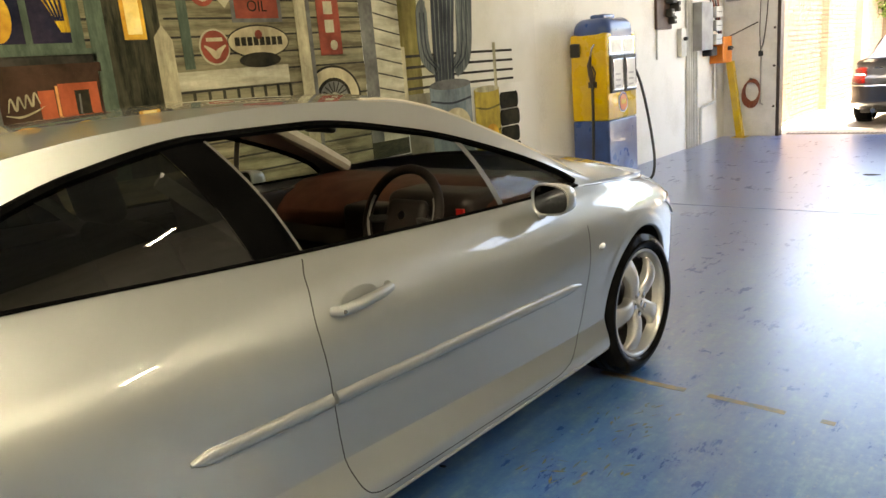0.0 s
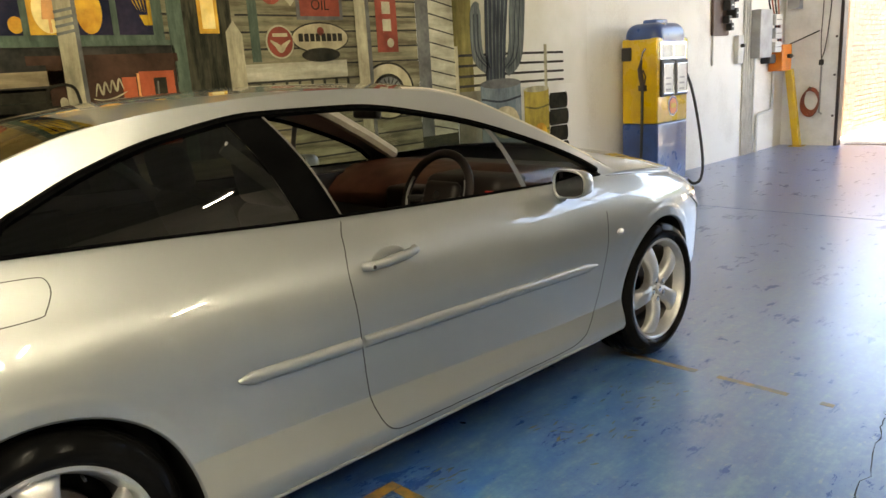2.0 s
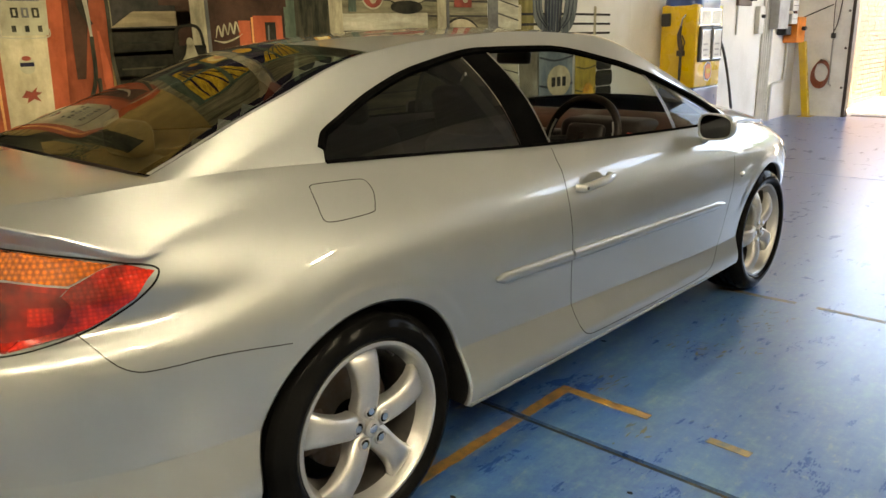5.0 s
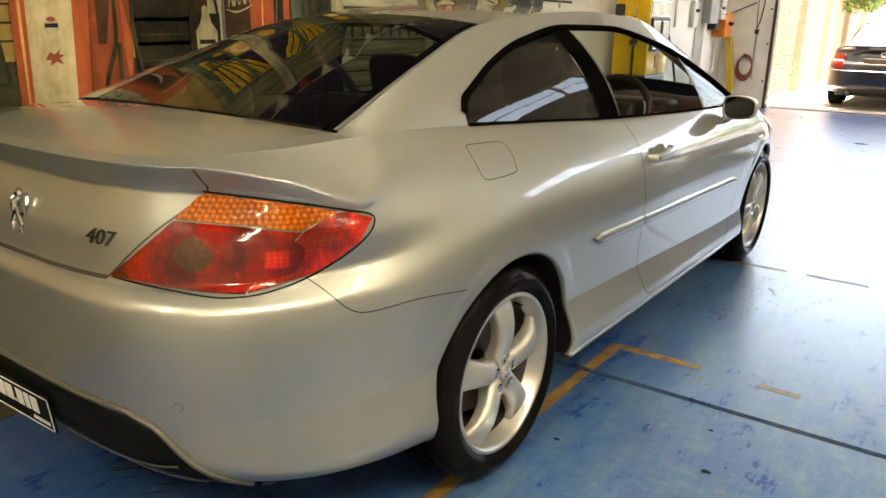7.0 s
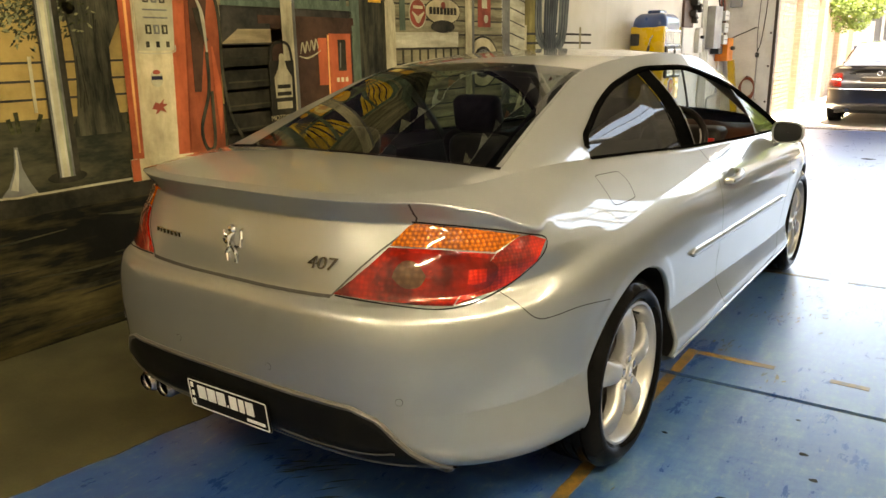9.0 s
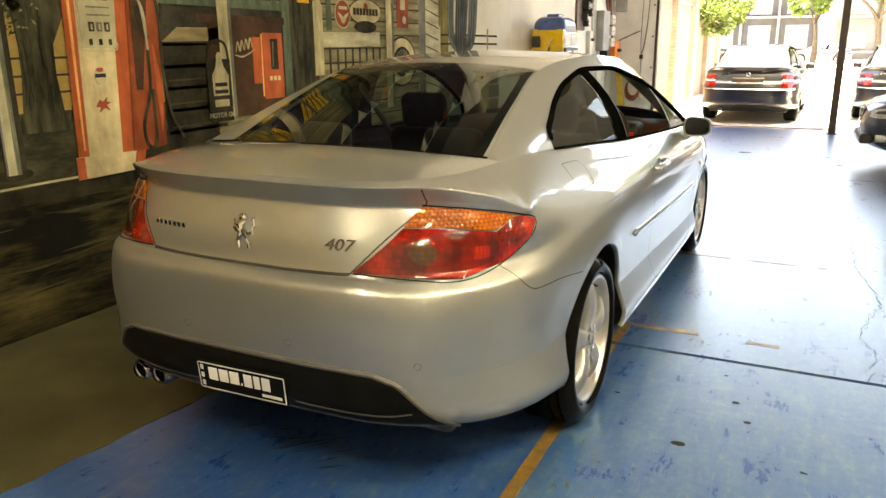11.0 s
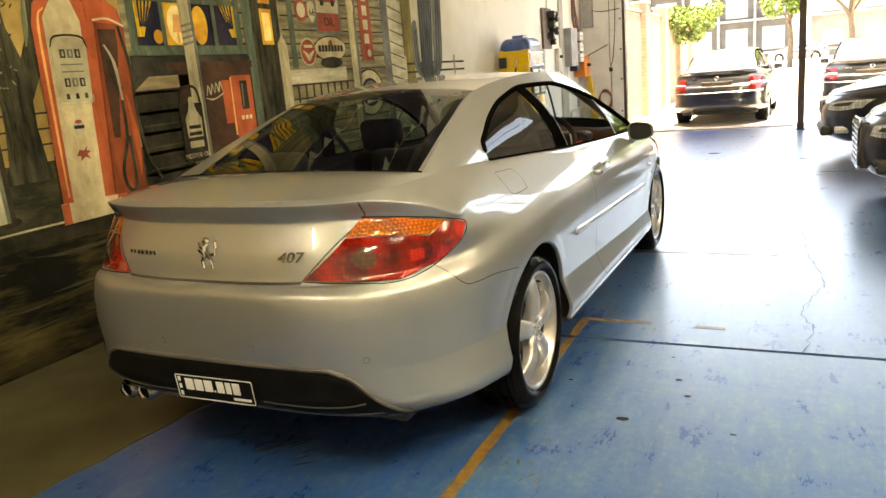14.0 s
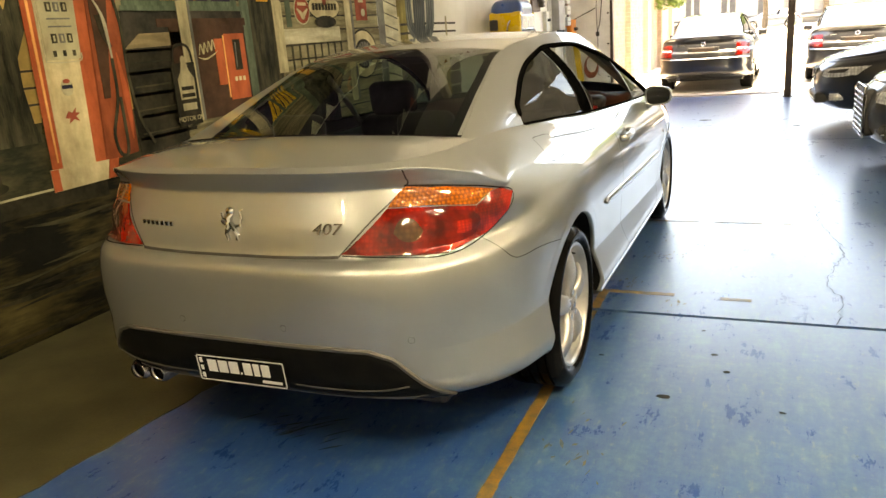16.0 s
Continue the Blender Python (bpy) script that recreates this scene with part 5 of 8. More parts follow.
moulding(0.50, 0.918, 0.637, 0.622, "rear")
moulding(0.932, 2.19, 0.6215, 0.583, "front")
for s in (1, -1):
    h = new("door_handle")
    h.parent = coupe
    p, n = HERO.find(1.072, .855, "side")
    h.matrix_basis = Matrix.Translation((s * p[0], 1.072, .855)) @ Matrix.Diagonal((s, 1, 1, 1))
    bm = tube([(0.004, -.105, -.006), (0.030, -.092, -.004), (0.036, -.04, 0), (0.036, .05, .006), (0.026, .095, .010), (0.002, .108, .011)], [.013, .016, .0165, .016, .014, .011], 12)
    part("grip", bm, M["paint"], h, "silver pull handle", True)
    bm = bmesh.new()
    bmesh.ops.create_uvsphere(bm, u_segments=24, v_segments=12, radius=1, matrix=Matrix.Translation((0.002, 0.0, 0.004)) @ Matrix.Diagonal((0.003, 0.068, 0.036, 1)))
    part("recess", bm, M["paint"], h, "", True)
    part("keyhole", rod((0.030, -.093, -.004), (0.047, -.093, -.004), 0.006, 12), M["gap"], h)
    mi = new("door_mirror")
    mi.parent = coupe
    p, n = HERO.find(2.02, .93, "side")
    mi.matrix_basis = Matrix.Translation((s * 0.815, 1.985, .912)) @ Matrix.Diagonal((s * 0.84, 0.95, 0.86, 1))
    ang = np.linspace(0, 2 * math.pi, 33)
    ex, ez = [np.sign(f(ang)) * np.abs(f(ang)) ** 0.62 for f in (np.cos, np.sin)]

    def mirror_ring(k, y, dx=0.0):
        return np.stack([0.125 + dx + 0.094 * k * ex, np.full(33, y), 0.055 + (0.066 - 0.008 * ex) * k * ez], -1)

    V, F = from_grid(np.array([mirror_ring(0.86, -0.010), mirror_ring(0.90, -0.020), mirror_ring(0.96, -0.022), mirror_ring(1.0, -0.015), mirror_ring(1.0, 0.010), mirror_ring(0.95, 0.040), mirror_ring(0.82, 0.066, -0.006), mirror_ring(0.55, 0.084, -0.014), mirror_ring(0.02, 0.092, -0.018)]))
    F = facing_out(V, F, (0.125, 0.03, 0.055))
    mesh_part("mirror_housing", V, F, M["paint"], mi, "silver mirror cap")
    V, F = from_grid(np.array([mirror_ring(0.885, -0.0125), mirror_ring(0.02, -0.0125)]))
    F = facing_out(V, F, (0.125, 0.03, 0.055))
    mesh_part("mirror_glass", V, F, M["mirror"], mi, "mirror glass, its dark reflection put into the colour", False)
    part("mirror_foot", tube([(-.03, 0.03, -.06), (.0, 0.03, -.04), (.05, 0.03, -.015), (.07, 0.03, .0)], [.020, .022, .022, .02], 10), M["paint"], mi, "", True)
    p, n = HERO.find(2.37, .695, "side")
    q = p * np.array([s, 1, 1])
    bm = bmesh.new()
    bmesh.ops.create_uvsphere(bm, u_segments=16, v_segments=8, radius=1, matrix=Matrix.Translation(q) @ Matrix.Diagonal((0.010, 0.026, 0.014, 1)))
    part("side_repeater", bm, M["clear_lens"], coupe, "clear side repeater lamp", True)
    # headlamps
patch(HERO, [(.50, .60), (.62, .60), (.76, .63)], [(.46, .70), (.62, .715), (.82, .735)], "front", 18, 8, 0.006, M["clear_lens"], "headlamp", coupe, "clear swept-back headlamp", True, 0.004)

# wheels
wheel = make_wheel()
place_wheel(wheel, coupe, 0.855, 0.0, 0.331, 0, True)
place_wheel(wheel, coupe, 0.855, 2.764, 0.331, 23)
place_wheel(wheel, coupe, -0.855, 0.0, 0.331, 40)
place_wheel(wheel, coupe, -0.855, 2.764, 0.331, 10)

# cabin
def seat(x, y, name="front_seat"):
    s = new(name)
    s.parent = coupe
    s.matrix_basis = pose(x, y, 0)
    part("seat_cushion", box(-0.25, 0.25, -0.05, 0.50, 0.30, 0.50, 0.07, seg=4), M["leather"], s, "", True)
    bm = box(-0.25, 0.25, -0.07, 0.07, -0.02, 0.60, 0.06, seg=4)
    bmesh.ops.transform(bm, matrix=Matrix.Translation((0, -0.08, 0.42)) @ Matrix.Rotation(radians(18), 4, "X"), verts=bm.verts)
    part("seat_back", bm, M["leather"], s, "", True)
    bm = box(-0.135, 0.135, -0.05, 0.05, 0, 0.19, 0.045, seg=4)
    bmesh.ops.transform(bm, matrix=Matrix.Translation((0, -0.30, 1.00)) @ Matrix.Rotation(radians(10), 4, "X"), verts=bm.verts)
    part("headrest", bm, M["leather"], s, "", True)


seat(0.36, 1.28)
seat(-0.36, 1.28)
bm = box(-0.60, 0.60, 0.15, 0.62, 0.30, 0.48, 0.06, seg=3)
part("rear_bench", bm, M["leather"], coupe, "", True)
bm = box(-0.60, 0.60, -0.08, 0.08, 0, 0.52, 0.06, seg=3)
bmesh.ops.transform(bm, matrix=Matrix.Translation((0, 0.14, 0.46)) @ Matrix.Rotation(radians(22), 4, "X"), verts=bm.verts)
part("rear_backrest", bm, M["leather"], coupe, "", True)
for x in (-0.3, 0.3):
    part("rear_headrest", box(x - 0.12, x + 0.12, -0.10, 0.0, 0.99, 1.12, 0.04, seg=3), M["leather"], coupe, "", True)
part("parcel_shelf", box(-0.58, 0.58, -0.46, 0.02, 0.975, 0.995, 0.008), M["leather"], coupe)
part("cabin_floor", box(-0.74, 0.74, -0.2, 2.5, 0.262, 0.30), M["carpet"], coupe)
part("firewall", box(-0.74, 0.74, 2.50, 2.55, 0.27, 0.90), M["carpet"], coupe)
for s in (1, -1):
    part("door_card", box(s * 0.70 - 0.025, s * 0.70 + 0.025, 0.62, 2.3, 0.30, 0.925, 0.02), M["leather"], coupe, "", True)
    part("door_card_rear", box(s * 0.64 - 0.025, s * 0.64 + 0.025, -0.1, 0.62, 0.30, 0.96, 0.02), M["leather"], coupe, "", True)
    pil = [HERO.greenhouse(y, 0.98) * np.array([s, 1, 1]) - np.array([s * 0.03, 0, 0.02]) for y in np.linspace(1.5, 2.45, 20)]
    part("pillar_trim", tube(pil, 0.036, 8), M["beige"], coupe, "beige windscreen pillar trim", True)
bm = bmesh.new()
prof = [(2.46, .60), (2.02, .62), (1.96, .70), (1.99, .80), (2.06, .885), (2.20, .935), (2.50, .94), (2.74, .93)]
rings = []
for x in np.linspace(-0.72, 0.72, 30):
    hood = 0.045 * math.exp(-((x - 0.36) / 0.2) ** 4)
    rings.append([bm.verts.new((x, y - 0.02 * math.cos(x * 2), z + (hood if z > 0.86 and y < 2.4 else 0))) for y, z in prof])
for a, b in zip(rings, rings[1:]):
    for k in range(len(prof) - 1):
        bm.faces.new((a[k], a[k + 1], b[k + 1], b[k]))
part("dashboard", bm, M["plastic"], coupe, "black dashboard", True)
pad = bmesh.new()
rings = []
for x in np.linspace(-0.71, 0.71, 40):
    hood = 0.045 * math.exp(-((x - 0.36) / 0.2) ** 4)
    rings.append([pad.verts.new((x, y - 0.02 * math.cos(x * 2), z + (hood if z > 0.86 and y < 2.4 else 0.0))) for y, z in ((1.975, .775), (1.968, .815), (1.985, .845), (2.046, .898), (2.19, .948), (2.46, .952))])
for a, b in zip(rings, rings[1:]):
    for k in range(5):
        pad.faces.new((a[k], a[k + 1], b[k + 1], b[k]))
part("dash_pad", pad, M["tan"], coupe, "red-brown leather dashboard pad", True)
for s in (1, -1):
    strap = tube([(s * 0.605, 0.70, 1.235), (s * 0.60, 0.90, 1.06), (s * 0.585, 1.06, 0.88)], 0.022, 8)
    for v in strap.verts:
        v.co.x = s * 0.595 + (v.co.x - s * 0.595) * 0.25
    part("seat_belt", strap, M["belt"], coupe, "grey seat belt webbing", True)
part("instrument_binnacle", box(0.13, 0.585, 1.925, 2.16, 0.74, 0.968, 0.05, seg=4), M["leather"], coupe, "", True)
part("red_display", box(0.525, 0.56, 1.918, 1.93, 0.865, 0.915), M["red_mark"], coupe, "red lit dashboard display")
part("centre_console", box(-0.12, 0.13, 1.90, 2.05, 0.56, 0.90, 0.03, seg=3), M["leather"], coupe, "", True)
sw = new("steering_wheel")
sw.parent = coupe
sw.matrix_basis = pose(0.36, 1.79, 0.905, 66, 0, 0)
ring = [(0.185 * math.cos(a), 0.185 * math.sin(a), 0) for a in np.linspace(0, 2 * math.pi, 49)]
part("wheel_rim", tube(ring, 0.0185, 12), M["leather"], sw, "black leather steering wheel rim", True)
part("wheel_hub", box(-0.10, 0.10, -0.085, 0.07, -0.055, 0.0, 0.03, seg=4), M["leather"], sw, "", True)
for a0, a1 in ((-62, 25), (155, 242)):
    part("rim_trim", tube([(0.170 * math.cos(radians(a)), 0.170 * math.sin(radians(a)), 0.010) for a in np.linspace(a0, a1, 18)], 0.006, 6), M["alloy"], sw, "silver rim inlay", True)
for a in (-8, 188, 270):
    c = (math.cos(radians(a)), math.sin(radians(a)))
    part("wheel_spoke", tube([(c[0] * .05, c[1] * .05, -.02), (c[0] * .18, c[1] * .18, 0)], 0.016, 8), M["plastic"], sw, "", True)
part("wheel_emblem", rod((0, 0, -0.002), (0, 0, 0.004), 0.018, 16), M["chrome"], sw)
part("column", rod((0, 0, -0.05), (0, -0.0, -0.25), 0.035, 12), M["plastic"], sw)
im = part("rear_view_mirror", box(-0.12, 0.12, -0.018, 0.018, -0.032, 0.032, 0.014, seg=3), M["plastic"], coupe, "black rear-view mirror", True)
im.matrix_basis = pose(0.0, 1.74, 1.265, -8, 0, -14)
part("mirror_stalk", rod((0, 1.75, 1.27), (0, 1.82, 1.345), 0.012, 8), M["plastic"], coupe)


# ---- painted wall ----
def painted(name, a, b, scale=5.0, fine=30.0, stretch=(1, 1, 1), mix=(0.35, 0.65)):
    """Brushed wall paint: two tones, stroked along the given way."""
    m = surface(name, a, b, 0.8, 0, scale, fine, 0.12, mix=mix, spread=0.08, spec=0.08)
    nt = m.node_tree
    mp = nt.nodes.new("ShaderNodeMapping")
    mp.inputs["Scale"].default_value = stretch
    tc = next(n for n in nt.nodes if n.type == "TEX_COORD")
    nt.links.new(tc.outputs["Object"], mp.inputs["Vector"])
    for n in nt.nodes:
        if n.type == "TEX_NOISE":
            nt.links.new(mp.outputs["Vector"], n.inputs["Vector"])
    pale = nt.nodes.new("ShaderNodeTexNoise")
    pale.inputs["Scale"].default_value, pale.inputs["Detail"].default_value = 2.2, 8
    pale.inputs["Roughness"].default_value = 0.7
    nt.links.new(tc.outputs["Object"], pale.inputs["Vector"])
    mr = nt.nodes.new("ShaderNodeMapRange")
    mr.inputs["From Min"].default_value, mr.inputs["From Max"].default_value = 0.3, 0.7
    mr.inputs["To Min"].default_value, mr.inputs["To Max"].default_value = 0.55, 1.4
    nt.links.new(pale.outputs["Fac"], mr.inputs["Value"])
    hsv = nt.nodes.new("ShaderNodeHueSaturation")
    p = nt.nodes["Principled BSDF"]
    nt.links.new(p.inputs["Base Color"].links[0].from_socket, hsv.inputs["Color"])
    nt.links.new(mr.outputs["Result"], hsv.inputs["Value"])
    nt.links.new(hsv.outputs["Color"], p.inputs["Base Color"])
    return m


def faded(name, a, b, y0, y1):
    """Mural paint that is misted out into the plaster between y0 and y1."""
    m = surface(name, a, b, 0.8, 0, 2.5, 30, 0.2, spec=0.1)
    nt = m.node_tree
    p = nt.nodes["Principled BSDF"]
    src = p.inputs["Base Color"].links[0].from_socket
    tc = next(n for n in nt.nodes if n.type == "TEX_COORD")
    sep = nt.nodes.new("ShaderNodeSeparateXYZ")
    nt.links.new(tc.outputs["Object"], sep.inputs[0])
    nz = nt.nodes.new("ShaderNodeTexNoise")
    nz.inputs["Scale"].default_value, nz.inputs["Detail"].default_value = 3.0, 5
    nt.links.new(tc.outputs["Object"], nz.inputs["Vector"])
    ad = nt.nodes.new("ShaderNodeMath")
    ad.operation = "MULTIPLY_ADD"
    nt.links.new(nz.outputs["Fac"], ad.inputs[0])
    ad.inputs[1].default_value = 1.0
    nt.links.new(sep.outputs["Y"], ad.inputs[2])
    mr = nt.nodes.new("ShaderNodeMapRange")
    mr.inputs["From Min"].default_value, mr.inputs["From Max"].default_value = y0 + 0.5, y1 + 0.5
    nt.links.new(ad.outputs[0], mr.inputs["Value"])
    mx = nt.nodes.new("ShaderNodeMix")
    mx.data_type = "RGBA"
    nt.links.new(mr.outputs["Result"], mx.inputs["Factor"])
    nt.links.new(src, mx.inputs["A"])
    mx.inputs["B"].default_value = (0.76, 0.74, 0.68, 1)
    nt.links.new(mx.outputs["Result"], p.inputs["Base Color"])
    return m


Q = {
    "road": painted("mural_dark_road", (0.007, 0.007, 0.005), (0.075, 0.060, 0.024), 3.0, 18, (1, 0.45, 2.6), (0.45, 0.72)),
    "verge": painted("mural_verge", (0.016, 0.018, 0.012), (0.060, 0.055, 0.030), 5, 30, (1, 0.6, 2)),
    "dusk": painted("mural_ochre_sky", (0.34, 0.235, 0.085), (0.25, 0.175, 0.06), 1.2, 12),
    "plank": painted("mural_weatherboard", (0.100, 0.088, 0.050), (0.25, 0.225, 0.135), 4, 26, (1, 0.4, 5)),
    "plank_line": painted("mural_board_line", (0.020, 0.020, 0.016), (0.05, 0.045, 0.035)),
    "cream": painted("mural_cream", (0.46, 0.41, 0.26), (0.27, 0.24, 0.15), 5, 30, (1, 3, 0.6)),
    "bench": painted("mural_bench_board", (0.27, 0.215, 0.125), (0.17, 0.135, 0.075), 5, 30, (1, 0.5, 4)),
    "cream2": painted("mural_pale_board", (0.45, 0.42, 0.30), (0.31, 0.29, 0.20), 5, 30, (1, 0.5, 4)),
    "red": painted("mural_pump_red", (0.42, 0.102, 0.044), (0.30, 0.068, 0.029), 3, 20, (1, 2, 0.6)),
    "dred": painted("mural_dark_red", (0.27, 0.068, 0.031), (0.16, 0.040, 0.019), 3, 20, (1, 2, 0.6)),
    "white": painted("mural_white", (0.50, 0.43, 0.27), (0.37, 0.315, 0.19), 4, 24, (1, 2, 0.7)),
    "dial": painted("mural_dial", (0.40, 0.375, 0.25), (0.30, 0.275, 0.18), 4, 24),
    "black": painted("mural_black", (0.012, 0.012, 0.008), (0.035, 0.031, 0.020)),
    "bark": painted("mural_tree_bark", (0.014, 0.015, 0.010), (0.060, 0.056, 0.034), 6, 30, (1, 4, 0.6)),
    "leaf": painted("mural_leaves", (0.010, 0.012, 0.005), (0.050, 0.050, 0.020), 30, 40),
    "leafpale": painted("mural_pale_leaves", (0.20, 0.19, 0.10), (0.11, 0.11, 0.055), 30, 40),
    "sage": painted("mural_bark_light", (0.16, 0.18, 0.11), (0.08, 0.095, 0.06), 9, 40, (1, 6, 0.5)),
    "silver": painted("mural_silver_pole", (0.40, 0.38, 0.29), (0.25, 0.24, 0.18), 4, 30, (1, 3, 0.4)),
    "grey": painted("mural_grey", (0.16, 0.16, 0.14), (0.09, 0.09, 0.08)),
    "green": painted("mural_green_trim", (0.10, 0.135, 0.092), (0.055, 0.078, 0.055), 6, 30, (1, 3, 0.6)),
    "night": painted("mural_night_pane", (0.012, 0.014, 0.028), (0.035, 0.028, 0.045)),
    "amber": painted("mural_lamplight", (0.72, 0.42, 0.06), (0.45, 0.20, 0.03), 4, 20),
    "peach": painted("mural_lamp_shade", (0.72, 0.36, 0.14), (0.60, 0.26, 0.09), 4, 20),
    "bright": painted("mural_lamp_glow", (0.85, 0.70, 0.32), (0.78, 0.56, 0.18), 4, 20),
    "curtain": painted("mural_curtain", (0.62, 0.40, 0.04), (0.30, 0.17, 0.02), 6, 30, (1, 9, 1)),
    "cola": painted("mural_red_brown", (0.070, 0.036, 0.022), (0.038, 0.022, 0.014), 4, 24),
    "signred": painted("mural_sign_red", (0.29, 0.066, 0.040), (0.20, 0.050, 0.031), 5, 30),
    "olive": painted("mural_olive", (0.115, 0.095, 0.025), (0.20, 0.165, 0.055), 3, 20, (1, 3, 0.5)),
    "cactus": painted("mural_cactus", (0.062, 0.072, 0.070), (0.15, 0.165, 0.14), 6, 30, (1, 8, 0.4)),
    "cactus2": painted("mural_cactus_rib", (0.030, 0.034, 0.040), (0.050, 0.056, 0.058), 6, 30, (1, 8, 0.4)),
    "drum": painted("mural_blue_drum", (0.115, 0.145, 0.155), (0.19, 0.22, 0.215), 4, 24, (1, 3, 0.6)),
    "ydrum": painted("mural_yellow_drum", (0.42, 0.31, 0.055), (0.30, 0.22, 0.05), 4, 24, (1, 3, 0.6)),
    "fade": faded("mural_fading_plain", (0.40, 0.37, 0.25), (0.50, 0.47, 0.36), 4.7, 6.3),
    "fadelow": faded("mural_fading_ground", (0.10, 0.09, 0.06), (0.20, 0.18, 0.12), 4.6, 6.0),
}
mural = thing("mural", "painted roadside scene with petrol pump and timber store on wall", "mural")
LAYER = 0.0024


def paint(name, pts, key, layer, label=""):
    return part(name, plate(pts, WX + (LAYER * (layer - 1) if layer > 1 else 0), LAYER, None), Q[key], mural, label)


def rect(name, y0, y1, z0, z1, key, layer, label=""):
    return paint(name, [(y0, z0), (y1, z0), (y1, z1), (y0, z1)], key, layer, label)


def disc(name, y, z, ry, rz, key, layer, n=28, label=""):
    return paint(name, [(y + ry * math.cos(a), z + rz * math.sin(a)) for a in np.linspace(0, 2 * math.pi, n, endpoint=False)], key, layer, label)


def stroke(name, pts, w, key, layer, label=""):
    P = spline([(a, b, 0) for a, b in pts], 8)[:, :2] if len(pts) > 2 else np.array(pts, float)
    ws = np.interp(np.linspace(0, 1, len(P)), np.linspace(0, 1, len(w)), w) if isinstance(w, (list, tuple)) else np.full(len(P), w)
    L, R = [], []
    for k in range(len(P)):
        d = P[min(k + 1, len(P) - 1)] - P[max(k - 1, 0)]
        s = np.array([-d[1], d[0]]) / (np.linalg.norm(d) + 1e-9)
        L.append(tuple(P[k] + s * ws[k] / 2))
        R.append(tuple(P[k] - s * ws[k] / 2))
    bm = bmesh.new()
    x0, x1 = WX + LAYER * (layer - 1), WX + LAYER * layer
    va = [(bm.verts.new((x1, *l)), bm.verts.new((x1, *r))) for l, r in zip(L, R)]
    vb = [(bm.verts.new((x0, *l)), bm.verts.new((x0, *r))) for l, r in zip(L, R)]
    for k in range(len(P) - 1):
        bm.faces.new((va[k][0], va[k][1], va[k + 1][1], va[k + 1][0]))
        bm.faces.new((va[k][0], va[k + 1][0], vb[k + 1][0], vb[k][0]))
        bm.faces.new((va[k][1], vb[k][1], vb[k + 1][1], va[k + 1][1]))
    return part(name, bm, Q[key], mural, label)


TOP = 3.1
# grounds
rect("painted_road", SY, 4.40, 0.002, 0.76, "road", 1, "dark streaked painted road")
rect("painted_road", 4.40, 6.4, 0.002, 1.24, "fadelow", 1)
# dark sheet out of view, added to darken what the rear window reflects
rect("dark_upper_wall", SY, 4.6, TOP, CZ, "night", 1, "unseen dark upper wall, added to darken the reflections in the car's glass")
rect("painted_verge", SY, 0.68, 0.76, 1.12, "verge", 1)
rect("painted_sky", SY, 0.68, 1.12, TOP, "dusk", 1, "ochre dusk sky")
rect("store_wall", 0.68, 3.95, 0.76, TOP, "plank", 1, "weathered timber store wall")
rect("side_base", 3.95, 4.39, 0.765, 1.02, "verge", 1)
rect("fading_plain", 4.62, 6.4, 1.24, TOP, "fade", 1)
rect("olive_shadow", 4.37, 4.62, 1.24, TOP, "olive", 1)
for k, z in enumerate(np.arange(0.86, TOP, 0.112)):
    stroke("board_line", [(2.30, z), (3.95, z + 0.004 * (k % 3))], 0.012, "plank_line", 2)
    if z > 1.5:
        stroke("board_line", [(1.79, z), (1.86, z)], 0.014, "plank_line", 2)
for z in np.arange(0.80, 1.5, 0.13):
    stroke("tread_line", [(0.69, z), (1.2, z + 0.01)], 0.022, "black", 2)
rect("porch_shadow", 0.68, 1.12, 0.76, 1.46, "black", 2)
for z in np.arange(0.82, 1.4, 0.14):
    stroke("tread_edge", [(0.72, z), (1.10, z + 0.006)], 0.009, "verge", 3)
rg = random.Random(3)
kerb = [(y, 0.765 + rg.uniform(-0.006, 0.006)) for y in np.arange(-5.5, 0.5, 0.28)]
stroke("kerb_line", kerb, [0.012, 0.007, 0.014, 0.009, 0.013], "dial", 3, "pale painted kerb edge")
stroke("kerb_shade", [(y, z - 0.055) for y, z in kerb], 0.085, "black", 2)
for k in range(34):
    y, z = rg.uniform(-4, 2), rg.uniform(0.06, 0.62)
    stroke("road_streak", [(y, z), (y + rg.uniform(0.2, 0.5), z + rg.uniform(-0.03, 0.03)), (y + rg.uniform(0.6, 1.2), z + rg.uniform(-0.04, 0.04))], [0.004, rg.uniform(0.012, 0.04), 0.003], rg.choice(("black", "verge", "verge", "black")), 2)
# field fence and tree
for z in (1.215, 1.30, 1.385):
    stroke("field_rail", [(-4.5, z + 0.03), (-2, z - 0.01), (-0.8, z - 0.005), (0.05, z)], 0.011, "plank_line", 2)
for y in np.arange(-4.34, 0.1, 0.26):
    stroke("field_post", [(y, 1.15), (y + 0.004, 1.41)], 0.016, "cream", 3)
paint("tree_trunk", [(-0.30, 1.02), (0.03, 1.02), (-0.01, 1.12), (-0.03, 1.30), (-0.025, 1.45), (0.04, 1.57), (0.12, 1.70), (0.20, 2.1), (0.27, 2.6), (0.15, 2.6), (0.07, 2.1), (0.01, 1.80), (-0.045, 1.68), (-0.10, 1.84), (-0.13, 2.2), (-0.16, 2.6), (-0.30, 2.6), (-0.27, 2.1), (-0.30, 1.86), (-0.25, 1.66), (-0.215, 1.50), (-0.22, 1.30), (-0.24, 1.12)], "bark", 4, "dark old tree trunk")
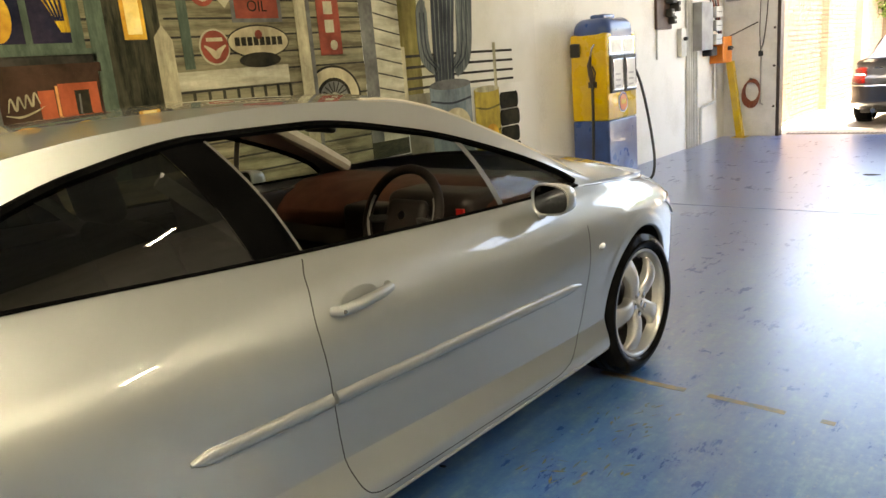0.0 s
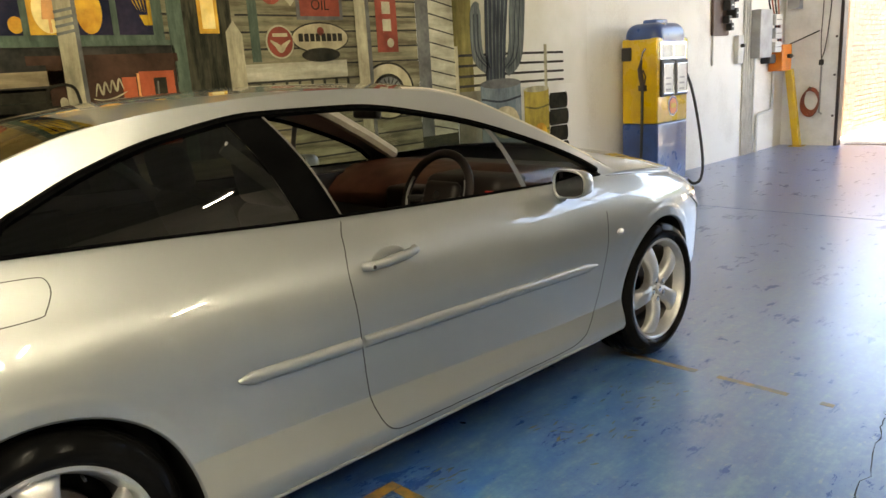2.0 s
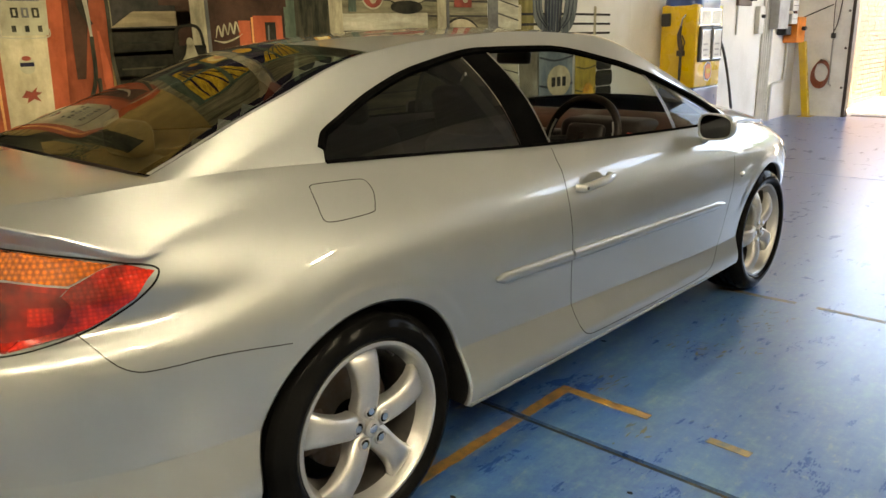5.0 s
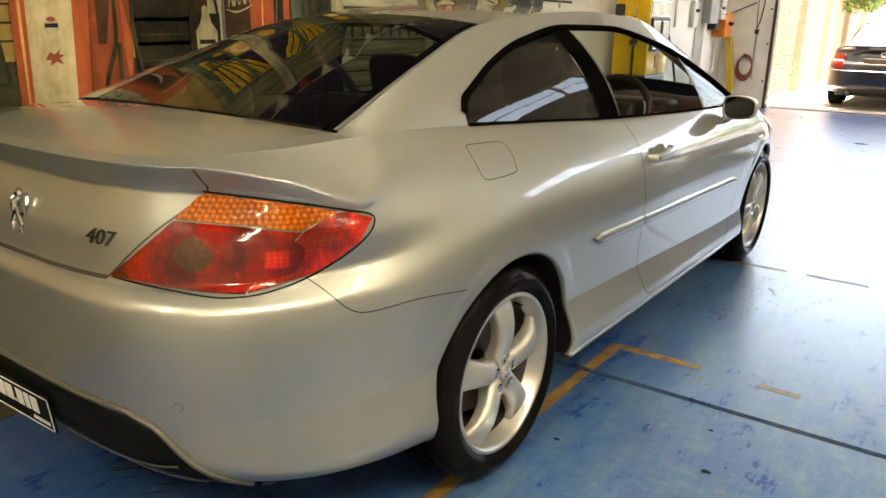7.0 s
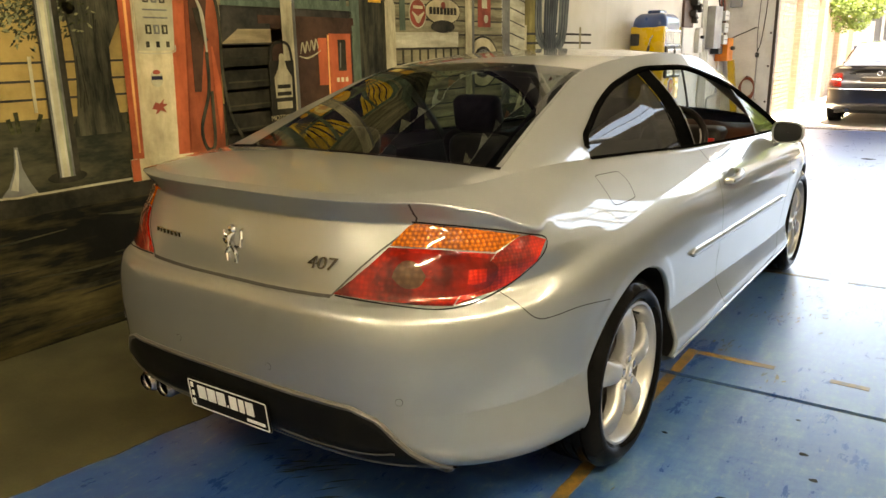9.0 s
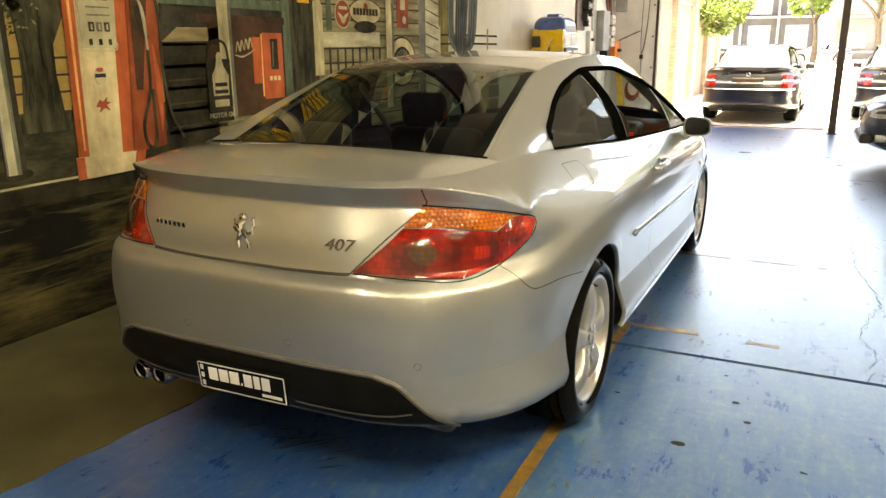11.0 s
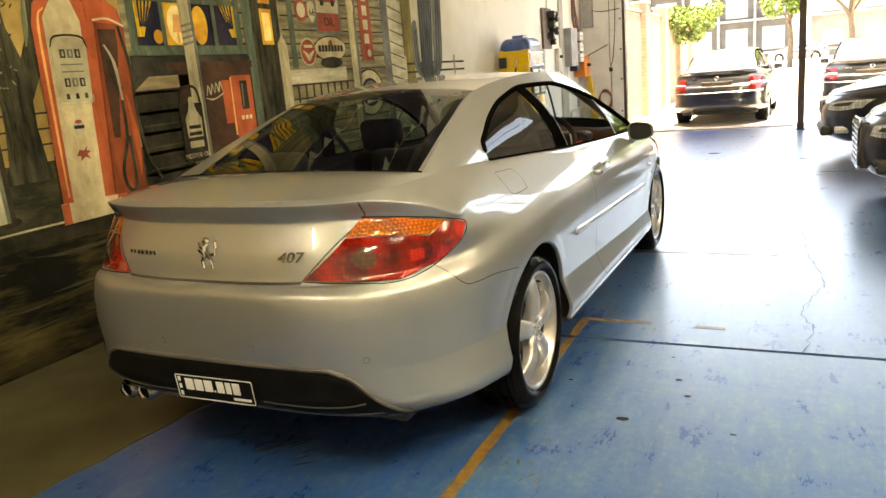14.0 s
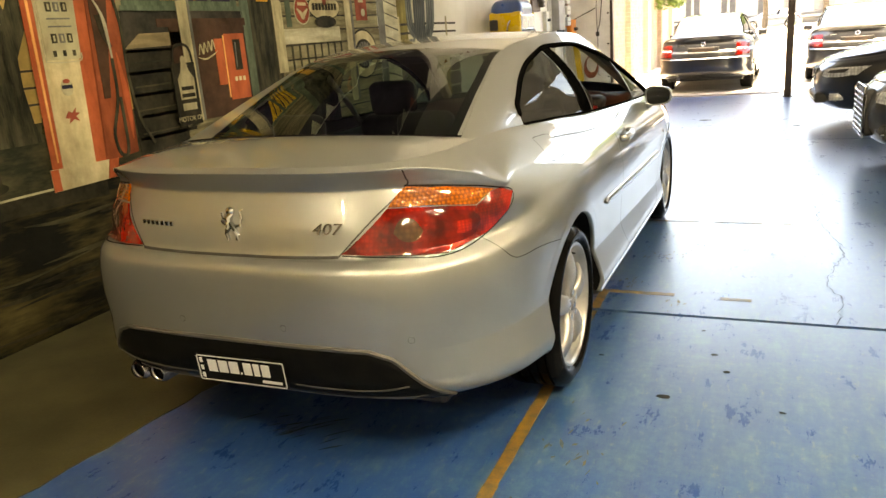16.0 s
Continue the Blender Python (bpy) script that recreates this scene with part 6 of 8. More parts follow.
stroke("tree_limb", [(-0.21, 1.60), (-0.40, 1.80), (-0.70, 1.92), (-1.1, 2.15)], [0.10, 0.07, 0.05, 0.02], "bark", 4)
for pts_, w_ in (([(-0.13, 2.2), (-0.15, 1.9), (-0.17, 1.68)], .034), ([(0.06, 2.2), (0.02, 1.86), (0.0, 1.74)], .030), ([(-0.26, 2.2), (-0.23, 1.9), (-0.15, 1.72)], .030), ([(0.14, 2.3), (0.10, 1.95), (0.05, 1.7)], .022), ([(-0.5, 1.86), (-0.36, 1.76), (-0.26, 1.66)], .014)):
    stroke("bark_light", pts_, [.006, w_, .008], "sage", 5)
for k in range(12):
    y0, z0 = rg.uniform(-0.22, -0.04), rg.uniform(1.1, 1.5)
    stroke("bark_line", [(y0, z0), (y0 + rg.uniform(-.02, .02), z0 + rg.uniform(.08, .2))], 0.005, "black", 5)
for key, count, spread_ in (("leaf", 5200, 0.0), ("leafpale", 1500, 0.001)):
    bm = bmesh.new()
    for k in range(count):
        c = rg.choice(((-0.55, 1.78), (-0.78, 1.86), (-1.0, 1.95), (-1.3, 2.1), (-0.6, 2.05), (-0.85, 2.2), (-1.15, 2.35), (-0.4, 1.95), (-0.42, 1.62), (-0.66, 1.64), (-0.5, 2.3), (-1.6, 2.2), (-1.9, 2.35), (-0.1, 2.15)))
        y, z = c[0] + rg.gauss(0, 0.13), c[1] + rg.gauss(0, 0.075)
        a, l, w = rg.gauss(0.5, 0.6), rg.uniform(0.018, 0.045), rg.uniform(0.007, 0.015)
        u, v = math.cos(a), math.sin(a)
        x = WX + LAYER * 4 + spread_ + 0.0008 * rg.random()
        bm.faces.new([bm.verts.new((x, y + u * e - v * f, z + v * e + u * f)) for e, f in ((-l / 2, 0), (0, -w / 2), (l / 2, 0), (0, w / 2))])
    part("tree_leaves", bm, Q[key], mural, "dark painted leaves" if key == "leaf" else "pale painted leaves")["kind"] = "stuff"
for k in range(60):
    y = rg.uniform(-3.5, 0.6)
    stroke("grass_tuft", [(y, 1.06), (y + rg.uniform(-0.04, 0.04), 1.13 + rg.uniform(0, 0.04))], 0.02, "leaf", 3)
# silver pole
for y0, y1, key in ((-.385, -.376, "black"), (-.376, -.366, "grey"), (-.366, -.354, "silver"), (-.354, -.334, "dial"), (-.334, -.322, "silver"), (-.322, -.308, "sage"), (-.308, -.298, "grey"), (-.298, -.268, "black")):
    rect("painted_pole", y0, y1, 0.83, TOP, key, 6, "silver painted pole" if key == "dial" else "")
disc("pole_foot", -0.335, 0.83, 0.10, 0.03, "black", 5)
paint("funnel", [(-0.665, 0.772), (-0.60, 0.765), (-0.49, 0.772), (-0.52, 0.825), (-0.548, 0.90), (-0.556, 1.0), (-0.572, 1.0), (-0.585, 0.90), (-0.62, 0.82)], "grey", 5, "painted grey funnel")
stroke("funnel_gleam", [(-0.566, 0.99), (-0.573, 0.90), (-0.60, 0.80)], [.006, .012, .035], "silver", 6)
stroke("funnel_rim", [(-0.66, 0.772), (-0.58, 0.764), (-0.495, 0.772)], 0.010, "cream", 6)
# the painted pumps
def pump_painting(y, tag=""):
    paint("pump_side", [(y + .34, .84), (y + .64, .87), (y + .67, 1.86), (y + .64, 1.96), (y + .56, 2.01), (y + .38, 2.01), (y + .40, 1.86)], "dred", 6)
    paint("painted_pump", [(y + .02, .84), (y + .38, .84), (y + .45, 1.86), (y + .43, 1.97), (y + .34, 2.02), (y + .16, 2.02), (y + .07, 1.97), (y + .04, 1.86)], "red", 7, "red and white painted petrol pump")
    paint("pump_stripe", [(y + .085, .84), (y + .305, .84), (y + .355, 1.88), (y + .30, 2.02), (y + .20, 2.02), (y + .115, 1.90)], "white", 8)
    paint("pump_dial", [(y + .125, 1.43), (y + .345, 1.43), (y + .365, 1.74), (y + .33, 1.79), (y + .17, 1.79), (y + .13, 1.74)], "dial", 9)
    stroke("dial_rim", [(y + .122, 1.735), (y + .165, 1.795), (y + .33, 1.795), (y + .37, 1.735)], [.004, .012, .012, .004], "black", 10)
    stroke("dial_edge", [(y + .12, 1.72), (y + .118, 1.46), (y + .14, 1.42), (y + .33, 1.42), (y + .352, 1.46)], 0.006, "cream2", 10)
    for z, n in ((1.70, 3), (1.54, 3)):
        for k in range(n):
            rect("dial_mark", y + .178 + k * .050, y + .212 + k * .050, z - .024, z + .024, "grey" if k % 2 else "bark", 10)
            rect("dial_digit", y + .188 + k * .050, y + .200 + k * .050, z - .015, z + .015, "dial", 11)
    for k in range(3):
        rect("dial_mark", y + .172 + k * .062, y + .192 + k * .062, 1.447, 1.478, "bark", 10)
    for z in (1.64, 1.60):
        stroke("dial_line", [(y + .17, z), (y + .32, z)], 0.008, "grey", 10)
    disc("pump_badge", y + .215, 1.285, .038, .045, "dial", 9)
    rect("badge_bar", y + .182, y + .248, 1.278, 1.298, "night", 10)
    disc("badge_cap", y + .215, 1.318, .022, .012, "signred", 10)
    paint("pump_emblem", [(y + .165, 1.125), (y + .19, 1.16), (y + .215, 1.15), (y + .245, 1.175), (y + .235, 1.15), (y + .265, 1.145), (y + .235, 1.13), (y + .255, 1.10), (y + .22, 1.115), (y + .185, 1.095), (y + .195, 1.12)], "signred", 9)
    paint("pump_plinth", [(y + .0, .75), (y + .44, .755), (y + .47, .86), (y + .0, .87)], "white", 9)
    rect("plinth_end", y + .0, y + .05, .752, .868, "red", 10)
    paint("plinth_end", [(y + .37, .755), (y + .44, .756), (y + .468, .86), (y + .40, .862)], "red", 10)
    stroke("pump_edge", [(y + .395, .88), (y + .43, 1.4), (y + .455, 1.86)], 0.012, "dred", 9)
    stroke("pump_gleam", [(y + .062, .90), (y + .070, 1.4), (y + .082, 1.86), (y + .13, 1.95)], [.010, .016, .016, .006], "peach", 8)
    stroke("pump_gleam", [(y + .615, .95), (y + .62, 1.2), (y + .60, 1.45)], [.01, .05, .01], "red", 8)
    paint("hood_side", [(y + .40, 1.88), (y + .655, 1.87), (y + .63, 1.96), (y + .56, 2.01), (y + .40, 2.015)], "red", 8)
    paint("side_recess", [(y + .455, 1.20), (y + .50, 1.20), (y + .60, 1.76), (y + .60, 1.84), (y + .47, 1.84)], "cola", 8)
    stroke("pump_edge", [(y + .44, 1.89), (y + .55, 1.90), (y + .665, 1.86)], 0.012, "white", 9)
    stroke("nozzle", [(y + .49, 1.75), (y + .53, 1.68), (y + .55, 1.60), (y + .56, 1.42)], [.010, .017, .024, .012], "silver", 10, "painted pump nozzle")
    stroke("nozzle_grip", [(y + .515, 1.66), (y + .53, 1.55), (y + .57, 1.48)], [.05, .03, .02], "black", 9)
    stroke("hose", [(y + .56, 1.42), (y + .55, 1.2), (y + .48, 1.0), (y + .50, .88), (y + .56, .90), (y + .57, 1.2)], 0.022, "bark", 9, "painted black hose")
    stroke("hose", [(y + .62, 1.86), (y + .665, 1.6), (y + .66, 1.3), (y + .70, 1.05), (y + .78, .9)], 0.020, "bark", 9)


pump_painting(0.01)
pump_painting(-1.52)
# store window
rect("window_trim", 0.73, 1.80, 1.70, 2.62, "green", 2, "green painted window trim")
rect("night_pane", 0.79, 1.73, 1.745, 2.56, "night", 3)
rect("lamp_glow", 1.03, 1.25, 1.747, 2.02, "amber", 4)
disc("lamp_glow", 1.14, 1.88, .085, .125, "bright", 5)
disc("lamp_glow", 1.36, 1.88, .075, .13, "amber", 4)
disc("lamp_glow", 0.965, 1.80, .04, .045, "amber", 4)
paint("table_lamp", [(1.100, 1.83), (1.180, 1.83), (1.165, 1.945), (1.115, 1.945)], "peach", 6, "painted table lamp")
stroke("lamp_foot", [(1.14, 1.83), (1.14, 1.76)], 0.014, "peach", 6)
for sgn, y0 in ((1, 0.79), (-1, 1.73)):
    paint("curtain", [(y0, 2.56), (y0 + sgn * .40, 2.56), (y0 + sgn * .28, 2.2), (y0 + sgn * .12, 1.96), (y0 + sgn * .05, 1.80), (y0, 1.80)], "curtain", 5, "gold gathered curtain")
    for k in range(5):
        stroke("curtain_fold", [(y0 + sgn * (.06 + .07 * k), 2.55), (y0 + sgn * (.04 + .045 * k), 2.15), (y0 + sgn * (.03 + .012 * k), 1.86)], 0.012, "night", 6)
for y in (1.01, 1.265, 1.50):
    rect("window_bar", y - 0.018, y + 0.018, 1.745, 2.56, "green", 7)
rect("window_bar", 0.79, 1.73, 2.02, 2.06, "green", 8)
rect("window_sill", 0.70, 1.83, 1.682, 1.712, "green", 8)
rect("shop_front", 0.70, 1.85, 1.46, 1.682, "plank_line", 3)
# porch post with rope
rect("porch_post", 1.165, 1.28, 0.98, TOP, "cream", 9, "pale timber porch post")
rect("post_edge", 1.262, 1.285, 0.98, TOP, "grey", 10)
for z in (1.76, 1.80, 1.84, 1.88):
    stroke("rope_turn", [(1.16, z - 0.012), (1.285, z + 0.016)], 0.016, "grey", 11)
# bench, drinks chest, stand sign
paint("bench_top", [(0.69, 1.465), (1.18, 1.475), (1.18, 1.555), (0.82, 1.55)], "bench", 4)
rect("drinks_chest", 1.08, 1.84, 0.98, 1.62, "cola", 4, "dark red painted drinks chest")
rect("chest_lid", 0.98, 1.86, 1.585, 1.635, "cola", 5)
rect("red_cooler", 1.60, 1.82, 1.08, 1.53, "red", 5, "bright red painted cooler")
rect("cooler_door", 1.49, 1.575, 1.19, 1.50, "red", 6)
stroke("cooler_edge", [(1.585, 1.10), (1.59, 1.52)], 0.014, "peach", 6)
rect("cooler_slot", 1.685, 1.765, 1.28, 1.49, "black", 6)
stroke("cooler_gleam", [(1.70, 1.30), (1.71, 1.47)], 0.010, "grey", 7)
for k in range(3):
    rect("cooler_mark", 1.66 + k * .045, 1.688 + k * .045, 1.205, 1.235, "white", 6)
stroke("logo_wave", [(1.325 + k * .021, 1.43 + (.035 if k % 2 else -.03) + .004 * k) for k in range(9)], [.004, .013, .006, .012, .005], "cream", 6)
stroke("logo_swash", [(1.31, 1.385), (1.38, 1.372), (1.45, 1.39), (1.515, 1.42)], [.004, .012, .010, .003], "cream", 6)
rect("stand_sign", 1.03, 1.245, 0.965, 1.36, "black", 10, "black stand-up oil sign")
stroke("sign_hoop", [(1.05, 1.36), (1.07, 1.45), (1.14, 1.475), (1.21, 1.45), (1.235, 1.34)], 0.018, "black", 10)
paint("bottle_shape", [(1.075, 1.13), (1.215, 1.13), (1.22, 1.26), (1.18, 1.31), (1.165, 1.36), (1.12, 1.36), (1.105, 1.31), (1.07, 1.26)], "cream", 11)
disc("bottle_cap", 1.14, 1.375, .022, .03, "cream", 11)
for z, w in ((1.20, .055), (1.155, .06)):
    rect("sign_bar", 1.145 - w, 1.145 + w, z - .012, z + .012, "black", 12)
rect("sign_bar", 1.08, 1.21, 1.060, 1.105, "cream", 11)
letters("sign_words", "MOTOR OIL", 0.045, 0.0006, Q["cream"], Matrix.Translation((WX + LAYER * 11, 1.14, 1.005)) @ Matrix(((0, 0, 1, 0), (1, 0, 0, 0), (0, 1, 0, 0), (0, 0, 0, 1))), mural)
# doorway
rect("door_frame", 1.83, 1.93, 0.95, TOP, "green", 3)
rect("dark_door", 1.93, 2.27, 0.95, TOP, "bark", 3, "dark painted doorway")
rect("door_light", 2.035, 2.175, 1.75, 2.02, "amber", 4, "yellow lit door pane")
rect("door_light", 2.06, 2.15, 1.78, 1.99, "bright", 5)
rect("door_light", 2.035, 2.175, 2.06, 2.34, "amber", 4)
rect("door_frame", 2.40, 2.47, 1.56, TOP, "green", 3)
# porch rail, posts, signs
paint("rail_post", [(2.215, 1.22), (2.335, 1.22), (2.335, 1.74), (2.275, 1.83), (2.215, 1.76)], "cream", 6, "pale pointed rail post")
paint("porch_rail", [(2.32, 1.43), (3.20, 1.435), (3.20, 1.555), (2.32, 1.545)], "cream2", 5, "pale timber porch rail")
for y in np.arange(2.42, 3.2, 0.11):
    rect("rail_gap", y, y + 0.022, 1.22, 1.43, "bark", 4)
rect("porch_post", 3.31, 3.44, 0.9, TOP, "cream", 6)
rect("post_edge", 3.415, 3.45, 0.9, TOP, "grey", 7)
disc("post_plate", 3.37, 2.09, .05, .07, "white", 8)
disc("round_sign", 2.63, 1.69, .115, .115, "dial", 4)
disc("round_sign", 2.63, 1.69, .103, .103, "signred", 5, 28, "round red enamel sign")
rect("sign_bar", 2.57, 2.69, 1.725, 1.748, "white", 6)
stroke("wing_mark", [(2.55, 1.70), (2.60, 1.665), (2.63, 1.64), (2.66, 1.665), (2.71, 1.70)], [.01, .035, .05, .035, .01], "white", 6)
disc("round_sign", 2.59, 2.03, .09, .09, "signred", 4)
disc("sign_centre", 2.59, 2.03, .06, .06, "dial", 5)
paint("shield_sign", [(2.69, 2.09), (2.69, 1.99), (2.745, 1.93), (2.80, 1.99), (2.80, 2.09), (2.745, 2.11)], "dial", 4, "pale road shield sign")
TURN_WALL = Matrix(((0, 0, 1, 0), (1, 0, 0, 0), (0, 1, 0, 0), (0, 0, 0, 1)))
letters("shield_number", "66", 0.085, 0.0006, Q["black"], Matrix.Translation((WX + LAYER * 5, 2.745, 2.015)) @ TURN_WALL, mural)
disc("oval_sign", 2.98, 1.715, .255, .110, "black", 4)
disc("oval_sign", 2.98, 1.715, .245, .100, "white", 5, 36, "cream oval oil sign")
for k in range(8):
    rect("sign_bar", 2.785 + k * .05, 2.822 + k * .05, 1.69, 1.745, "black", 6)
disc("sign_spot", 2.98, 1.76, .03, .03, "signred", 6)
disc("painted_tyre_edge", 2.97, 1.595, .17, .05, "black", 7)
rect("picture_sign", 2.79, 3.20, 1.84, 2.40, "grey", 4)
rect("picture_sign", 2.82, 3.17, 2.02, 2.37, "dial", 5, "white picture sign with a red truck")
rect("oil_band", 2.82, 3.17, 1.865, 2.015, "signred", 5)
letters("oil_word", "OIL", 0.105, 0.0006, Q["black"], Matrix.Translation((WX + LAYER * 6, 2.995, 1.94)) @ TURN_WALL, mural)
paint("truck_picture", [(2.86, 2.11), (3.13, 2.11), (3.14, 2.18), (3.05, 2.19), (3.04, 2.25), (2.95, 2.25), (2.93, 2.18), (2.86, 2.17)], "signred", 6)
for y in (2.91, 3.08):
    disc("truck_wheel", y, 2.105, .028, .028, "black", 7)
rect("upright_sign", 3.52, 3.735, 1.60, 2.70, "signred", 4, "red upright enamel sign")
for k in range(6):
    rect("sign_bar", 3.585, 3.67, 1.76 + k * .13, 1.85 + k * .13, "dial", 5)
disc("sign_spot", 3.655, 1.67, .035, .035, "dial", 5)
for r, key, l in ((.275, "black", 4), (.255, "white", 5), (.165, "black", 6), (.135, "grey", 7)):
    disc("whitewall_tyre", 3.60, 1.30, r, r * 0.82, key, l, 36, "painted whitewall tyre" if l == 5 else "")
for a in np.linspace(0, math.pi, 9)[:-1]:
    stroke("wire_spoke", [(3.60 - .13 * math.cos(a), 1.30 - .105 * math.sin(a)), (3.60 + .13 * math.cos(a), 1.30 + .105 * math.sin(a))], 0.008, "black", 8)
disc("wheel_hub", 3.60, 1.30, .035, .03, "silver", 9)
rect("bench_board", 3.45, 3.95, 1.36, 1.52, "plank", 3)
rect("corner_board", 3.95, 4.09, 0.9, TOP, "grey", 3)
rect("weatherboard", 4.09, 4.38, 0.9, TOP, "cream2", 3, "pale weatherboard corner")
for z in np.arange(0.95, TOP, 0.115):
    stroke("board_line", [(4.09, z + 0.03), (4.38, z - 0.03)], 0.010, "plank_line", 4)
# cactus, fence, drums, tyres
for z in (1.285, 1.37, 1.46, 1.55):
    stroke("wire_rail", [(4.40, z), (5.1, z + 0.004), (5.97, z)], 0.022, "plank_line", 2)
for y in (4.40, 5.67):
    stroke("wire_post", [(y, 1.20), (y, 1.63)], 0.045, "cream", 3)
stroke("cactus", [(4.91, 1.28), (4.93, 1.7), (4.97, 2.2), (5.0, 3.2)], [.26, .29, .33, .30], "cactus2", 4, "tall grey-green painted cactus")
stroke("cactus_arm", [(4.82, 1.42), (4.68, 1.56), (4.67, 1.90), (4.70, 2.0)], [.11, .15, .14, .05], "cactus", 4)
stroke("cactus_arm", [(5.05, 1.40), (5.20, 1.55), (5.25, 1.95), (5.30, 2.5)], [.14, .21, .23, .22], "cactus", 4)
for k in range(-2, 3):
    stroke("cactus_rib", [(4.91 + k * .045, 1.30), (4.93 + k * .05, 1.7), (4.97 + k * .06, 2.2), (5.0 + k * .055, 3.1)], 0.010, "cactus", 5)
for k in (-1, 1):
    stroke("cactus_rib", [(5.06 + k * .02, 1.42), (5.20 + k * .03, 1.56), (5.25 + k * .03, 1.95), (5.30 + k * .03, 2.45)], 0.012, "cactus2", 5)
    stroke("cactus_rib", [(4.82 + k * .02, 1.43), (4.68 + k * .025, 1.58), (4.67 + k * .025, 1.9)], 0.012, "cactus2", 5)
rect("painted_drum", 4.69, 5.26, 0.42, 1.29, "drum", 6, "blue-grey painted oil drum")
disc("drum_top", 4.975, 1.29, .285, .045, "grey", 7)
for z in (1.16, 0.90, 0.66):
    stroke("drum_hoop", [(4.69, z), (4.97, z - .035), (5.26, z)], 0.018, "cactus2", 8)
disc("drum_label", 5.02, 0.93, .20, .15, "white", 9)
for k in range(3):
    rect("sign_bar", 4.89 + k * .09, 4.95 + k * .09, .88, .97, "black", 10)
rect("painted_drum", 5.31, 5.70, 0.36, 1.21, "ydrum", 6, "yellow painted oil drum")
disc("drum_top", 5.505, 1.21, .195, .03, "cream", 7)
for z in (1.05, 0.82, 0.58):
    stroke("drum_hoop", [(5.31, z), (5.50, z - .025), (5.70, z)], 0.016, "olive", 8)
disc("drum_label", 5.55, 0.78, .10, .10, "amber", 9)
for k in range(5):
    z, w = 0.42 + k * .165, .155 + .012 * (k % 2)
    paint("painted_tyre", [(5.86 + w * sgn_y * c, z + h) for sgn_y, prof in ((-1, ((.86, -.078), (.98, -.05), (1, 0), (.98, .05), (.86, .078))), (1, ((.86, .078), (.98, .05), (1, 0), (.98, -.05), (.86, -.078)))) for c, h in prof], "black", 6 + k % 2, "black painted tyre" if k == 0 else "")


# ---- petrol pump against the wall ----
pump = thing("petrol_pump", "old yellow and blue petrol pump with hoses standing by the wall", "petrol pump", pose(-1.64, 7.22, 0) @ Matrix.Diagonal((0.9, 1, 1, 1)))
part("base", box(-0.26, 0.26, -0.35, 0.35, 0.0, 0.10, 0.012), M["blue_enamel"], pump, "", True)
part("lower_case", box(-0.24, 0.24, -0.33, 0.33, 0.10, 0.75, 0.022, seg=3), M["blue_enamel"], pump, "dark blue lower casing", True)
part("upper_case", box(-0.237, 0.237, -0.334, 0.334, 0.75, 1.645, 0.022, seg=3), M["yellow_enamel"], pump, "yellow upper casing", True)
bm = box(-0.240, 0.240, -0.331, 0.331, 1.48, 1.80, 0.13, seg=8)
part("hood", bm, M["blue_enamel"], pump, "rounded blue hood", True)
part("hood_cap", box(-0.09, 0.09, -0.13, 0.13, 1.79, 1.84, 0.02, seg=3), M["blue_enamel"], pump, "", True)
part("side_light", box(-0.22, -0.10, -0.372, -0.33, 1.42, 1.56, 0.015, seg=3), M["plastic"], pump)
ls = part("lit_sign", box(0.232, 0.246, -0.29, 0.29, 1.41, 1.60, 0.008), M["chrome"], pump, "bright glazed price panel")
for y in (-0.14, 0.14):
    part("price_window", box(0.2455, 0.249, y - 0.115, y + 0.115, 1.44, 1.57), M["lit_dial"], ls)
for y in (-0.148, 0.148):
    f = part("dial_frame", box(0.232, 0.268, y - 0.142, y + 0.142, 1.03, 1.41, 0.012), M["plastic"], pump, "black dial frame")
    part("dial_face", box(0.262, 0.272, y - 0.105, y + 0.105, 1.06, 1.37), M["lit_dial"], f)
    part("dial_rim", tube([(0.272, y - 0.105, 1.06), (0.272, y + 0.105, 1.06), (0.272, y + 0.105, 1.37), (0.272, y - 0.105, 1.37), (0.272, y - 0.105, 1.06)], 0.008, 6), M["chrome"], f)
    for z in (1.10, 1.16, 1.22):
        part("dial_mark", box(0.2715, 0.2745, y - 0.06, y + 0.05, z - 0.010, z + 0.010), M["grey_box"], f)
bm = bmesh.new()
oct_ = [(0.11 * math.cos(a) * (1.05 if k % 2 else 0.95), 0.92 + 0.115 * math.sin(a)) for k, a in enumerate(np.linspace(0.2, 2 * math.pi + 0.2, 8, endpoint=False))]
part("badge_plate", plate(oct_, 0.232, 0.010), M["white_mark"], pump)
part("badge_rim", plate([(y * 0.90, 0.92 + (z - 0.92) * 0.90) for y, z in oct_], 0.2405, 0.003), M["blue_enamel"], pump)
part("badge_shield", plate([(y * 0.78, 0.92 + (z - 0.92) * 0.78) for y, z in oct_], 0.241, 0.006), M["orange_enamel"], pump, "orange badge on a grey plate")
part("badge_centre", plate([(-0.05, 0.90), (0.05, 0.90), (0.05, 0.95), (-0.05, 0.95)], 0.246, 0.004), M["yellow_enamel"], pump)
noz = new("nozzle")
noz.parent = pump
part("nozzle_body", tube([(0.06, -0.36, 1.14), (0.05, -0.375, 1.24), (0.03, -0.37, 1.33), (0.045, -0.36, 1.42)], [0.022, 0.03, 0.026, 0.014], 10), M["steel_dark"], noz, "", True)
part("nozzle_spout", tube([(0.045, -0.36, 1.42), (0.06, -0.35, 1.50), (0.09, -0.345, 1.54)], 0.012, 8), M["chrome"], noz, "chrome spout", True)
